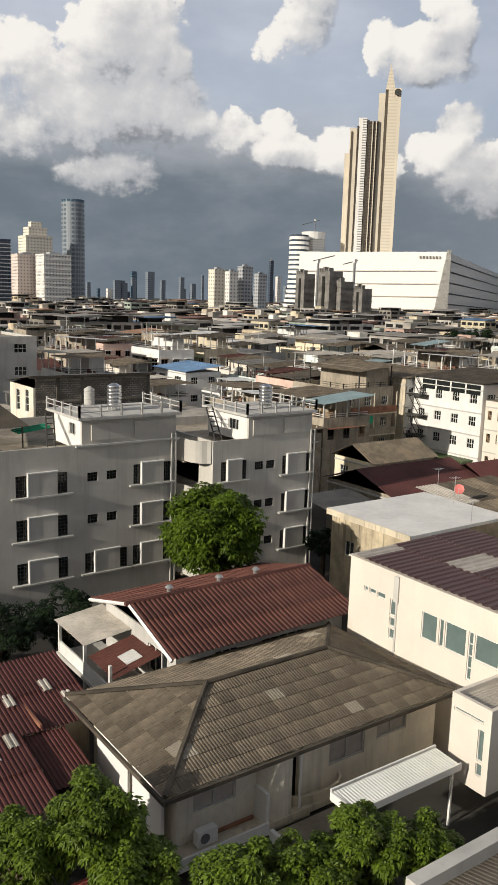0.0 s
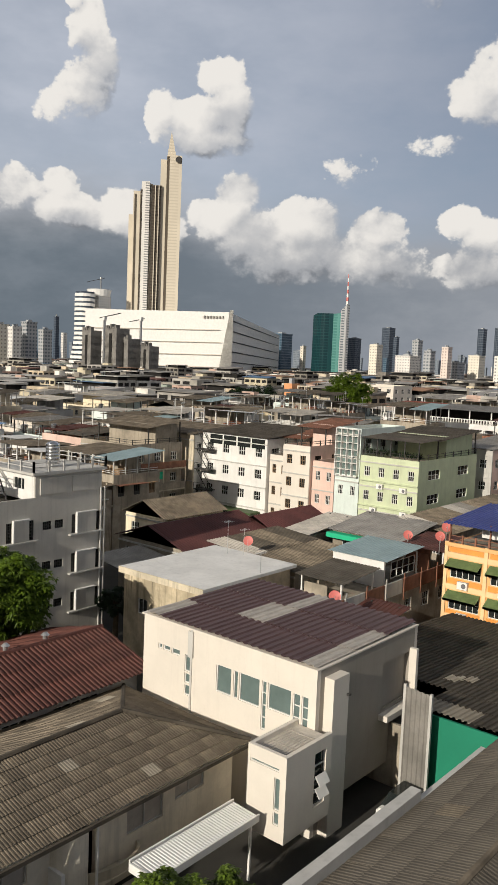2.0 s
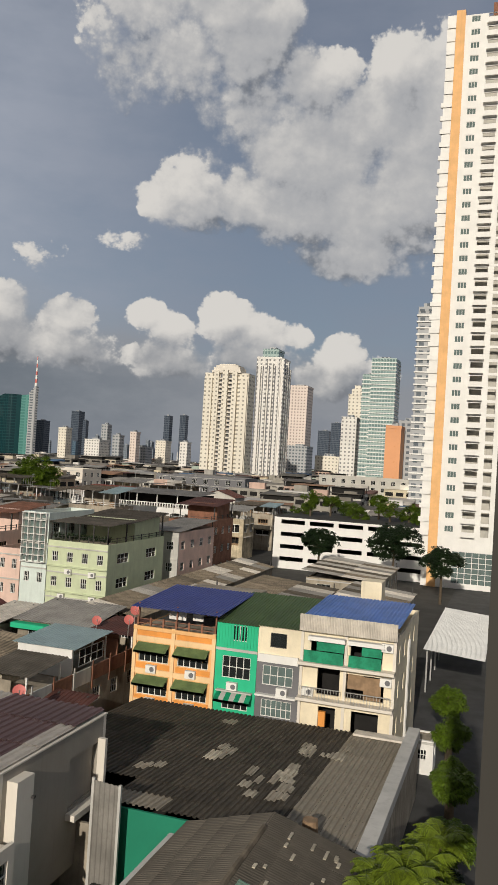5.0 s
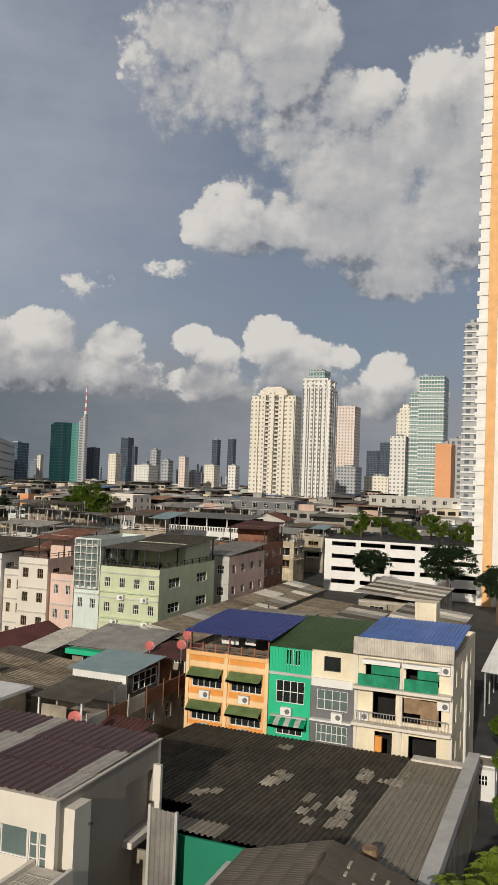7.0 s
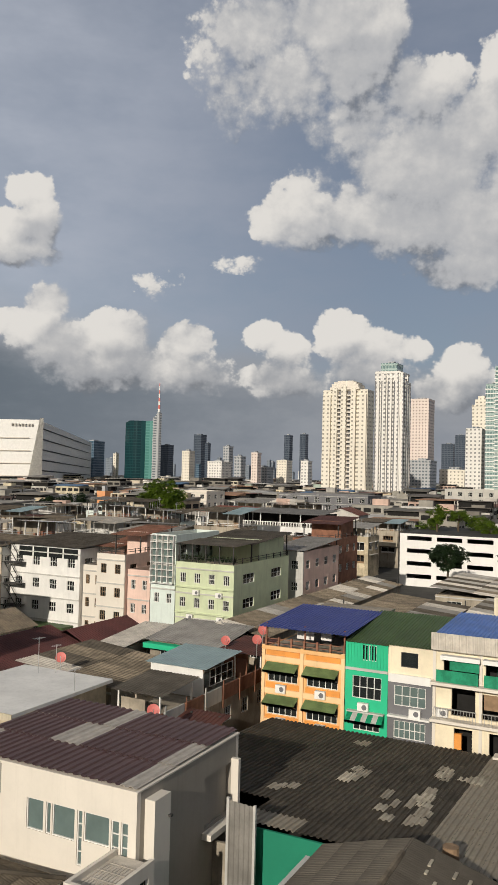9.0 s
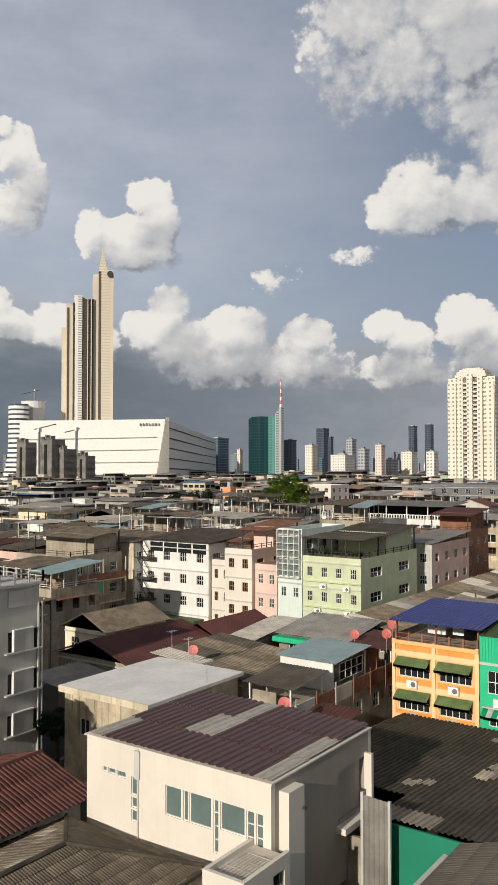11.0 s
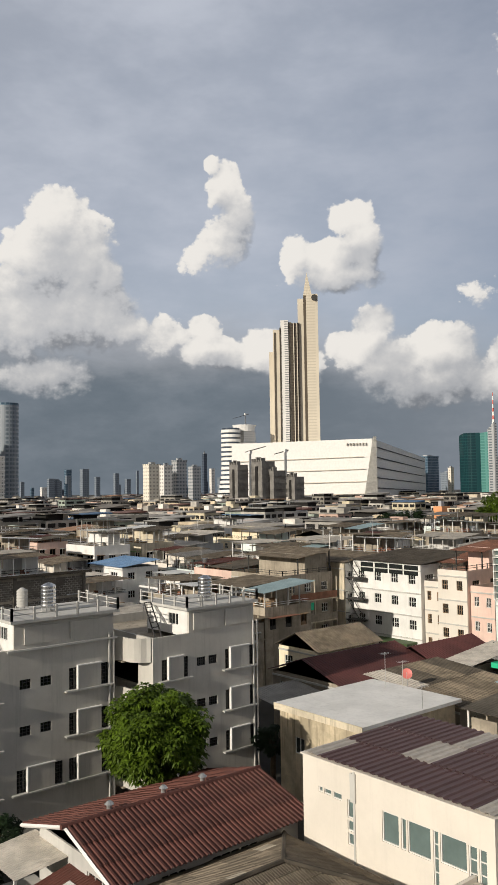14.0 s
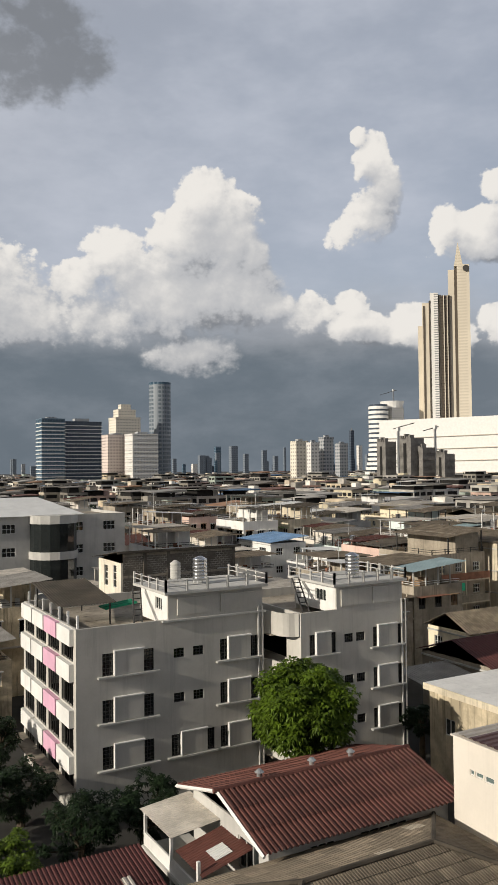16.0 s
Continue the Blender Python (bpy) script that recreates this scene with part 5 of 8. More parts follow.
    if clutter:
        part("roof_shed", boxes((x0 + 1.0, x0 + 3.4, y1 - 3.6, y1 - 0.8, z1 - parapet, z1 + 1.5)), wall, h)
        part("shed_roof", ribbed((x0 + 0.6, y1 - 4.0, z1 + 1.52), (3.4, 0, 0.3), (0, 3.6, 0), 0.4, 0.05), M["tile"], h)
        part("roof_tank", rod(bmesh.new(), (x1 - 1.4, y0 + 1.6, z1 - parapet), (x1 - 1.4, y0 + 1.6, z1 + 1.0), 0.5, 10), M["steel"], h)
    if roof == "gable":
        c, zr = (y0 + y1) / 2, z1 + 1.6
        for ya in (y0 - 0.4, y1 + 0.4):
            part("roof", ribbed((x0 - 0.4, ya, z1), (0, c - ya, zr - z1), (x1 - x0 + 0.8, 0, 0), 0.35, 0.05), rm, h)
        for x in (x0 + 0.1, x1 - 0.1):
            bm = bmesh.new()
            bm.faces.new([bm.verts.new(p) for p in ((x, y0 + 0.1, z1), (x, y1 - 0.1, z1), (x, c, zr - 0.08))])
            bmesh.ops.solidify(bm, geom=bm.faces[:], thickness=0.08)
            part("gable", bm, wall, h)
    return h


TAKEN = []


def take(x0, x1, y0, y1):
    TAKEN.append((x0 - 1, x1 + 1, y0 - 1, y1 + 1))


# beside the white house
def slab_house():
    h = thing("flat_roofed_house", (46, 42, 0), "stained cream house under a broad pale flat roof", "house")
    shell(h, 41.2, 51.6, 38.0, 46.2, 0, 6.7, M["grimy_cream"], {"-x": [(43.6, 44.6, 3.6, 4.8)], "-y": [(43.0, 44.5, 3.0, 4.5)]})
    window(h, "-x", 41.2, 43.6, 44.6, 3.6, 4.8, nv=1)
    window(h, "-y", 38.0, 43.0, 44.5, 3.0, 4.5, nv=2)
    part("roof", slab(40.9, 51.9, 37.6, 46.5, 6.702, 6.95), M["white"], h)
    part("roof_drip", boxes((40.84, 40.9, 37.6, 46.5, 6.5, 6.97)), M["dirty_cream"], h)
    rng = random.Random(3)
    for x, y, z in ((51.0, 42.5, 9.2), (50.2, 43.6, 9.8), (47.6, 37.9, 8.6)):
        a = thing("tv_aerial", (x, y, 6.95), "thin metal television aerial on a roof mast", "aerial", "roof aerials")
        part("mast", rods(0.025, ((x, y, 6.95), (x, y, z))), M["metal"], a)
        bm = rods(0.012, ((x - 0.5, y, z - 0.1), (x + 0.5, y, z - 0.1)))
        for i in range(5):
            rod(bm, (x - 0.4 + i * 0.2, y - 0.3, z - 0.1), (x - 0.4 + i * 0.2, y + 0.3, z - 0.1), 0.01, 4)
        part("yagi", bm, M["metal"], a)


slab_house()
block("red_roofed_row", "low row under a dark red corrugated roof", 50.5, 62.5, 49.0, 57.5, 6.2, M["dirty"], 3, 4, 1, "gable", M["dark_red"], parapet=0.3)
block("red_roofed_row", "low row under a dark red corrugated roof", 62.8, 72, 47.8, 54.0, 6.0, M["dirty"], 2, 3, 1, "gable", M["dark_red"], parapet=0.3)
block("cream_cottage", "small cream upper storey under a grey-brown sheet roof", 57.5, 66.5, 58.6, 64.5, 6.6, M["yellow"], 2, 3, 1, "gable", M["tile"], parapet=0.3)
h = thing("tin_canopy", (48, 51, 0), "pale grey tin canopy between two houses", "canopy")
part("roof", ribbed((44.2, 47.2, 5.0), (0, 6.8, 0.9), (5.8, 0, 0), 0.3, 0.05), M["grey_sheet"], h)
for x, y in ((44.5, 47.5), (49.6, 47.5), (44.5, 53.6), (49.6, 53.6)):
    part("post", boxes((x, x + 0.12, y, y + 0.12, 0, 5.1 + (0.8 if y > 50 else 0))), M["iron"], h)
# low terraces with rusty balustrades
block("terraced_row", "grimy row with a railed terrace", 45.0, 66.0, 31.0, 36.8, 5.0, M["dirty"], 2, 7, 1, "flat", parapet=0.1)
for i in range(7):
    x = 46.0 + i * 2.85
    m = (M["rust"], M["render_pale"], M["rust"], M["render_grey"], M["rust"], M["rust"], M["rust"])[i]
    solo("balustrade_panel", boxes((x, x + 2.7, 30.9, 31.02, 5.0, 6.15), (x, x + 0.14, 30.84, 30.9, 4.4, 6.6)), m, (x + 1.3, 31, 5), "painted concrete balustrade panel on the terrace edge", "balustrade", "terrace balustrades")


def terrace_room(name, label, x0, x1, y0, y1, z0, z1, wall, roof, tilt=0.35, closed=False):
    r = thing(name, ((x0 + x1) / 2, (y0 + y1) / 2, z0), label, "roof room")
    for x, y in ((x0, y0), (x1 - 0.12, y0), (x0, y1 - 0.12), (x1 - 0.12, y1 - 0.12)):
        part("post", boxes((x, x + 0.12, y, y + 0.12, z0, z1)), M["white"], r)
    part("wall", boxes((x0 + (x1 - x0) * 0.45, x1 - 0.15, y1 - 0.3, y1 - 0.15, z0, z1 - 0.02)), wall, r)
    if closed:
        part("wall", boxes((x0 - 0.1, x0 - 0.002, y0, y1, z0, z1)), wall, r)
        window(r, "-y", y0, x0 + 1.2, x1 - 0.4, z0 + 0.6, z1 - 0.3, nv=3, nh=1)
    else:
        part("wall", boxes((x0 + 0.02, x0 + 0.14, y0 + (y1 - y0) * 0.35, y1 - 0.32, z0, z1 - 0.5)), wall, r)
    part("roof", ribbed((x0 - 0.4, y0 - 0.4, z1 + 0.03), (x1 - x0 + 0.8, 0, tilt), (0, y1 - y0 + 0.8, 0), 0.3, 0.04), roof, r)
    return r


terrace_room("terrace_room", "white terrace room under a pale teal roof", 57.2, 62.8, 32.6, 37.6, 5.0, 7.3, M["white"], M["teal_sheet"], closed=True)
terrace_room("terrace_shed", "open terrace shed under a grey sheet", 50.6, 55.2, 32.4, 36.2, 5.0, 6.7, M["dirty"], M["worn_sheet"])
terrace_room("terrace_shed", "open shed with a rusty brown sheet roof", 64.5, 69.5, 31.0, 35.0, 5.0, 7.2, M["rust"], M["red_sheet"])
block("low_workshop", "low grimy workshop under grey sheeting", 52.5, 62.0, 38.2, 47.0, 6.0, M["dirty"], 2, 3, 1, "sheet", M["tile"], parapet=0.3, patchy=True)
block("low_workshop", "low grimy workshop under pale weathered sheeting", 62.6, 71.0, 44.8, 47.4, 6.4, M["dirty"], 1, 3, 1, "sheet", M["pale_sheet"], parapet=0.3)
block("awning_house", "low house with a green awning strip", 66.3, 73, 36.4, 43.8, 6.8, M["dirty"], 2, 2, 1, "sheet", M["grey_sheet"], parapet=0.2)
solo("green_awning", boxes((65.2, 66.2, 36.2, 43.9, 6.3, 6.75)), M["green"], (65.7, 40, 6.3), "bright green canvas awning along a roof edge", "awning")
block("red_shed", "little shed with a rusty red roof", 47.0, 52.0, 27.8, 30.6, 4.6, M["dirty"], 1, 2, 1, "sheet", M["red_sheet"], parapet=0.2)


def dish(az, el, dist):
    """Red satellite dish on a pole, turned up to the south-west."""
    t = radians(90 - GRID - az)
    c = Vector((dist * math.cos(t), dist * math.sin(t), EYE + dist * math.tan(radians(el))))
    foot = c - Vector((0, 0, 1.6))
    d = thing("satellite_dish", foot, "round red satellite dish on a short pole", "satellite dish", "satellite dishes")
    aim = Vector((-0.75, -0.55, 0.45)).normalized()
    turn = aim.to_track_quat("Z", "Y")
    bm = bmesh.new()
    rings = []
    for k in range(4):
        r = 0.43 * k / 3
        rings.append([bm.verts.new(c + turn @ Vector((r * math.cos(i * math.pi / 8), r * math.sin(i * math.pi / 8), 0.35 * r * r))) for i in range(16)] if k else [bm.verts.new(c)])
    for i in range(16):
        bm.faces.new((rings[0][0], rings[1][i], rings[1][(i + 1) % 16]))
        for k in (1, 2):
            bm.faces.new((rings[k][i], rings[k + 1][i], rings[k + 1][(i + 1) % 16], rings[k][(i + 1) % 16]))
    part("bowl", bm, M["dish"], d)
    part("feed_arm", rods(0.02, (c - turn @ Vector((0, 0.6, -0.1)), c + aim * 0.55)), M["metal"], d)
    part("pole", rods(0.04, (foot, c)), M["metal"], d)


for a, e, r in ((15.0, -12.6, 68), (21.4, -16.1, 55), (26.3, -11.5, 74), (28.9, -10.75, 71), (28.5, -11.4, 71), (-8.6, -5.9, 105)):
    dish(a, e, r)

def leafy_row(x, y0, y1, z):
    """Potted leaves in a row, each a small tuft of blades."""
    rng = random.Random(70)
    bm = bmesh.new()
    for i in range(14):
        y = y0 + (y1 - y0) * i / 13
        for _ in range(26):
            tip = Vector((rng.uniform(-0.4, 0.4), rng.uniform(-0.4, 0.4), rng.uniform(0.2, 1.0)))
            c = Vector((x, y, z))
            side = Vector((-tip.y, tip.x, 0)).normalized() * 0.09
            bm.faces.new([bm.verts.new(p) for p in (c, c + tip * 0.5 - side, c + tip, c + tip * 0.5 + side)])
    return bm


# the bright row across the lane
X = 86.0
w = block("white_apartment_house", "white four-storey house with a dark sheeted top floor", X, 98, 68.2, 80.2, 12.6, M["white"], 4, 3, 4, "sheet", M["dark_sheet"], win_h=1.3, group="bright row")
part("top_glazing", boxes(*[on("-x", X - 0.02, 68.6 + i * 2.6, 70.9 + i * 2.6, 11.2, 12.5, 0, 0.06) for i in range(4)]), M["dark_glass"], w)
part("canopy", boxes(on("-x", X, 69.0, 76.5, 2.2, 2.5, 0, 2.2)), M["olive_sheet"], w, "dark green canopy over the yard")
stair = thing("steel_fire_stair", (85, 78, 0), "grey steel fire stair zigzagging up the wall", "fire stair")
for f in range(4):
    z = 1.5 + f * 2.9
    part("landing", slab(84.3, 85.9, 77.4, 80.2, z, z + 0.1), M["iron"], stair)
    part("flight", rods(0.06, ((84.5, 77.6, z), (84.5, 80.0, z + 2.9)), ((85.5, 77.6, z), (85.5, 80.0, z + 2.9))), M["iron"], stair)
    part("handrail", rods(0.03, ((84.3, 77.4, z + 1.0), (84.3, 80.2, z + 1.0)), ((84.3, 77.4, z), (84.3, 77.4, z + 1.0)), ((84.3, 80.2, z), (84.3, 80.2, z + 1.0))), M["iron"], stair)
p = block("pink_house", "pale pink house with a rust-coloured roof frame", X - 0.6, 97, 60.6, 65.0, 12.4, M["pink"], 2, 3, 4, "both", M["rust"], west_wall=M["cream"], frame_mat=M["wood"], group="bright row")
p = block("pink_house", "cream house recessed beside the pink one", X + 0.6, 97, 65.02, 68.1, 10.6, M["cream"], 2, 3, 3, "both", M["rust"], frame_mat=M["wood"], group="bright row")
block("pink_house", "small pale pink house with white windows", X, 97, 57.1, 60.5, 10.6, M["pink"], 2, 3, 3, "flat", group="bright row")
g = block("glazed_stair_house", "pale aqua house with a tall glazed front", X, 97, 53.4, 57.0, 15.3, M["aqua"], 2, 3, 3, "flat", group="bright row", frame_mat=M["frame_white"])
bm = bmesh.new()
for i in range(5):
    box(bm, *on("-x", X, 53.5 + i * 0.82, 53.58 + i * 0.82, 9.2, 15.2, 0.02, 0.5))
for i in range(8):
    box(bm, *on("-x", X, 53.5, 56.9, 9.2 + i * 0.85, 9.27 + i * 0.85, 0.02, 0.52))
part("cage", bm, M["frame_white"], g, "white bird-cage grille")
part("glazing", boxes(on("-x", X, 53.6, 56.8, 9.4, 15.0, 0.01, 0.02)), M["glass"], g)
g = block("mint_house", "pale green house with a caged roof terrace", X, 102, 45.2, 53.3, 12.1, M["mint"], 4, 2, 3, "both", M["dark_sheet"], group="bright row")
for z in (9.0, 5.9):
    part("ledge", boxes(on("-x", X, 45.2, 53.3, z, z + 0.12, 0, 0.25)), M["mint"], g)
for i in range(5):
    part("terrace_post", boxes((X + 0.2, X + 0.32, 45.4 + i * 1.9, 45.52 + i * 1.9, 11.4, 14.3)), M["iron"], g)
part("terrace_roof", ribbed((X - 0.2, 45.0, 14.3), (6.0, 0, 0.25), (0, 8.4, 0), 0.35, 0.05), M["worn_sheet"], g, "worn sheet roof over the terrace")
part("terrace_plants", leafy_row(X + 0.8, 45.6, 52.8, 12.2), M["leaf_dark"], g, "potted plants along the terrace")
for b, z in ((46.6, 8.1), (49.8, 8.2), (46.4, 5.2), (50.6, 5.2)):
    ac_unit(g, "-x", X, b, z)
block("lilac_house", "pale lilac house with blue balconies", 105, 119, 44.3, 49.5, 12.4, M["pink"], 2, 4, 4, "sheet", M["grey_sheet"], west_wall=M["render_pale"])
block("dark_brick_house", "dark brown weathered house with balconies", 121, 134, 46.5, 53, 13, M["rust"], 3, 4, 4, "both", M["red_sheet"])
cz = block("concrete_house", "weathered concrete house with balconies and roof sheds", 73.5, 83, 81.5, 92.5, 11.2, M["dirty"], 2, 3, 4, "both", M["tile"])
for f in range(3):
    z = 1.6 + 3.0 * f
    part("balcony_slab", boxes(on("-y", 81.5, 74.0, 82.6, z, z + 0.18, 0, 1.3)), M["dirty_cream"], cz)
    part("balcony_front", boxes(on("-y", 81.5, 74.0, 82.6, z + 0.18, z + 1.1, 1.2, 1.3)), M["rust"] if f == 2 else M["dirty"], cz)
    for u in (74.0, 78.2, 82.5):
        part("balcony_post", boxes(on("-y", 81.5, u, u + 0.14, z + 1.1, z + 3.0, 1.16, 1.3)), M["dirty_cream"], cz)
part("awning", boxes(on("-y", 81.5, 74.6, 78.0, 6.4, 7.4, 1.3, 1.36)), M["green"], cz, "bright green cloth blind")
block("stained_house", "tall stained beige house with a tin roof", 84.5, 92, 80.6, 90.5, 12.2, M["white"], 1, 3, 3, "sheet", M["tile"], west_wall=M["dirty_cream"])
block("yellow_house", "cream-yellow house with a flat sheeted roof", 124, 138, 151, 165, 11.0, M["yellow"], 5, 4, 3, "both", M["pale_sheet"])
block("dark_gabled_hall", "hall under a steep dark gable roof", 140, 156, 138, 150, 11.0, M["dirty"], 3, 3, 1, "gable", M["dark_sheet"])
for x0, x1, y0, y1, z, mm in ((73, 96, 34.6, 39.6, 6.8, "tile"), (96.5, 120, 34.8, 39.4, 6.8, "tile"), (116, 136, 17.8, 28.4, 6.6, "pale_sheet"), (90, 107, 22.0, 31.5, 6.4, "tile"), (76, 89, 24.0, 32.0, 6.0, "grey_sheet"), (76, 92, 10.6, 20.5, 6.2, "tile"), (95, 113, 12.4, 20.0, 6.0, "grey_sheet")):
    block("long_house", "long low house under weathered sheeting", x0, x1, y0, y1, z, M["dirty"], 2, 5, 1, "sheet", M[mm], parapet=0.2, group="low long houses", patchy=True)


def block_shed():
    """Tall shed of bare cement blocks between piers, its thin roof falling away behind."""
    h = thing("block_walled_shed", (32, 74, 0), "shed of bare grey cement blocks with a cream end wall", "shed")
    x0, x1, y0, y1, top, low = 26.4, 38.3, 71.0, 77.2, 15.3, 14.3
    part("wall", boxes((x0 + 0.2, x1, y0, y0 + 0.2, 0, top)), M["block_work"], h, "bare cement block wall")
    for x in (x0 + 2.2, x0 + 4.6, x0 + 7.4, x1 - 0.3):
        part("pier", boxes((x, x + 0.3, y0 - 0.1, y0 - 0.002, 0, top)), M["brick_grey"], h)
    for z in (12.9, 14.9):
        part("tie_beam", boxes((x0 + 0.2, x1, y0 - 0.06, y0 - 0.001, z, z + 0.22)), M["dirty"], h)
    hole = [(72.2, 73.2, 11.9, 14.0), (74.6, 75.6, 11.8, 13.8)]
    part("end_wall", wall_mesh("-x", x0, y0, y1, 0, low, hole), M["pale_cream"], h, "cream painted end wall")
    bm = bmesh.new()
    bm.faces.new([bm.verts.new(p) for p in ((x0 + 0.1, y0, low), (x0 + 0.1, y1, low), (x0 + 0.1, y0, top))])
    bmesh.ops.solidify(bm, geom=bm.faces[:], thickness=0.1)
    part("gable", bm, M["pale_cream"], h)
    for w in hole:
        window(h, "-x", x0, *w, nv=0, nh=2)
    part("wall", boxes((x1 - 0.2, x1, y0 + 0.2, y1, 0, low), (x0 + 0.2, x1 - 0.2, y1 - 0.2, y1, 0, low)), M["dirty"], h)
    part("roof", ribbed((x0 - 0.5, y0 - 0.4, top + 0.08), (0, y1 - y0 + 0.9, low - top), (x1 - x0 + 1.0, 0, 0), 0.35, 0.05), M["dark_sheet"], h)
    part("fascia", boxes((x0 - 0.5, x1 + 0.5, y0 - 0.48, y0 - 0.4, top - 0.1, top + 0.14)), M["dark_sheet"], h)
    for z in (12.0, 13.2):
        part("conduit", rods(0.05, ((x1 - 2.0, y0 - 0.12, z), (x1 - 0.5, y0 - 0.12, z))), M["metal"], h)


block_shed()
block("blue_roofed_room", "white roof room under a bright blue sheet", 70, 77, 117, 128, 10.2, M["white"], 2, 2, 2, "sheet", M["faded_blue"], parapet=0.2)
v = block("bay_windowed_villa", "pale villa with a curved glazed bay", 13, 40, 106, 120, 17.0, M["render_pale"], 4, 6, 3, "flat", parapet=0.4)
bm = bmesh.new()
A = [Vector((14.0, 105.5, 17.0)), Vector((34.3, 105.5, 17.0)), Vector((34.3, 120.5, 17.0)), Vector((14.0, 120.5, 17.0))]
r0, r1 = bm.verts.new((19.5, 113, 19.2)), bm.verts.new((29.8, 113, 19.2))
c = [bm.verts.new(q) for q in A]
for f in ((c[0], c[1], r1, r0), (c[1], c[2], r1), (c[2], c[3], r0, r1), (c[3], c[0], r0)):
    bm.faces.new(f)
bm.faces.new(c[::-1])
part("hip_roof", bm, M["white_sheet"], v, "pale grey hipped metal roof")
for z0, z1, m in ((7, 8.4, "render_pale"), (8.4, 11.4, "dark_glass"), (11.4, 12.4, "render_pale"), (12.4, 16.0, "dark_glass"), (16.0, 17.1, "render_pale")):
    part("bay", rod(bmesh.new(), (30, 106, z0), (30, 106, z1), 3.2 if m != "dark_glass" else 3.05, 16), M[m], v)
for s in ((44, 52, 36, 47), (40, 75, 27, 66), (84, 99, 45, 81), (104, 136, 43, 54), (73, 92.5, 80, 93), (123, 139, 150, 166), (139, 157, 137, 151), (72, 137, 8, 40), (24, 40, 70, 79), (69, 78, 116, 129), (10, 42, 100, 122), (14, 44, 48, 68), (146, 260, -20, 52), (60, 150, -10, 8)):
    take(*s)


def balustraded_house(y0, y1, z, roof, label):
    """White house with a balustraded terrace under a broad sheet roof."""
    x0, x1 = 160.0, 171.0
    h = thing("balustraded_house", ((x0 + x1) / 2, (y0 + y1) / 2, 0), label, "house")
    part("wall", wall_mesh("-x", x0, y0, y1, 0, z, [(y0 + 1 + i * 3.0, y0 + 2.8 + i * 3.0, z - 2.6, z - 1.1) for i in range(int((y1 - y0 - 1) / 3))]), M["white"], h)
    part("wall", boxes((x0 + 0.2, x1, y0, y0 + 0.2, 0, z), (x0 + 0.2, x1, y1 - 0.2, y1, 0, z), (x1 - 0.2, x1, y0 + 0.2, y1 - 0.2, 0, z)), M["dirty_cream"], h)
    part("deck", slab(x0 + 0.2, x1 - 0.2, y0 + 0.2, y1 - 0.2, z - 0.3, z - 0.05), M["dirty"], h)
    n = int((y1 - y0) / 0.6)
    for i in range(n):
        u = y0 + (y1 - y0 - 0.2) * i / (n - 1)
        part("baluster", boxes((x0 + 0.02, x0 + 0.2, u, u + 0.2, z, z + 0.8)), M["white_clean"], h)
    part("handrail", boxes((x0, x0 + 0.25, y0, y1, z + 0.8, z + 0.95)), M["white_clean"], h)
    for i in range(5):
        u = y0 + (y1 - y0 - 0.2) * i / 4
        part("post", boxes((x0 + 0.4, x0 + 0.6, u, u + 0.2, z, z + 2.75)), M["white"], h)
    # near-black box paints the shade at the back of the terrace
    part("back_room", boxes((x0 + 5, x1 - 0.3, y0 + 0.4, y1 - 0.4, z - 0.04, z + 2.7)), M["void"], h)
    part("roof", ribbed((x0 - 0.6, y0 - 0.3, z + 2.75), (x1 - x0 + 0.8, 0, 0.7), (0, y1 - y0 + 0.6, 0), 0.4, 0.06), roof, h)


balustraded_house(83.6, 93.9, 12.0, M["brick_red"], "white balustraded house under a brick-red sheet roof")
balustraded_house(63.7, 83.0, 12.0, M["grey_sheet"], "white balustraded house under a grey sheet roof")
take(160, 171, 63.7, 93.9)


# ---- car park, condominium and the far apartments ----
def car_park():
    h = thing("car_park", (180, 32, 0), "white open-sided car park with a planted roof", "car park")
    holes = [(17.5 + i * 6.4, 22.8 + i * 6.4, 1.7 + f * 2.7, 2.6 + f * 2.7) for i in range(5) for f in range(4)]
    shell(h, 172, 200, 16.5, 50, 0, 11.2, M["white_clean"], {"-x": holes, "-y": [(174 + i * 6, 179 + i * 6, 1.6 + f * 2.7, 2.9 + f * 2.7) for i in range(4) for f in range(4)]})
    for f in range(5):
        part("deck", slab(172.2, 199.8, 16.7, 49.8, 0.3 + 2.7 * f, 0.5 + 2.7 * f), M["ground"], h)


car_park()


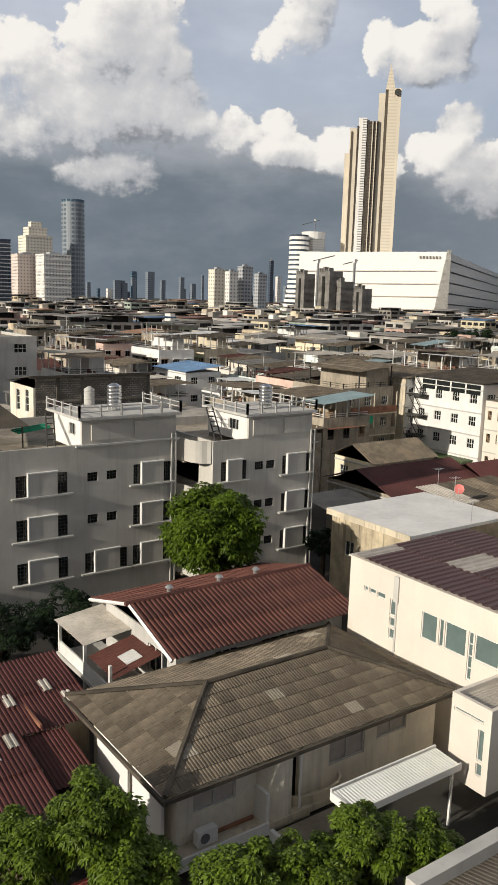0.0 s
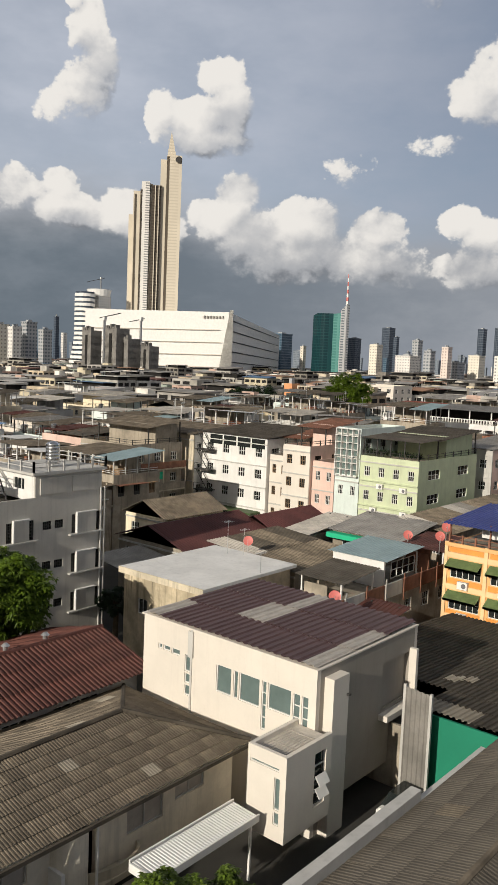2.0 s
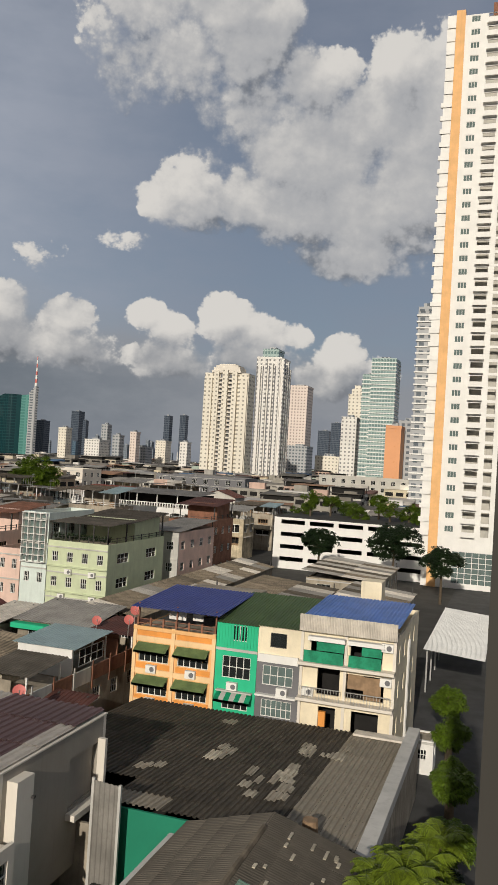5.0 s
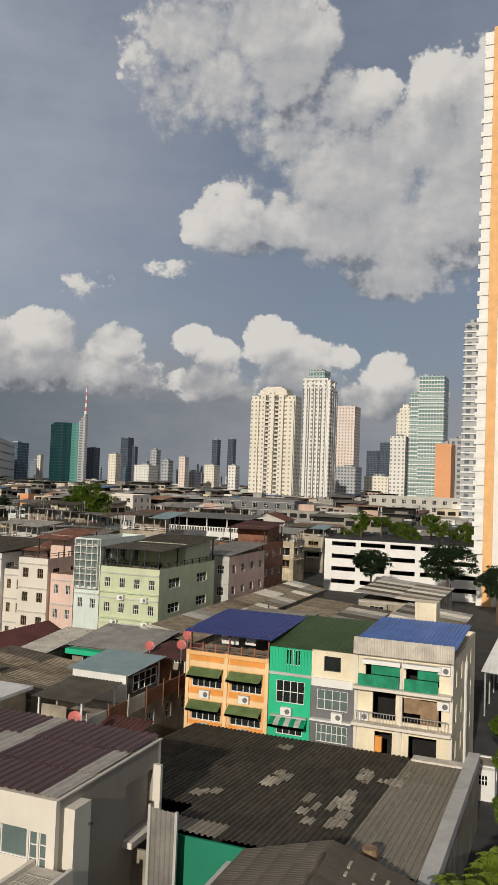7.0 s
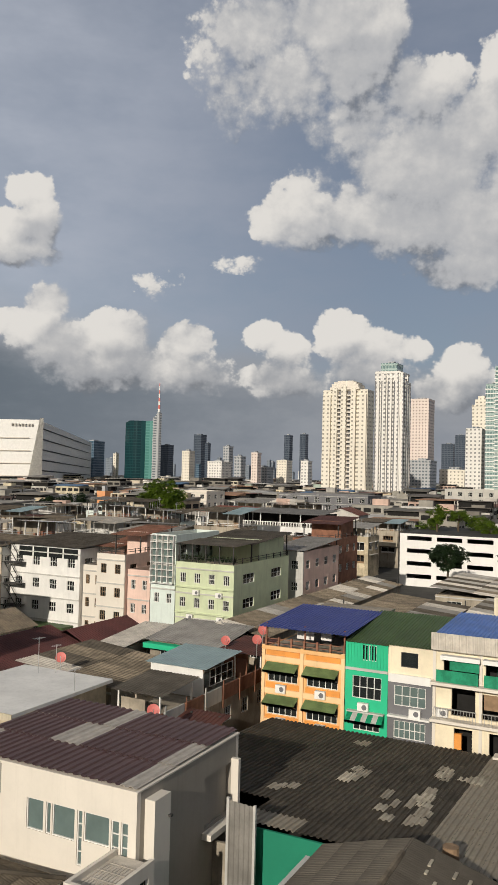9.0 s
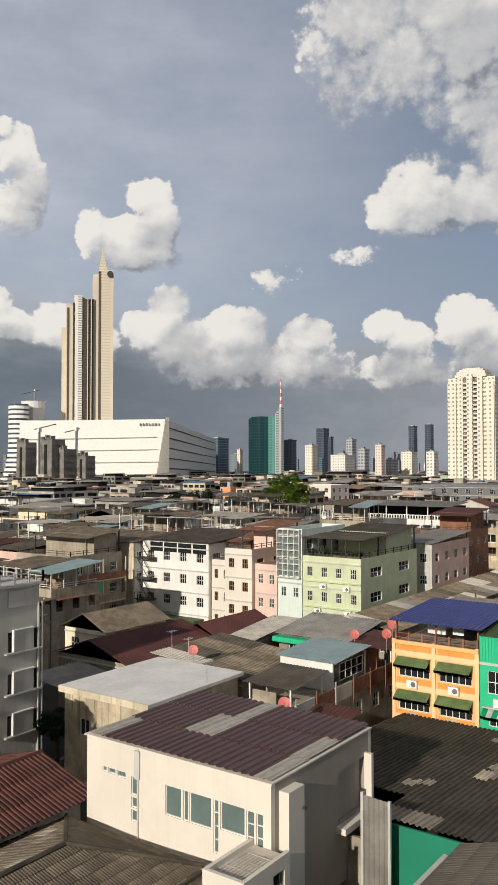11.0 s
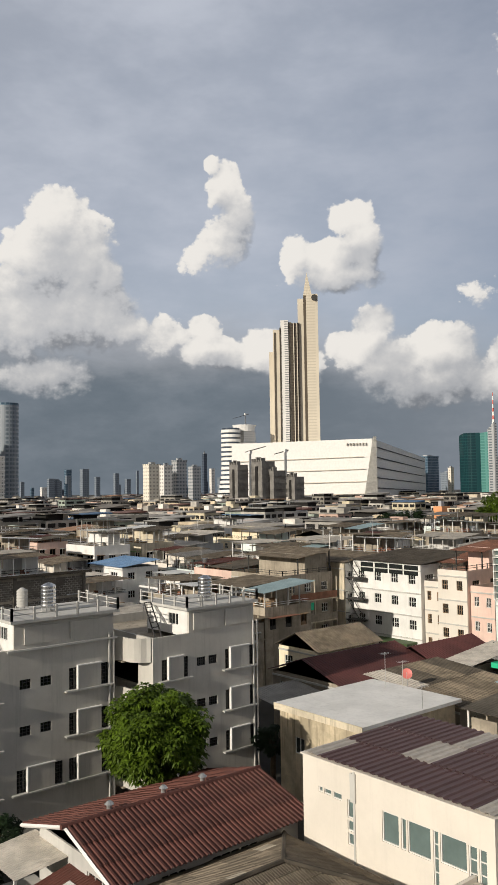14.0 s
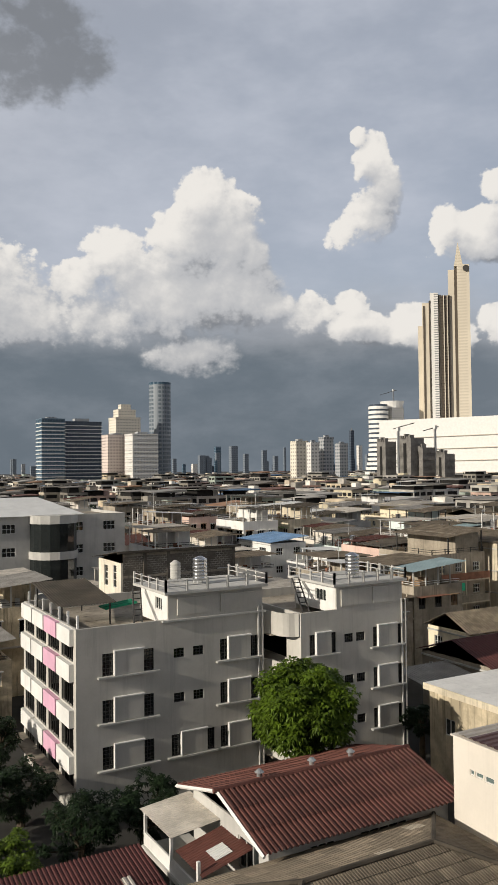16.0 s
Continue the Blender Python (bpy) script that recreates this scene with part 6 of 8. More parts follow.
def condo():
    h = thing("condominium_tower", (180, 0, 0), "slender white condominium tower with a peach stripe", "tower block")
    x0, x1, y0, y1, top, n = 168.0, 186.0, -14.0, 17.4, 117.0, 39
    pitch = (top - 10) / n
    holes = []
    for f in range(n):
        z = 10.5 + f * pitch
        holes += [(11.4, 13.2, z + 0.7, z + 2.0), (7.4, 9.8, z + 0.1, z + 2.2), (4.6, 6.2, z + 0.1, z + 2.3), (0.6, 2.6, z + 0.7, z + 2.0)]
    part("wall", wall_mesh("-x", x0, y0, 14.4, 0, top, holes + [(3.5, 11.5, 1.0, 7.5)], 0.3), M["white_clean"], h)
    part("stripe", boxes((x0 - 0.4, x1 - 2, 14.4, 16.2, 0, top + 1.0)), M["peach"], h, "peach painted stripe")
    part("wall", boxes((x0 + 0.3, x1, 16.2, y1, 0, top - 1)), M["white_clean"], h)
    part("wall", boxes((x1 - 0.3, x1, y0, 14.4, 0, top), (x0 + 0.3, x1 - 0.3, y0, y0 + 0.3, 0, top)), M["white_clean"], h)
    part("roof_slab", slab(x0 + 0.3, x1 - 0.3, y0 + 0.3, 14.39, top - 0.8, top - 0.5), M["dirty"], h)
    part("core", boxes((x0 + 2.5, x1 - 1, y0 + 1, 14.0, 0, top - 1)), M["render_grey"], h)
    part("roof_room", boxes((x0 + 1, x1 - 3, 3.0, 9.0, top - 0.5, top + 2.6)), M["rust"], h)
    window(h, "-x", x0, 3.5, 11.5, 1.0, 7.5, nv=5, nh=5, pane_mat=M["glass"], bar=0.12)
    for f in range(n):
        z = 10.5 + f * pitch
        bm = boxes((x0 - 0.9, x0, 7.2, 10.0, z - 0.1, z + 0.08), (x0 - 0.9, x0 - 0.82, 7.2, 10.0, z + 0.08, z + 0.95))
        part("balcony", bm, M["white_clean"], h)
        bm = boxes((x0 - 0.25, x0 + 0.3, 16.25, 18.4 - (0.5 if f > 32 else 0), z - 0.25, z + 0.7), (x0, x0 + 0.3, 16.25, 18.0, z + 0.7, z + pitch - 0.25))
        part("corner_bay", bm, M["white_clean"], h)
        window(h, "-x", x0, 11.4, 13.2, z + 0.7, z + 2.0, nv=2, frame_mat=M["frame_white"], pane_mat=M["glass"], bar=0.09)
    return h


condo()


def gaze(az, el, dist):
    """The place at a bearing, a height angle and a distance from the eye."""
    t = radians(90 - GRID - az)
    return Vector((dist * math.cos(t), dist * math.sin(t), EYE + dist * math.tan(radians(el))))


F = dict(
    gold=facade("pale_gold_cladding", (0.64, 0.575, 0.465), (0.57, 0.51, 0.41), 4.0, 4.0, 0.3, 0.4),
    bronze=facade("bronze_cladding", (0.085, 0.068, 0.05), (0.05, 0.042, 0.035), 2.0, 4.0, 0.5, 0.5),
    white=facade("far_white_front", (0.74, 0.72, 0.68), (0.26, 0.26, 0.26), 3.4, 3.2, 0.42, 0.45),
    cream=facade("far_cream_front", (0.76, 0.71, 0.61), (0.32, 0.30, 0.26), 3.6, 3.3, 0.4, 0.4),
    grey=facade("far_grey_front", (0.40, 0.41, 0.42), (0.14, 0.16, 0.18), 3.4, 3.3, 0.55, 0.5),
    pink=facade("far_pink_front", (0.72, 0.62, 0.56), (0.30, 0.24, 0.22), 3.4, 3.3, 0.4, 0.4),
    blue=facade("far_blue_glass", (0.13, 0.19, 0.25), (0.05, 0.09, 0.13), 2.6, 3.6, 0.8, 0.7, 0.3),
    teal=facade("far_teal_glass", (0.014, 0.058, 0.064), (0.008, 0.032, 0.038), 2.2, 3.6, 0.8, 0.75, 0.2),
    # light green that paints the sky's reflection on one facet
    teal_reflection=facade("far_teal_glass_reflection", (0.15, 0.38, 0.34), (0.11, 0.30, 0.27), 2.4, 3.6, 0.8, 0.7, 0.3),
    pale_teal=facade("far_pale_glass", (0.36, 0.46, 0.44), (0.16, 0.24, 0.24), 2.4, 3.4, 0.7, 0.6, 0.3),
    slate=facade("far_slate_glass", (0.09, 0.11, 0.14), (0.05, 0.065, 0.09), 3.0, 3.8, 0.75, 0.7, 0.3),
    # distance haze mixed into the wall colour as bluish grey
    haze=facade("far_haze_tinted_front", (0.20, 0.23, 0.27), (0.13, 0.16, 0.19), 4.0, 4.0, 0.6, 0.5),
    round=facade("far_lattice_glass", (0.24, 0.27, 0.30), (0.12, 0.15, 0.18), 3.0, 5.0, 0.6, 0.6, 0.35),
    orange=facade("far_orange_wall", (0.72, 0.34, 0.16), (0.70, 0.33, 0.15), 9, 9, 0.1, 0.1),
)


def tower(az0, az1, el, dist, skin, label, deep=0.8, crown=None, bands=0, name="tower_block", low=0.0, plain=False, bays=0):
    """A far tower between two bearings, square to the street grid; optional crown and floor bands."""
    p, q = gaze(az0, el, dist), gaze(az1, el, dist)
    wide = (q - p).length
    mid = (p + q) / 2
    h = None if plain else thing(name, (mid.x, mid.y, 0), label, "tower block")
    ang = radians(90 - GRID - (az0 + az1) / 2)
    # the silhouette of a grid-square box w by d is w*|sin|+d*|cos|
    s, c = abs(math.sin(ang)), abs(math.cos(ang))
    w = wide / (s + deep * c)
    d = w * deep
    x0, x1, y0, y1, z = mid.x - w / 2, mid.x + w / 2, mid.y - d / 2, mid.y + d / 2, mid.z
    if plain:
        return solo(name, boxes((x0, x1, y0, y1, low, z)), F[skin], (mid.x, mid.y, 0), label, "tower block")
    part("body", boxes((x0, x1, y0, y1, low, z)), F[skin], h)
    part("parapet", boxes((x0 - 0.3, x1 + 0.3, y0 - 0.3, y0, z - 0.5, z + 1.2), (x0 - 0.3, x0, y0, y1, z - 0.5, z + 1.2)), F[skin], h)
    part("plant_room", boxes((x0 + w * 0.3, x1 - w * 0.3, y0 + d * 0.3, y1 - d * 0.3, z, z + max(3, w * 0.12))), F["grey"], h)
    for i in range(bays):
        a = y0 + d * (i + 0.15) / bays
        part("bay", boxes((x0 - 2.2, x0, a, a + d * 0.5 / bays, low, z - (0, 4, 1, 6)[i % 4])), F[skin], h)
        # dark grey strip paints a recess's shade; no hollow is cut
        part("recess", boxes((x0 - 0.3, x0, a + d * 0.55 / bays, a + d * 0.8 / bays, low, z - 6)), M["slate_paint"], h)
        a = x0 + w * (i + 0.15) / bays
        part("bay", boxes((a, a + w * 0.5 / bays, y0 - 2.2, y0, low, z - (0, 4, 1, 6)[i % 4])), F[skin], h)
    if bands:
        step = (z - 12) / bands
        for i in range(bands):
            part("floor_band", boxes((x0 - 0.5, x1 + 0.5, y0 - 0.5, y1 + 0.5, 12 + i * step, 12 + i * step + step * 0.22)), M["white_clean"], h)
    if crown == "steps":
        part("crown", boxes((x0 + w * 0.15, x1 - w * 0.15, y0 + d * 0.15, y1 - d * 0.15, z, z + w * 0.35), (x0 + w * 0.3, x1 - w * 0.3, y0 + d * 0.3, y1 - d * 0.3, z + w * 0.35, z + w * 0.55)), F[skin], h)
    if crown == "spire":
        part("spire", rod(bmesh.new(), (mid.x, mid.y, z), (mid.x, mid.y, z + w * 0.8), w * 0.12, 8, 0.3), M["grey_sheet"], h)
    return h


# golden riverside tower, stepped fins
def golden_tower():
    D = 1114.0
    h = thing("golden_tower", tuple(gaze(7.6, 0, D).xy) + (0,), "tall stepped golden tower with a pointed spire", "skyscraper")
    cen = gaze(7.6, 0, D)
    view = Vector((cen.x, cen.y, 0)).normalized()
    across = Vector((view.y, -view.x, 0))

    def fin(name, a0, a1, el, back, mat, taper=0.0, deep=22.0):
        s0, s1 = D * math.tan(radians(a0 - 7.6)), D * math.tan(radians(a1 - 7.6))
        z = EYE + D * math.tan(radians(el))
        bm = bmesh.new()
        base = [cen + across * s0 + view * back, cen + across * s1 + view * back, cen + across * s1 + view * (back + deep), cen + across * s0 + view * (back + deep)]
        lo = [bm.verts.new((b.x, b.y, 0)) for b in base]
        hi = [bm.verts.new((b.x, b.y, z)) for b in base]
        if taper:
            for v, sgn in zip(hi, (1, -1, -1, 1)):
                v.co += across * (sgn * taper)
        bm.faces.new(hi)
        for i in range(4):
            bm.faces.new((lo[i], lo[(i + 1) % 4], hi[(i + 1) % 4], hi[i]))
        bmesh.ops.recalc_face_normals(bm, faces=bm.faces)
        part(name, bm, mat, h)

    fin("dark_bay", 6.22, 6.34, 11.0, 2, F["bronze"])
    fin("dark_bay", 6.62, 6.76, 11.3, -2, F["bronze"])
    fin("dark_bay", 7.20, 7.30, 11.7, -1, F["bronze"])
    fin("fin", 5.85, 6.25, 9.7, 8, F["gold"])
    fin("fin", 6.15, 6.75, 11.2, 3, F["gold"])
    fin("fin", 6.70, 7.25, 11.8, -2, F["white"])
    fin("fin", 7.20, 7.45, 11.7, 2, F["gold"])
    fin("dark_bay", 7.40, 8.05, 11.6, -1, F["bronze"])
    fin("fin", 7.95, 8.45, 13.3, 2, F["gold"])
    fin("dark_bay", 8.36, 8.62, 13.35, -1, F["bronze"])
    fin("fin", 8.55, 9.38, 13.55, -3, F["gold"])
    fin("rib", 7.60, 7.66, 11.6, -3, F["gold"], deep=4)
    fin("rib", 7.84, 7.90, 11.6, -3, F["gold"], deep=4)
    top = gaze(8.72, 13.5, D)
    bm = bmesh.new()
    s = across
    v = [bm.verts.new(top + s * a + view * b) for a, b in ((-7, 0), (5, 0), (5, 14), (-7, 14))] + [bm.verts.new(gaze(8.62, 15.05, D))]
    bm.faces.new(v[:4])
    for i in range(4):
        bm.faces.new((v[i], v[(i + 1) % 4], v[4]))
    bmesh.ops.recalc_face_normals(bm, faces=bm.faces)
    part("spire", bm, F["gold"], h)
    e = gaze(9.15, 13.28, D) - view * 4
    part("round_vent", rod(bmesh.new(), e, e - view * 1.2, 4.2, 14), M["iron"], h)


golden_tower()


def river_mall():
    D = 930.0
    c = [gaze(a, 0, D + d) for a, d in ((3.1, 40), (13.0, 0), (16.6, 150), (4.5, 200))]
    h = thing("river_mall", (c[1].x, c[1].y, 0), "huge white shopping mall with sloping striped walls", "shopping mall")
    zt = [EYE + (D + d) * math.tan(radians(e)) for e, d in ((3.18, 40), (3.40, 0), (1.95, 150), (3.3, 200))]
    mid = (c[0] + c[1] + c[2] + c[3]) / 4
    bm = bmesh.new()
    lo = [bm.verts.new((p.x, p.y, 0)) for p in c]
    hi = [bm.verts.new((p.x, p.y, z)) for p, z in zip(c, zt)]
    bm.faces.new(hi)
    for i in range(4):
        bm.faces.new((lo[i], lo[(i + 1) % 4], hi[(i + 1) % 4], hi[i]))
    bmesh.ops.recalc_face_normals(bm, faces=bm.faces)
    part("hall", bm, M["white_clean"], h)
    for i, (f0, f1) in enumerate(((0.18, 0.97), (0.36, 0.96), (0.54, 0.95), (0.72, 0.94))):
        lift = [Vector((0, 0, z * f0)) for z in zt[:2]]
        out = (c[0] - c[3]).normalized() * 1.6
        a, b = c[0].lerp(c[1], 0.02), c[0].lerp(c[1], f1)
        part("ledge", rod(bmesh.new(), Vector((a.x, a.y, zt[0] * f0)) + out, Vector((b.x, b.y, zt[1] * f0 + 1.5)) + out, 0.55, 4), M["cream"], h, "thin pale ledge")
    side = (c[1] - c[0]).normalized()
    for i in range(6):
        f = 0.12 + i * 0.15
        a, b = c[1].lerp(c[2], 0.06), c[1].lerp(c[2], 0.98)
        za, zb = zt[1] * f, zt[2] * min(0.98, f * 1.05)
        q = [Vector((a.x, a.y, za)), Vector((b.x, b.y, zb)), Vector((b.x, b.y, zb + 0.7)), Vector((a.x, a.y, za + 1.5))]
        bm = bmesh.new()
        bm.faces.new([bm.verts.new(p + side * 0.5) for p in q])
        bmesh.ops.solidify(bm, geom=bm.faces[:], thickness=0.6)
        part("dark_slot", bm, M["slate_paint"], h)
    # slanted blade at the corner
    bm = bmesh.new()
    a = c[1] + side * 2 + (c[0] - c[3]).normalized() * 3
    q = [Vector((a.x, a.y, 0)) - side * 14, Vector((a.x, a.y, 0)) + side * 3, Vector((a.x, a.y, zt[1] + 2)) + side * 3, Vector((a.x, a.y, zt[1] + 2)) - side * 1]
    bm.faces.new([bm.verts.new(p) for p in q])
    bmesh.ops.solidify(bm, geom=bm.faces[:], thickness=3)
    part("blade", bm, M["render_pale"], h)
    # sign as plain bars
    for i in range(7):
        p = c[0].lerp(c[1], 0.83 + i * 0.021) + (c[0] - c[3]).normalized() * 1.5
        part("sign_bar", boxes((p.x - 1.0, p.x + 1.0, p.y - 1.0, p.y + 1.0, zt[1] - 7.2, zt[1] - 4.8)), M["render_grey"], h)


river_mall()


def crane(az, el, dist, reach, name="tower_crane"):
    p = gaze(az, el, dist)
    h = thing(name, (p.x, p.y, 0), "slender construction tower crane over the roofs", "crane", "tower cranes")
    part("mast", boxes((p.x - 0.8, p.x + 0.8, p.y - 0.8, p.y + 0.8, 0, p.z)), M["metal"], h)
    s = Vector((p.y, -p.x, 0)).normalized()
    part("jib", rod(bmesh.new(), p - s * reach * 0.3, p + s * reach + Vector((0, 0, reach * 0.35)), 0.4, 4), M["iron"], h)
    part("cab", boxes((p.x - 1.4, p.x + 1.4, p.y - 1.4, p.y + 1.4, p.z - 2, p.z + 1)), M["white"], h)


crane(4.4, 2.6, 720, 14)
crane(6.9, 2.7, 720, -10)
crane(4.1, 5.3, 1500, -24)


def shell_frame():
    """Bare concrete frame under construction."""
    D = 700
    for a0, a1, e in ((2.9, 4.25, 1.75), (4.45, 6.15, 1.95), (5.3, 6.9, 1.3), (6.9, 8.2, 0.85)):
        p, q = gaze(a0, e, D), gaze(a1, e, D)
        m = (p + q) / 2
        w = (q - p).length * 0.74
        h = thing("unfinished_building", (m.x, m.y, 0), "bare grey concrete building under construction", "building", "unfinished blocks")
        n = max(3, int(m.z / 5))
        part("core", boxes((m.x - w * 0.47, m.x + w * 0.47, m.y - w * 0.47, m.y + w * 0.47, 0, m.z - 0.5)), M["bare_concrete"], h)
        for i in range(n):
            z = m.z * i / n
            part("floor_slab", slab(m.x - w / 2, m.x + w / 2, m.y - w / 2, m.y + w / 2, z, z + 0.5), M["bare_concrete"], h)
        for i in range(5):
            y = m.y - w * 0.45 + w * 0.19 * i
            part("wall_stub", boxes((m.x - w * 0.5, m.x - w * 0.2, y, y + w * 0.12, m.z - 0.5, m.z + (2.4, 0.9, 3.2, 1.4, 2.0)[i])), M["bare_concrete"], h)
        # flat near-black strip paints the shade of a deep upright recess
        part("hoist_slot", boxes((m.x - w * 0.51, m.x - w * 0.49, m.y - w * 0.12, m.y + w * 0.1, 2, m.z * 0.9)), M["void"], h)


shell_frame()

# skyline, west to east
tower(-20.8, -18.9, 3.4, 800, "blue", "blue glass office tower with pale fins", 0.9, bands=16)
tower(-19.2, -16.4, 3.2, 820, "slate", "wide dark glass office block with pale balconies", 0.5, bands=16)
tower(-16.4, -14.4, 2.3, 900, "pink", "pale pink hotel block")
tower(-14.8, -12.5, 2.35, 880, "white", "white terraced hotel block with banded floors", bands=10)
tower(-15.9, -13.7, 3.5, 960, "cream", "cream stepped hotel tower", crown="steps")
p = gaze(-12.33, 5.85, 1000)
h = thing("round_tower", (p.x, p.y, 0), "round slate-blue glass tower with a diamond pattern", "skyscraper")
part("body", rod(bmesh.new(), (p.x, p.y, 0), (p.x, p.y, p.z), 13.2, 28), F["round"], h)
part("rim", rod(bmesh.new(), (p.x, p.y, p.z), (p.x, p.y, p.z + 3), 13.4, 28), F["blue"], h)
tower(-3.15, -1.9, 1.75, 760, "cream", "cream apartment tower on the skyline")
tower(-2.0, -1.1, 1.65, 740, "white", "white apartment tower on the skyline")
tower(-1.15, -0.1, 2.0, 780, "grey", "grey apartment tower with white edges")
tower(0.0, 0.9, 1.55, 830, "grey", "grey office tower on the skyline")
tower(1.0, 1.35, 2.5, 1900, "slate", "slim dark far tower", crown="spire")
p = gaze(3.05, 4.3, 1080)
h = thing("curved_tower", (p.x, p.y, 0), "white tower block with a flared foot and round roof deck", "tower block")
for i in range(17):
    z = p.z * i / 17
    f = 1 + 0.75 * max(0, 1 - i / 9) ** 2
    part("floor_ring", rod(bmesh.new(), (p.x, p.y, z), (p.x, p.y, z + p.z / 17 * 0.6), 13 * f, 18), M["white_clean"], h)
part("core", rod(bmesh.new(), (p.x, p.y, 0), (p.x, p.y, p.z), 12, 18), F["slate"], h)
p = gaze(4.0, 4.5, 1100)
part("roof_deck", rod(bmesh.new(), (p.x, p.y, p.z - 9), (p.x, p.y, p.z), 14, 20, 16), M["white"], h)
part("wing", boxes((p.x - 10, p.x + 10, p.y - 12, p.y + 12, 0, p.z - 9)), F["white"], h)
tower(16.0, 17.5, 2.0, 1150, "blue", "dark blue glass slab")


def teal_tower():
    """Bowed glass front, a bevelled facet with its bright reflection painted in, and a slanted grey slab that carries
    the striped mast.
    """
    D = 1050
    c = gaze(20.0, 0, D)
    h = thing("teal_tower", (c.x, c.y, 0), "dark teal glass tower with a striped mast", "skyscraper")
    view = Vector((c.x, c.y, 0)).normalized()

    def prism(name, angles, tops, backs, skin):
        front = [gaze(a, e, D) + view * b for a, e, b in zip(angles, tops, backs)]
        bm = bmesh.new()
        rows = []
        for p in front:
            q = p + view * 30
            rows.append([bm.verts.new(v) for v in ((p.x, p.y, 0), p, q, (q.x, q.y, 0))])
        for a, b in zip(rows, rows[1:]):
            for i in range(4):
                bm.faces.new((a[i], b[i], b[(i + 1) % 4], a[(i + 1) % 4]))
        bm.faces.new(rows[0])
        bm.faces.new(rows[-1][::-1])
        bmesh.ops.recalc_face_normals(bm, faces=bm.faces)
        part(name, bm, skin, h)

    lo, hi = 18.9, 20.3
    prism("glass_front", [lo + (hi - lo) * i / 5 for i in range(6)], [3.6 + (0.0 if i else -0.15) for i in range(6)], (9, 4, 1, 0, 0, 1), F["teal"])
    prism("reflection_facet", (20.3, 20.8), (3.6 - 0.02, 3.6 + 0.05), (0, 3), F["teal_reflection"])
    prism("side_slab", (20.8, 21.2, 21.4), (3.6 + 0.2, 4.3, 4.3 - 0.1), (2, 1, 4), F["grey"])
    a, b = gaze(21.2, 4.3 - 0.1, D + 12), gaze(21.2, 6.3, D + 12)
    for i in range(8):
        part("mast", rod(bmesh.new(), a.lerp(b, i / 8), a.lerp(b, (i + 1) / 8), 1.7 - i * 0.18, 6), M["dish"] if i % 2 else M["white_clean"], h)


teal_tower()
rng = random.Random(11)
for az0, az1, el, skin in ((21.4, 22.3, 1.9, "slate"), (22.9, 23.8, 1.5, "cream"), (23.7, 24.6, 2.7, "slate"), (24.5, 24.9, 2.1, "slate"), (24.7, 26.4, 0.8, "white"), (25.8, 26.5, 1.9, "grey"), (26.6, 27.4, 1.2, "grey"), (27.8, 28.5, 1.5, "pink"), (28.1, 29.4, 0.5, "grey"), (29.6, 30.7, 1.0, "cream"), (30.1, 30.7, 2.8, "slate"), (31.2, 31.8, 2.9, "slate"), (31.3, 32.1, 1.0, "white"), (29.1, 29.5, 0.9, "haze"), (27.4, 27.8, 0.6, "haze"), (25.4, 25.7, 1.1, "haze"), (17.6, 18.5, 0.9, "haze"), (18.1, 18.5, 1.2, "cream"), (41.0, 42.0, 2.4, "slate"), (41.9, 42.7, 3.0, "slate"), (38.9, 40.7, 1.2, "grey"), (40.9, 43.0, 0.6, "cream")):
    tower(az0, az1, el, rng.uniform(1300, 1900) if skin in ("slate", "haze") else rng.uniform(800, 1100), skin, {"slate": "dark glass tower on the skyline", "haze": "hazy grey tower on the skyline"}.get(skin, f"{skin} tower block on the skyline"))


def cream_condominium():
    """Broad symmetrical slab: raised arched middle, stepped shoulders, balcony stacks on strips painted dark as recess
    shade.
    """
    p, q = gaze(32.6, 6.3, 640), gaze(36.05, 6.3, 640)
    x, yq, yp, top = (p.x + q.x) / 2, q.y, p.y, p.z
    yc, half = (yp + yq) / 2, abs(yp - yq) / 2 * 1.02
    h = thing("cream_condominium", (x, yc, 0), "broad cream condominium with a rounded raised middle", "tower block")
    part("body", boxes((x, x + 16, yc - half, yc + half, 0, top - 2)), F["cream"], h)
    part("shoulder", boxes((x - 2, x, yc - half * 0.98, yc - half * 0.62, 0, top - 6)), F["cream"], h)
    part("shoulder", boxes((x - 2, x, yc + half * 0.62, yc + half * 0.98, 0, top - 6)), F["cream"], h)
    part("middle", boxes((x - 4, x, yc - half * 0.12, yc + half * 0.12, 0, top)), F["cream"], h)
    for s in (-1, 1):
        part("bay", boxes((x - 3, x, *sorted((yc + s * half * 0.3, yc + s * half * 0.52)), 0, top - 1)), F["cream"], h)
        for f in range(24):
            z = 10 + f * (top - 14) / 24
            a, b = sorted((yc + s * half * 0.13, yc + s * half * 0.29))
            part("balcony", boxes((x - 2.6, x - 0.01, a, b, z, z + 1.2)), M["cream"], h)
        a, b = sorted((yc + s * half * 0.13, yc + s * half * 0.29))
        # shade behind the balconies, painted as a dark grey strip
        part("recess", boxes((x - 0.25, x - 0.02, a, b, 0, top - 3)), M["slate_paint"], h)
    for k, (w, dz) in enumerate(((0.66, 2.0), (0.6, 4.5), (0.5, 6.2), (0.36, 7.2))):
        part("crown_tier", boxes((x - 2 + k * 0.8, x + 14, yc - half * w, yc + half * w, top - 2 if k == 0 else top - 2 + (2.0, 4.5, 6.2, 7.2)[k - 1] * 0.9, top - 2 + dz)), M["cream"], h)


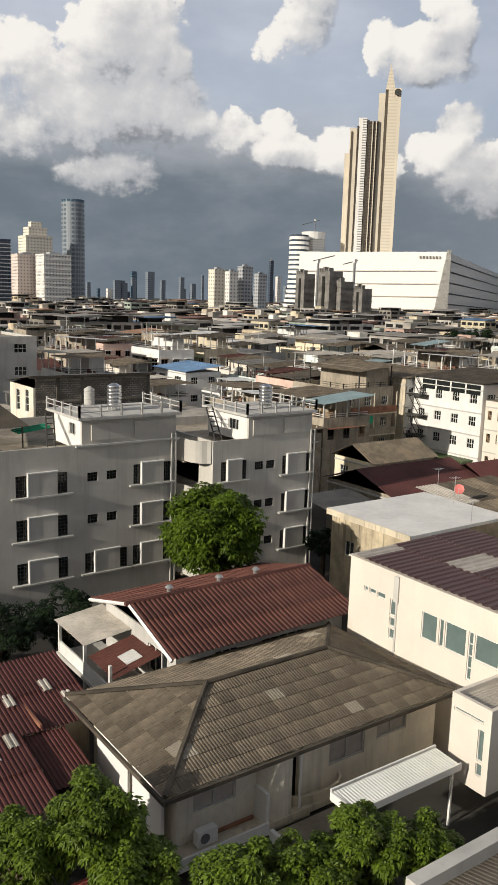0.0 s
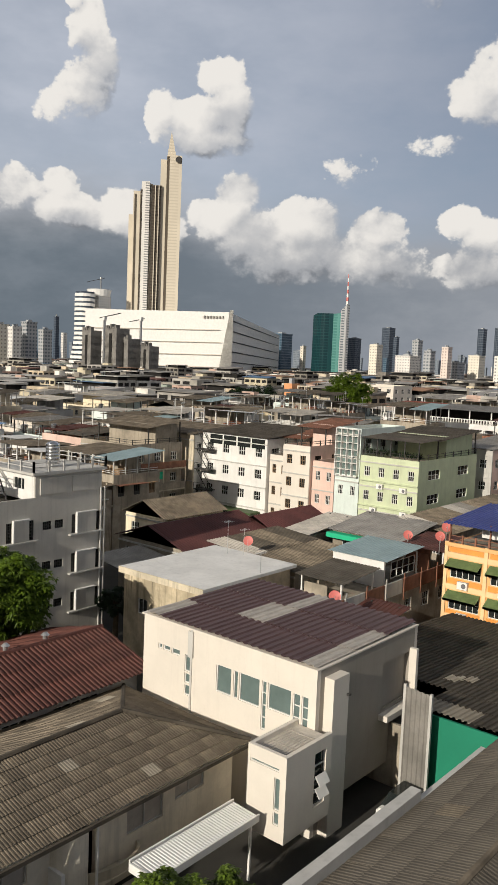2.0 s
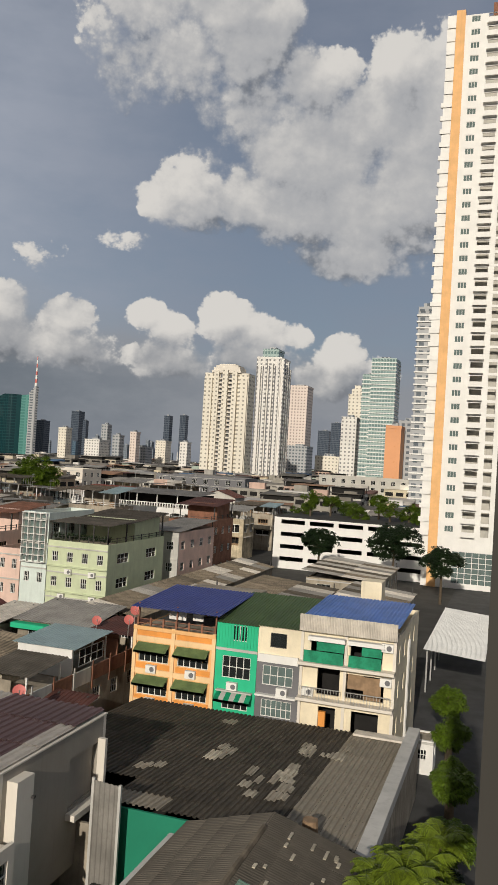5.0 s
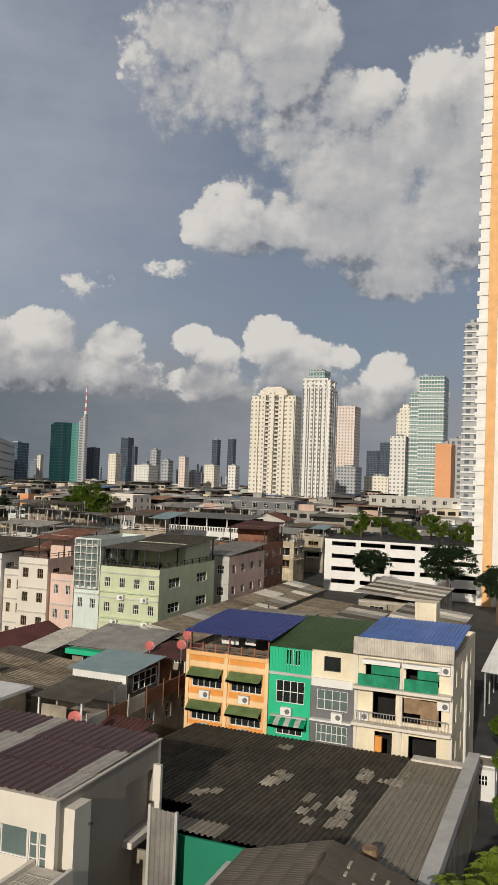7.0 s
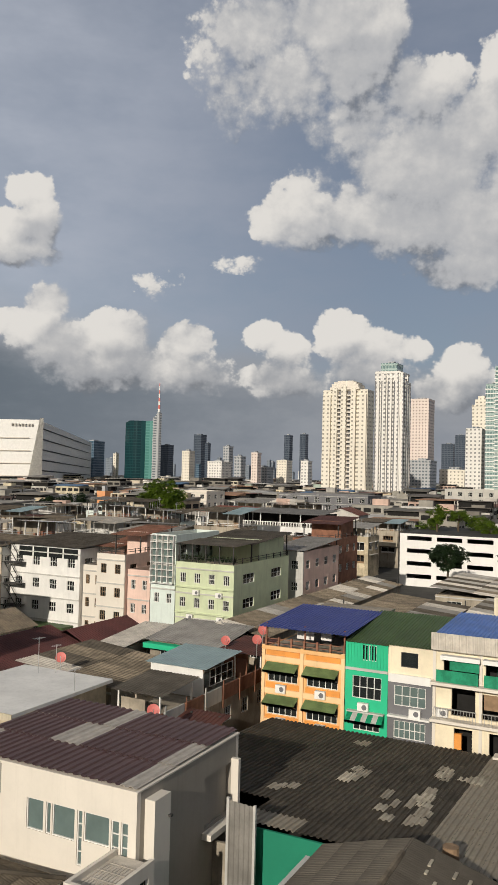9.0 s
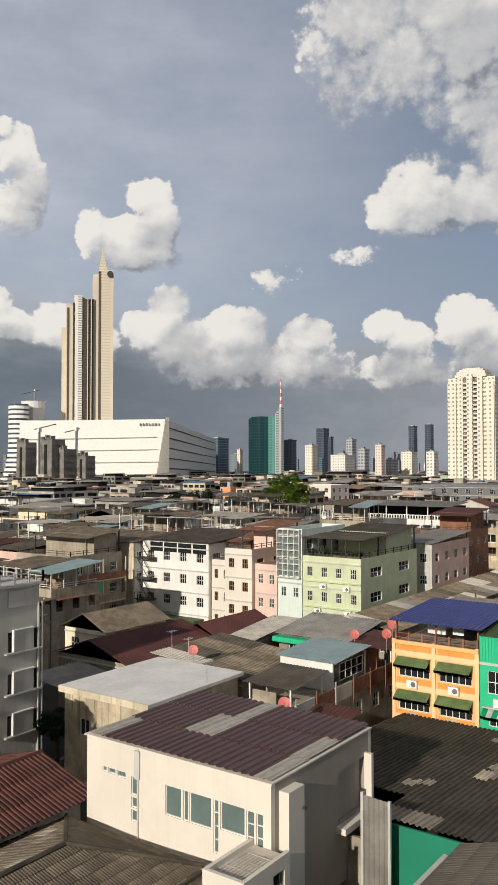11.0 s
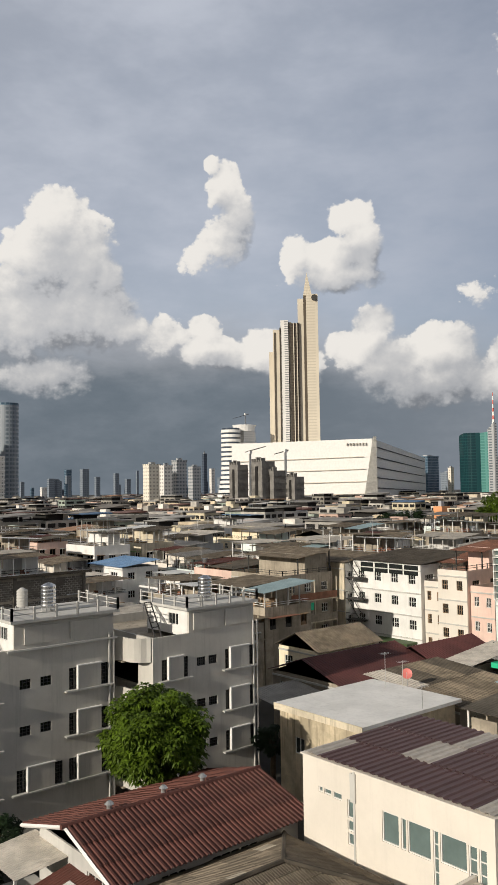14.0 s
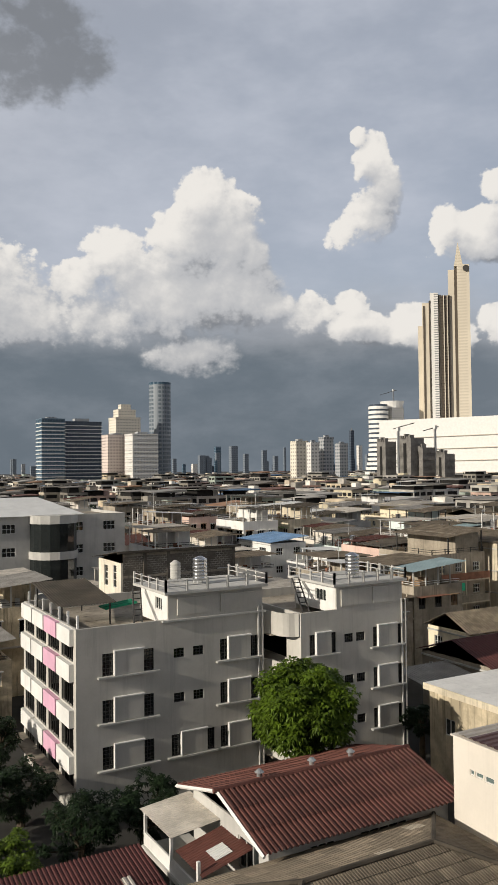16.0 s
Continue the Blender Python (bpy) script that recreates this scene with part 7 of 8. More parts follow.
cream_condominium()
tower(36.4, 38.75, 7.2, 620, "white", "white condominium tower with balconies", 0.8, bays=4)
tower(36.8, 38.3, 7.8, 622, "pale_teal", "glazed head of the white condominium", 0.8)
tower(38.85, 40.5, 5.4, 900, "pink", "pale pinkish tower with a dark seam")
tower(42.6, 43.9, 3.4, 700, "white", "white apartment tower on the skyline")
tower(43.0, 44.3, 5.0, 760, "cream", "cream stepped apartment tower", crown="steps")
tower(43.9, 45.2, 6.4, 700, "pale_teal", "pale green glass tower with floor lines", bands=24)
tower(44.5, 46.5, 7.5, 690, "pale_teal", "glass tower with white floor lines", 0.8, bands=34)
tower(45.7, 47.0, 2.9, 480, "orange", "orange rendered slab block", 0.6)
tower(46.6, 48.0, 3.3, 500, "grey", "grey and orange slab block", 0.6)
tower(47.5, 48.6, 11.0, 330, "grey", "grey balconied tower behind the condominium", 0.8, bands=30)
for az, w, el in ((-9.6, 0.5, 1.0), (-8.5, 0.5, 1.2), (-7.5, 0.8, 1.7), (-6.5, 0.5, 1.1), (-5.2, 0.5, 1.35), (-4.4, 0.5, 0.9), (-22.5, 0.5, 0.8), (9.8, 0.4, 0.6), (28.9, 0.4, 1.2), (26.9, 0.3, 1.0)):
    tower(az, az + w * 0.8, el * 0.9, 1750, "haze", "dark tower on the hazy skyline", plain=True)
tower(17.1, 18.1, -1.6, 300, "orange", "bright orange rendered wall among the roofs", 0.8)


def open_frame():
    """Raw concrete storeys with no walls yet."""
    p, q = gaze(18.1, -1.5, 290), gaze(19.7, -1.5, 290)
    m, w = (p + q) / 2, (q - p).length * 0.8
    h = thing("open_concrete_frame", (m.x, m.y, 0), "open concrete building frame with bare floors", "building")
    for i in range(6):
        z = m.z - 0.35 - i * 2.9
        part("floor_slab", slab(m.x - w / 2, m.x + w / 2, m.y - w / 2, m.y + w / 2, z, z + 0.35), M["dirty_cream"], h)
    for i in range(4):
        for j in range(3):
            x, y = m.x - w / 2 + (w - 0.5) * i / 3, m.y - w / 2 + (w - 0.5) * j / 2
            part("column", boxes((x, x + 0.5, y, y + 0.5, 0, m.z - 0.36)), M["dirty_cream"], h)


open_frame()
# far edge of the city; haze is put into some wall colours
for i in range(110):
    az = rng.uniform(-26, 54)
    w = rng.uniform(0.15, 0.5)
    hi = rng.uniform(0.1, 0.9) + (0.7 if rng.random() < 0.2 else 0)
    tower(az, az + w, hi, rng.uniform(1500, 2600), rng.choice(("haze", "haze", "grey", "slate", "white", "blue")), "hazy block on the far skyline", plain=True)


# ---- the packed low city ----
def free(x0, x1, y0, y1):
    return not any(x0 < b and x1 > a and y0 < d and y1 > c for a, b, c, d in TAKEN)


def sees(x, y):
    az = 90 - GRID - math.degrees(math.atan2(y, x))
    return -27 < az < 55


def town_house(t, rng, x0, x1, y0, y1, z1, label, wall, roof, kind):
    """A packed town house: deep window rows, balcony, awnings, and a cluttered roofed terrace."""
    h = thing("town_house", ((x0 + x1) / 2, (y0 + y1) / 2, 0), label, "house", "town houses")
    deck, step = z1 - 0.8, 2.9
    nw, ns = rng.choice((2, 3)), rng.choice((2, 3))
    hw, hs = [], []
    for f in range(2):
        zt = deck - 0.55 - f * step
        tall = rng.choice((1.2, 1.4, 1.9))
        wide = rng.choice((0.24, 0.33, 0.41))
        for i in range(nw):
            b = (y1 - y0) / nw
            c = y0 + b * (i + 0.5)
            hw.append((c - b * wide, c + b * wide, zt - tall, zt))
        for i in range(ns if f == 0 else 0):
            b = (x1 - x0) / ns
            c = x0 + b * (i + 0.5)
            hs.append((c - b * wide * 0.85, c + b * wide * 0.85, zt - tall, zt))
    part("wall", wall_mesh("-x", x0, y0, y1, 0, z1, hw, 0.3), wall, h)
    part("wall", wall_mesh("-y", y0, x0 + 0.3, x1, 0, z1, hs, 0.3), wall, h)
    part("rear_wall", boxes((x1 - 0.3, x1, y0 + 0.3, y1, 0, z1), (x0 + 0.3, x1 - 0.3, y1 - 0.3, y1, 0, z1)), wall, h)
    part("roof_slab", slab(x0 + 0.3, x1 - 0.3, y0 + 0.3, y1 - 0.3, deck - 0.2, deck), M["dirty"], h)
    # near-black filler added inside as the shade seen through the windows
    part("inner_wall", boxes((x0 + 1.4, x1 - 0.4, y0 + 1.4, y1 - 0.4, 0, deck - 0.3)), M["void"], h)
    for side, pos, row in (("-x", x0, hw), ("-y", y0, hs)):
        for w in row:
            bm = bmesh.new()
            n = rng.choice((2, 3, 4))
            for i in range(n + 1):
                u = w[0] + (w[1] - w[0] - 0.07) * i / n
                box(bm, *on(side, pos, u, u + 0.07, w[2], w[3], -0.22, -0.12))
            box(bm, *on(side, pos, w[0], w[1], w[2], w[2] + 0.45 * rng.random() + 0.07, -0.2, -0.14))
            box(bm, *on(side, pos, w[0] - 0.1, w[1] + 0.1, w[3], w[3] + 0.1, 0.0, 0.35))
            part("window", bm, M[rng.choice(("frame_white", "wood", "iron", "frame_white"))], h)
    if t % 2:
        z = deck - step
        bm = boxes(on("-x", x0, y0, y1, z - 0.15, z, 0, 1.1), on("-x", x0, y0, y1, z, z + 0.85, 1.0, 1.1))
        for i in range(3):
            u = y0 + (y1 - y0 - 0.14) * i / 2
            box(bm, *on("-x", x0, u, u + 0.14, z + 0.85, deck, 0.96, 1.1))
        part("balcony", bm, M[rng.choice(("dirty", "rust", "render_pale", "dirty_cream"))], h)
    for side, pos, a, b in (("-x", x0, y0, y1), ("-y", y0, x0, x1)):
        if rng.random() < 0.6:
            z, out = deck - 0.45 - step * rng.choice((0, 1)), rng.uniform(0.7, 1.3)
            bm = boxes(on(side, pos, a + 0.3, b - rng.uniform(0.3, 3.0), z, z + 0.05, 0, out))
            part("awning", bm, M[rng.choice(("tile", "grey_sheet", "pale_sheet", "canvas", "rust", "green", "sky_sheet"))], h)
    if kind == "gable":
        c, zr = (y0 + y1) / 2, z1 + rng.uniform(1.2, 2.0)
        for ya in (y0 - 0.5, y1 + 0.5):
            part("roof", ribbed((x0 - 0.5, ya, z1), (0, c - ya, zr - z1), (x1 - x0 + 0.9, 0, 0), 0.4, 0.06), roof, h)
        bm = bmesh.new()
        bm.faces.new([bm.verts.new(p) for p in ((x0 + 0.1, y0 + 0.1, z1), (x0 + 0.1, y1 - 0.1, z1), (x0 + 0.1, c, zr - 0.08))])
        bmesh.ops.solidify(bm, geom=bm.faces[:], thickness=0.1)
        part("gable", bm, wall, h)
        return h
    # terrace under a light roof on posts
    cut = {"full": 0.0, "half": (x1 - x0) * 0.38, "low": 0.0}[kind]
    lift = {"full": 1.9, "half": 1.7, "low": 0.35}[kind]
    xa, tilt = x0 + cut, rng.uniform(-0.5, 0.9)
    half = y0 + (y1 - y0) * rng.uniform(0.35, 0.65)
    second = M[rng.choice(("tile", "pale_sheet", "grey_sheet", "dark_sheet", "white_sheet", "red_sheet"))]
    part("roof", ribbed((xa - 0.7, y0 - 0.6, z1 + lift), (x1 - xa + 1.0, 0, tilt), (0, half - y0 + 0.6, 0), 0.4, 0.06), roof, h)
    part("roof", ribbed((xa - 0.3, half + 0.05, z1 + lift + 0.25), (x1 - xa + 0.6, 0, tilt * 0.6), (0, y1 - half + 0.4, 0), 0.4, 0.06), second, h)
    bm = bmesh.new()
    for i in range(5):
        y = y0 + 0.1 + (y1 - y0 - 0.34) * i / 4
        box(bm, xa + 0.05, xa + 0.19, y, y + 0.14, deck, z1 + lift + (0.0 if y < half else 0.25))
    for i in range(1, 4):
        x = xa + (x1 - xa) * i / 4
        box(bm, x, x + 0.14, y0 + 0.05, y0 + 0.19, deck, z1 + lift + tilt * i / 4 - 0.02)
    part("post_frame", bm, M[rng.choice(("iron", "white", "rust", "render_pale"))], h)
    part("rear_room", boxes((x0 + (x1 - x0) * 0.62, x1 - 0.5, y0 + (y1 - y0) * 0.3, y1 - 0.6, deck, z1 + lift - 0.1)), wall, h)
    bm = bmesh.new()
    for p, q in (((x0 + 0.15, y0 + 0.15), (x0 + 0.15, y1 - 0.2)), ((x0 + 0.15, y0 + 0.15), (x1 - 0.3, y0 + 0.15))):
        for z in (z1 + 0.25, z1 + 0.5):
            rod(bm, (*p, z), (*q, z), 0.035, 4)
    part("railing", bm, M[rng.choice(("iron", "metal", "white"))], h)
    bm = bmesh.new()
    for _ in range(9):
        x, y, s = rng.uniform(x0 + 0.6, x1 - 2.5), rng.uniform(y0 + 0.6, y1 - 1.2), rng.uniform(0.3, 0.9)
        box(bm, x, x + s, y, y + s * rng.uniform(0.6, 1.6), deck, deck + rng.uniform(0.5, 1.5))
    part("clutter", bm, M[rng.choice(("dirty", "wood", "canvas", "rust", "render_pale"))], h, "stacked boxes and pots")
    if t % 3:
        x, y = x0 + 1.3, y1 - 1.5
        part("roof_tank", rod(bmesh.new(), (x, y, deck), (x, y, z1 + 1.3), 0.55, 12), M["steel"], h)
    if t % 2 == 0:
        x, y, z = xa + 1.0, y0 + 2.0, z1 + lift
        part("aerial", rods(0.03, ((x, y, z), (x, y, z + 2.6)), ((x - 0.6, y, z + 2.4), (x + 0.6, y, z + 2.4)), ((x, y - 0.5, z + 2.1), (x, y + 0.5, z + 2.1))), M["metal"], h)
    return h


def quarter():
    rng = random.Random(21)
    walls = ["white", "dirty", "render_pale", "dirty_cream", "dirty", "cream", "render_grey", "pink", "grimy_cream", "white", "yellow", "dirty", "white", "dirty_cream", "aqua", "dirty"]
    roofs = ["dark_sheet", "tile", "pale_sheet", "dark_sheet", "white_sheet", "tile", "red_sheet", "worn_sheet", "grey_sheet", "tile", "dark_sheet", "teal_sheet", "worn_sheet", "grey_sheet", "tile", "dark_sheet"]
    kinds = ["full", "low", "full", "half", "full", "half", "gable", "low", "full", "full", "gable", "full", "half", "low", "full", "full"]
    words = {"full": "house with a cluttered roofed terrace", "low": "house under low tilted sheeting", "half": "house with a half-roofed terrace", "gable": "house under a low gable roof"}
    tone = {"white": "whitewashed", "dirty": "grimy concrete", "render_pale": "pale grey", "dirty_cream": "stained beige", "cream": "cream", "render_grey": "grey", "pink": "pale pink", "yellow": "pale yellow", "grimy_cream": "soot-streaked cream", "aqua": "pale aqua"}
    first = {}
    spots = []
    y = 6.0
    while y < 235:
        x = -60 + rng.uniform(0, 6)
        while x < 245:
            w, d = 8.0, 11.0
            dist = math.hypot(x + w / 2, y + d / 2)
            if 66 < dist < 235 and sees(x + w / 2, y + d / 2) and rng.random() > 0.08:
                spots.append((x, y, w, d))
            x += w + (rng.choice((0.1, 0.1, 0.3, 2.5)))
        y += 11.0 + rng.choice((0.8, 2.0, 3.5))
    for x, y, w, d in spots:
        if not free(x, x + w, y, y + d):
            continue
        t = rng.randrange(16) if math.hypot(x, y) > 105 else rng.choice((1, 4, 8, 11, 15))
        z = rng.choice((6.4, 7.4, 8.4, 9.4, 10.4, 11.4, 12.6))
        if math.hypot(x, y) < 110:
            z = min(z, 9.0)
        if t not in first:
            first[t] = town_house(t, random.Random(100 + t), x, x + w, y, y + d, 9.4, f"{tone[walls[t]]} {words[kinds[t]]}", M[walls[t]], M[roofs[t]], kinds[t])
        else:
            copy_thing(first[t], pose(x + w / 2, y + d / 2, 0) @ Matrix.Diagonal((rng.uniform(0.92, 1.03), rng.uniform(0.92, 1.05), z / 9.4, 1)))


quarter()


def palette(name, colours, rough=0.85):
    """One weathered material that gives each separate house its own colour."""
    m = mat(name, (0.5, 0.5, 0.5), rough, 0.3, 0.25, 2.0, 0.0)
    k = Net(m.node_tree)
    bsdf = k.tree.nodes["Principled BSDF"]
    stains = bsdf.inputs["Base Color"].links[0].from_socket
    ramp = k.node("ShaderNodeValToRGB")
    ramp.color_ramp.interpolation = "CONSTANT"
    while len(ramp.color_ramp.elements) < len(colours):
        ramp.color_ramp.elements.new(0.5)
    for i, (e, c) in enumerate(zip(ramp.color_ramp.elements, colours)):
        e.position = i / len(colours)
        e.color = (*c, 1)
    k.put(ramp.inputs[0], k.node("ShaderNodeNewGeometry").outputs["Random Per Island"])
    k.put(bsdf.inputs["Base Color"], k.mix(1.0, k.mix(1.0, ramp.outputs[0], stains, "MULTIPLY"), (1.9, 1.9, 1.9), "MULTIPLY"))
    return m


WALLS = palette("city_walls", [(0.80, 0.77, 0.70), (0.30, 0.28, 0.24), (0.55, 0.48, 0.38), (0.42, 0.40, 0.37), (0.72, 0.70, 0.66), (0.24, 0.22, 0.19), (0.60, 0.50, 0.36), (0.48, 0.46, 0.42), (0.56, 0.40, 0.33), (0.34, 0.32, 0.28), (0.62, 0.55, 0.40), (0.36, 0.42, 0.36)])
ROOFS = palette("city_roofs", [(0.24, 0.22, 0.19), (0.52, 0.50, 0.46), (0.30, 0.29, 0.27), (0.12, 0.11, 0.10), (0.45, 0.43, 0.40), (0.20, 0.18, 0.155), (0.14, 0.125, 0.11), (0.58, 0.56, 0.53), (0.19, 0.10, 0.08), (0.24, 0.22, 0.20), (0.15, 0.14, 0.12), (0.30, 0.28, 0.25), (0.10, 0.18, 0.30), (0.16, 0.15, 0.13), (0.35, 0.20, 0.12)])


def far_city():
    rng = random.Random(8)
    wv, wf, rv, rf, dv, df = [], [], [], [], [], []

    def add(verts, faces, x0, x1, y0, y1, z0, z1, tip=0.0):
        n = len(verts)
        verts.extend([(x0, y0, z0), (x1, y0, z0), (x1, y1, z0), (x0, y1, z0), (x0, y0, z1), (x1, y0, z1 + tip), (x1, y1, z1 + tip), (x0, y1, z1)])
        faces.extend([tuple(n + i for i in q) for q in ((3, 2, 1, 0), (4, 5, 6, 7), (0, 1, 5, 4), (1, 2, 6, 5), (2, 3, 7, 6), (3, 0, 4, 7))])

    y = 20.0
    while y < 1500:
        near = y
        x = -520
        while x < 1500:
            dist = math.hypot(x, y)
            big = 1.0 if dist < 600 else 1.5
            w, d = rng.uniform(7, 16) * big, rng.uniform(9, 16) * big
            gap = rng.choice((0.3, 0.5, 2.0, 5.0)) * big
            if 232 < dist < 1500 and sees(x, y) and rng.random() > 0.12 and free(x, x + w, y, y + d):
                z = rng.choice((5, 6.5, 7.5, 8.5, 9.5, 10.5, 11.5, 13.0)) + (rng.uniform(2, 7) if rng.random() < 0.06 else 0)
                z = min(z, 15 if dist < 500 else 17)
                add(wv, wf, x, x + w, y, y + d, 0, z)
                if rng.random() < 0.72:
                    o = rng.uniform(0.3, 1.2)
                    lift = rng.choice((0.1, 0.1, 1.6, 2.2))
                    add(rv, rf, x - o, x + w * rng.uniform(0.6, 1.05), y - o, y + d + o, z + lift, z + lift + 0.15, rng.uniform(-0.4, 1.4))
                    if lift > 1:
                        # near-black box paints the shade under the lifted roof
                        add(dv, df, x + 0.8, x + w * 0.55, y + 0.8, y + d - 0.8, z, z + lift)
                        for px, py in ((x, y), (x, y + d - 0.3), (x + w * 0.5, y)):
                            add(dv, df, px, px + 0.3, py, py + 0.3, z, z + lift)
                if rng.random() < 0.55:
                    add(wv, wf, x + w * 0.55, x + w * 0.8, y + d * 0.2, y + d * 0.6, z, z + rng.uniform(1.2, 3.0))
                for f in range(2 if dist < 700 else 1):
                    zt = z - 1.0 - f * 3.0
                    if zt < 2:
                        continue
                    n = rng.choice((2, 3, 4))
                    for i in range(n):
                        c = y + d * (i + 0.5) / n
                        add(dv, df, x - 0.06, x + 0.1, c - d / n * 0.36, c + d / n * 0.36, zt - 1.5, zt)
                    n = rng.choice((2, 3))
                    for i in range(n):
                        c = x + w * (i + 0.5) / n
                        add(dv, df, c - w / n * 0.36, c + w / n * 0.36, y - 0.06, y + 0.1, zt - 1.5, zt)
            x += w + gap
        y += 14.5 * (1.0 if y < 500 else 1.4) + rng.uniform(0, 3)
    for name, v, f, m, label in (("far_houses", wv, wf, WALLS, "packed low houses spreading to the skyline"), ("far_roofs", rv, rf, ROOFS, "tilted tin and fibre roofs of the far houses"), ("far_windows", dv, df, M["void"], "dark windows, posts and painted under-roof shade of the far houses")):
        data = bpy.data.meshes.new(name)
        data.from_pydata(v, [], f)
        data.materials.append(m)
        tagged(new(name, data), label, "houses", kind="stuff")


far_city()


# ---- trees ----
def leafy(bm, rng, centre, radius, count, size, flat=0.8):
    """Whorls of long drooping leaves scattered over the outer shell of a clump."""
    for _ in range(max(1, count // 6)):
        v = Vector((rng.gauss(0, 1), rng.gauss(0, 1), rng.gauss(0.25, 1))).normalized()
        p = Vector(centre) + Vector((v.x * radius, v.y * radius, v.z * radius * flat)) * (rng.random() ** 0.3)
        spin = rng.uniform(0, 6.28)
        for i in range(6):
            a = spin + i * 1.047 + rng.uniform(-0.3, 0.3)
            out = (Vector((math.cos(a), math.sin(a), rng.uniform(-0.7, 0.35))) + v * 0.7).normalized()
            side = out.cross(Vector((0, 0, 1)))
            if side.length < 0.1:
                continue
            l = size * rng.uniform(0.9, 1.7)
            side = side.normalized() * (l * 0.20)
            belly = p + out * (l * 0.5) + Vector((0, 0, 0.08 * l))
            tip = p + out * l - Vector((0, 0, 0.28 * l))
            a1, b1, c1, d1 = (bm.verts.new(q) for q in (p, belly - side, tip, belly + side))
            bm.faces.new((a1, b1, c1, d1))


def tree(x, y, z0, height, radius, leaf, count=5000, size=0.22, clumps=26, seed=1, label="round dense green tree", flat=0.85, shape=1.0, category="tree"):
    rng = random.Random(seed)
    h = thing("tree", (x, y, z0), label, category)
    mid = Vector((x, y, z0 + height - radius * flat))
    bm = bmesh.new()
    rod(bm, (x, y, z0), (x + 0.1, y, mid.z - radius * 0.4), 0.28, 9, 0.18)
    tips = []
    for i in range(clumps):
        v = Vector((rng.gauss(0, 1), rng.gauss(0, 1), rng.gauss(0.15, 1))).normalized()
        r = radius * rng.uniform(0.55, 0.88)
        tips.append(mid + Vector((v.x * r, v.y * r, v.z * r * flat * shape)))
    for t in tips[:12]:
        rod(bm, (x + 0.1, y, mid.z - radius * 0.4), t, 0.1, 5, 0.02)
    part("trunk", bm, M["bark"], h)
    bm = bmesh.new()
    for t in tips:
        leafy(bm, rng, t, radius * rng.uniform(0.16, 0.28), count // clumps, size)
    leafy(bm, rng, mid, radius * 0.62, count // 12, size)
    part("crown", bm, leaf, h)
    return h


tree(29.5, 45.3, 0, 10.2, 3.75, M["leaf"], 30000, 0.30, 80, 3, "round dense dark green tree beside the grey flats")
tree(8.2, 25.0, 0, 5.0, 1.9, M["leaf_light"], 9000, 0.2, 30, 4, "bright green mango tree in the garden", category="tree")
tree(10.9, 24.2, 0, 6.0, 2.0, M["leaf_light"], 10000, 0.2, 34, 5, "bright green mango tree in the garden")
tree(11.6, 22.3, 0, 4.6, 1.6, M["leaf_light"], 8000, 0.2, 28, 6, "bright green mango tree in the garden")
tree(14.4, 20.0, 0, 4.7, 2.0, M["leaf_light"], 10000, 0.19, 34, 7, "bright green leafy tree below the balcony")
tree(16.6, 19.2, 0, 4.5, 1.8, M["leaf_light"], 9000, 0.19, 30, 8, "bright green leafy tree below the balcony")
tree(19.4, 18.8, 0, 4.7, 1.8, M["leaf_light"], 9000, 0.19, 30, 9, "bright green leafy tree below the balcony")
tree(12.2, 18.9, 0, 4.0, 1.7, M["leaf_light"], 8000, 0.19, 28, 10, "bright green leafy tree below the balcony")
tree(21.6, 18.4, 0, 4.2, 1.6, M["leaf_light"], 7000, 0.19, 26, 12, "bright green leafy tree below the carport")
# shade at the foot of the flats is put into the leaf colour
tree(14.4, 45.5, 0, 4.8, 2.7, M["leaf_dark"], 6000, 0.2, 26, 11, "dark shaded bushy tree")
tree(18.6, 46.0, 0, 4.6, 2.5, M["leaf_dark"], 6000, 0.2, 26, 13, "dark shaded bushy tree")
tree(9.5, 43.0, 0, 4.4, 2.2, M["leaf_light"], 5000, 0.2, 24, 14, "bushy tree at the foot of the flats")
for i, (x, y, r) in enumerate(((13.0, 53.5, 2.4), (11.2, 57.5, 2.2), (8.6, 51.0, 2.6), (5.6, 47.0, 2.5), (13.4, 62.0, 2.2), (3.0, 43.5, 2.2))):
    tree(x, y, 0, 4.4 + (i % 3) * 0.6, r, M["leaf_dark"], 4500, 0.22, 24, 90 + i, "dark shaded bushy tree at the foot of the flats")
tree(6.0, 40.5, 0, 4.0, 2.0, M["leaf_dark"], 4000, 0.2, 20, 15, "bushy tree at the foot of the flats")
tree(202, 131, 0, 21.0, 7.8, M["leaf"], 14000, 0.6, 40, 16, "broad olive-green tree rising over the roofs")
tree(150, 20.5, 0, 13.0, 5.5, M["leaf_dark"], 8000, 0.4, 36, 17, "dark spreading tree before the car park", 0.6)
tree(146, 11.5, 0, 10.0, 4.0, M["leaf_dark"], 6000, 0.4, 30, 18, "dark spreading tree before the car park", 0.6)
tree(152, 35.0, 0, 11.0, 4.0, M["leaf_dark"], 6000, 0.4, 30, 19, "dark spreading tree before the car park", 0.6)
for i in range(9):
    tree(180 + (i * 7) % 12, 19 + i * 3.6, 11.2, 3.2 + (i * 5) % 4, 2.4 + (i % 3) * 0.5, M["leaf"], 2500, 0.35, 16, 30 + i, "roof garden shrub on the car park", 0.7, category="shrub")
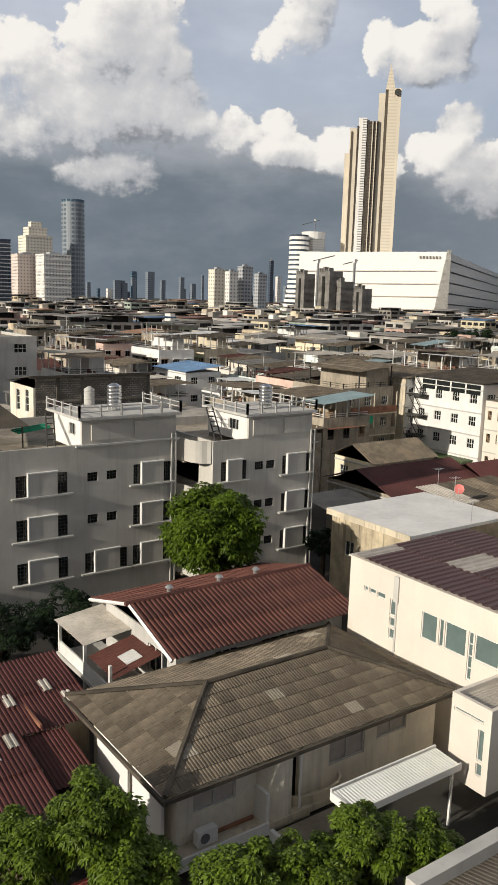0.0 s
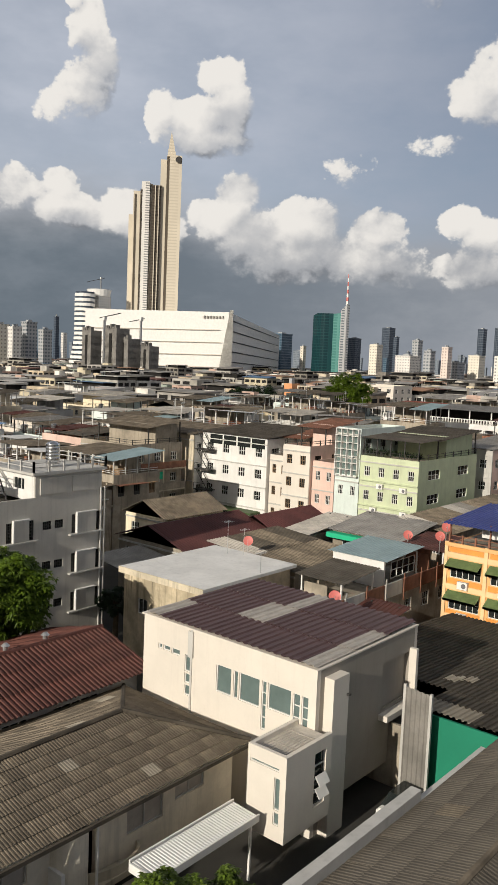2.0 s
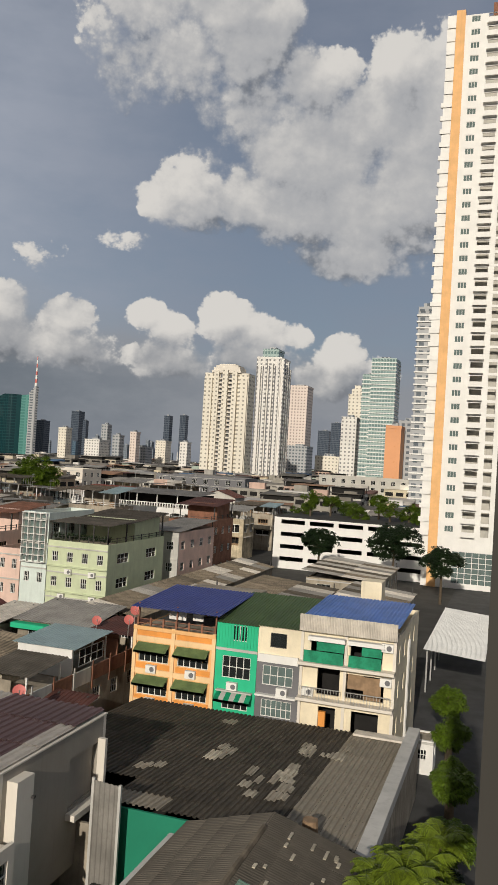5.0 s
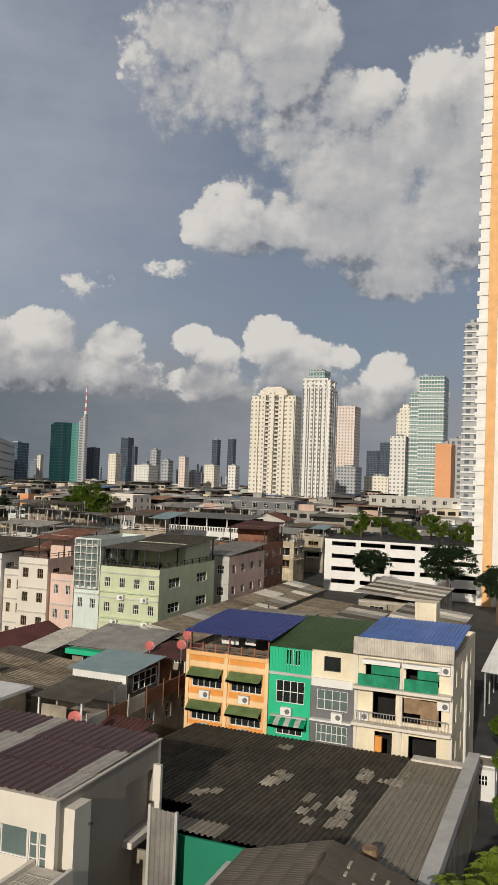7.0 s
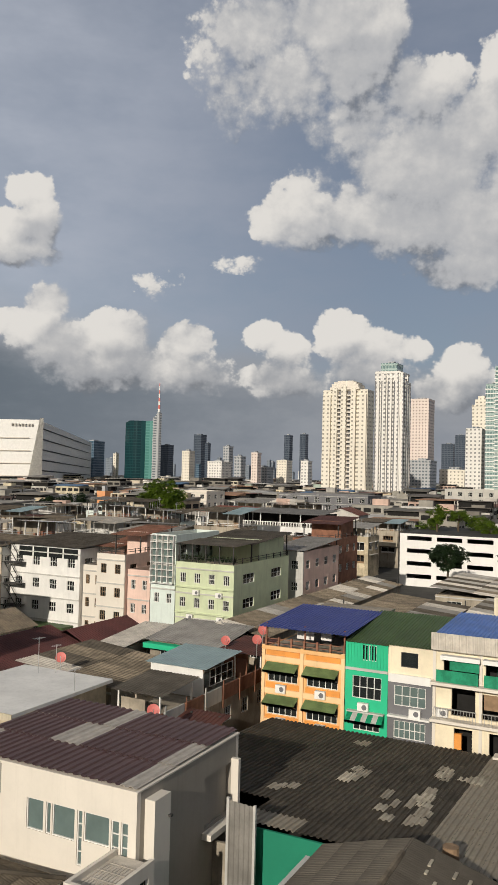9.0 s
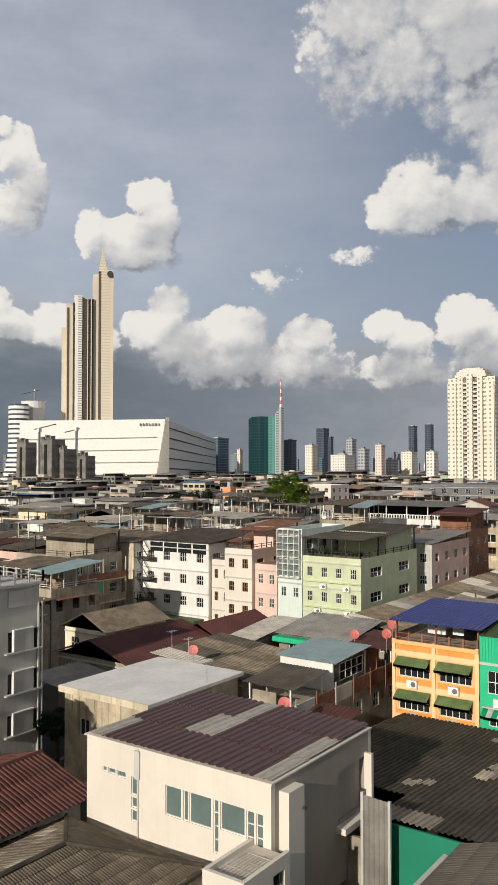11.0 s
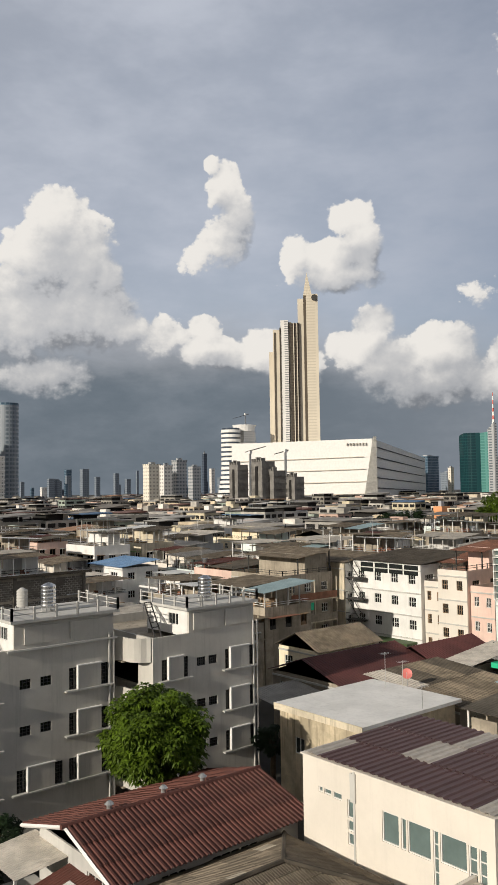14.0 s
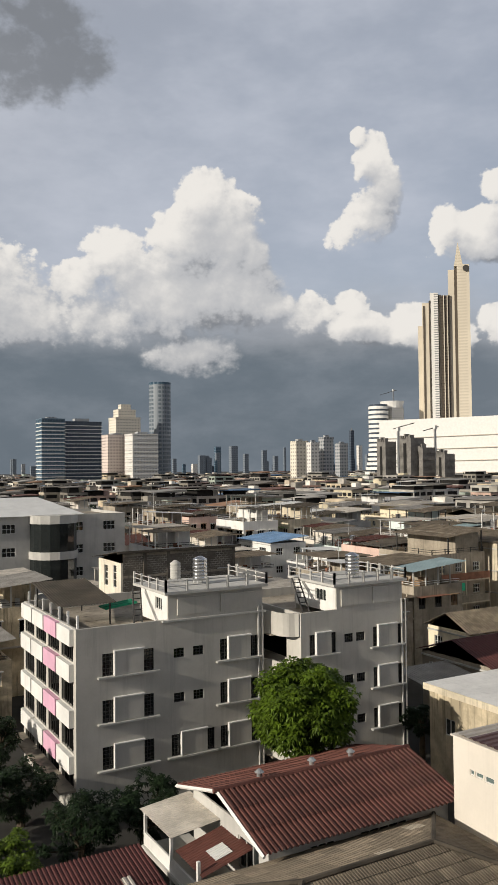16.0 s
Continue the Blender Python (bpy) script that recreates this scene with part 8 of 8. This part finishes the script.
for i in range(7):
    tree(40.5 + i * 5.2, 1.9 + 0.42 * i, 0, 3.4 + (i % 3) * 0.8 + 0.25 * i, 1.5, M["leaf"], 4500, 0.2, 22, 50 + i, "hedge tree growing along the lane")
tree(42.3, 48.4, 0, 4.6, 1.4, M["leaf_dark"], 3000, 0.18, 16, 61, "dark plant growing beside a stained wall", category="plant")
tree(40.6, 40.2, 0, 5.2, 0.8, M["leaf_dark"], 1600, 0.12, 14, 62, "creeper climbing a stained wall", category="plant")
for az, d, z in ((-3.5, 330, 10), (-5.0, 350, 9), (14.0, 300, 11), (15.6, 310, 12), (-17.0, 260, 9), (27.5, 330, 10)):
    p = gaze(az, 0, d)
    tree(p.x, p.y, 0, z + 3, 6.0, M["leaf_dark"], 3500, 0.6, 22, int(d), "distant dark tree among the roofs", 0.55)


def palm(x, y, z, length, seed, count=15):
    """Feathery palm: arching ribs with rows of narrow leaflets."""
    rng = random.Random(seed)
    h = thing("palm_tree", (x, y, 0), "bright green feathery palm beside the lane", "palm")
    part("trunk", rod(bmesh.new(), (x, y, 0), (x, y, z), 0.14, 8, 0.1), M["bark"], h)
    for i in range(count):
        a, lift = 6.283 * i / count + rng.uniform(-0.2, 0.2), rng.uniform(0.2, 1.25)
        out = Vector((math.cos(a), math.sin(a), 0))
        bm = bmesh.new()
        prev = Vector((x, y, z))
        pts = [prev]
        for k in range(1, 11):
            f = k / 10
            pts.append(Vector((x, y, z)) + out * (length * f * math.cos(lift * 0.6)) + Vector((0, 0, length * (math.sin(lift) * f - 0.75 * f * f))))
        for p, q in zip(pts, pts[1:]):
            rod(bm, p, q, 0.02, 4)
        side = Vector((-out.y, out.x, 0))
        for k in range(1, 11):
            for sub in (0.0, 0.33, 0.66):
                p = pts[k - 1].lerp(pts[k], sub)
                l = length * 0.34 * math.sin(math.pi * min(0.95, 0.12 + (k + sub) / 11.5))
                for s in (-1, 1):
                    tip = p + side * (s * l) + out * (l * 0.45) - Vector((0, 0, l * rng.uniform(0.25, 0.5)))
                    w = out * 0.035
                    bm.faces.new([bm.verts.new(v) for v in (p - w, p + w, (p + tip) / 2 + w * 1.4 + Vector((0, 0, 0.03)), tip, (p + tip) / 2 - w * 1.4 + Vector((0, 0, 0.03)))])
        part("frond", bm, M["frond"], h)


for i, (x, y, z, l) in enumerate(((29.6, 4.4, 7.6, 1.6), (31.2, 3.2, 8.0, 1.7), (28.3, 2.9, 6.9, 1.6), (32.6, 4.4, 7.0, 1.5), (30.0, 1.6, 7.8, 1.7), (33.6, 2.6, 7.4, 1.6), (26.8, 3.8, 5.8, 1.4), (34.6, 3.9, 6.8, 1.5), (31.0, 4.6, 6.6, 1.5), (35.6, 2.2, 7.6, 1.6), (37.4, 2.8, 6.4, 1.5), (28.9, 4.0, 6.2, 1.4))):
    palm(x, y, z, l, i, 13)
# near-black shrubs added to paint the dark inside of the palms
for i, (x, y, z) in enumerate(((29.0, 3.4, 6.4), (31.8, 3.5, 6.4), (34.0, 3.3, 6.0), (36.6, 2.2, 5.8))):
    tree(x, y, 0, z, 1.5, M["leaf_dark"], 5000, 0.2, 20, 80 + i, "near-black shrub added for shade under the palms", category="shrub")


def parked_car(x, y, z, paint, label, turn=0):
    c = thing("parked_car", (x, y, z), label, "car", "parked cars")
    bm = boxes((x - 2.0, x + 2.0, y - 0.82, y + 0.82, z + 0.3, z + 0.85))
    bmesh.ops.bevel(bm, geom=bm.edges[:], offset=0.14, segments=2, affect="EDGES")
    part("body", bm, paint, c)
    bm = bmesh.new()
    lo = [bm.verts.new((x + a, y + b, z + 0.84)) for a, b in ((-1.5, -0.76), (1.1, -0.76), (1.1, 0.76), (-1.5, 0.76))]
    hi = [bm.verts.new((x + a, y + b, z + 1.4)) for a, b in ((-1.0, -0.6), (0.5, -0.6), (0.5, 0.6), (-1.0, 0.6))]
    bm.faces.new(hi)
    for i in range(4):
        bm.faces.new((lo[i], lo[(i + 1) % 4], hi[(i + 1) % 4], hi[i]))
    part("cabin", bm, M["dark_glass"], c)
    for a in (-1.25, 1.25):
        for b in (-0.78, 0.78):
            part("wheel", rod(bmesh.new(), (x + a, y + b - 0.1, z + 0.31), (x + a, y + b + 0.1, z + 0.31), 0.31, 12), M["iron"], c)


parked_car(11.2, 26.6, 0, M["dish"], "dark red car parked under garden trees")
parked_car(6.0, 26.0, 0, M["white_clean"], "white car parked in the garden")
parked_car(36.5, 18.6, 0, M["white_clean"], "white car parked below the house")
block("lane_stall", "small stall with pale and green boards", 63.5, 66.0, 4.9, 6.6, 2.6, M["white"], 1, 1, 1, "flat", parapet=0.1, win_h=0.8, category="stall")
h = thing("carport_shed", (104, 3, 0), "long open shed under a smooth pale roof", "shed")
part("roof", ribbed((86, 2.0, 4.2), (0, 6.2, 0.5), (28, 0, 0), 0.5, 0.05), M["white_sheet"], h)
for i in range(6):
    part("post", boxes((87 + i * 5.2, 87.15 + i * 5.2, 7.8, 7.95, 0, 4.6)), M["metal"], h)
f = block("grey_apartments", "five-storey grey and white apartment building", 340, 356, 42, 80, 19.2, M["render_grey"], 9, 3, 4, "flat", win_h=1.7, category="apartment block")
f = block("dark_glazed_house", "dark flat-roofed house with wide windows", 300, 316, 100, 138, 16.0, M["slate_paint"], 8, 3, 3, "flat", win_h=1.8, category="apartment block")
f = block("pale_apartments", "pale apartment building with open balconies", 262, 276, 150, 166, 16.5, M["cream"], 4, 3, 4, "flat", win_h=1.6, category="apartment block")

# ---- wall beside the lookout ----
solo("window_jamb", boxes((0.9, 1.3, -2.4, 0.039, 20.0, 28.0)), M["jamb"], (1.1, -1.2, 20.0), "dark grey window jamb close to the viewer", "window jamb", kind="structure")
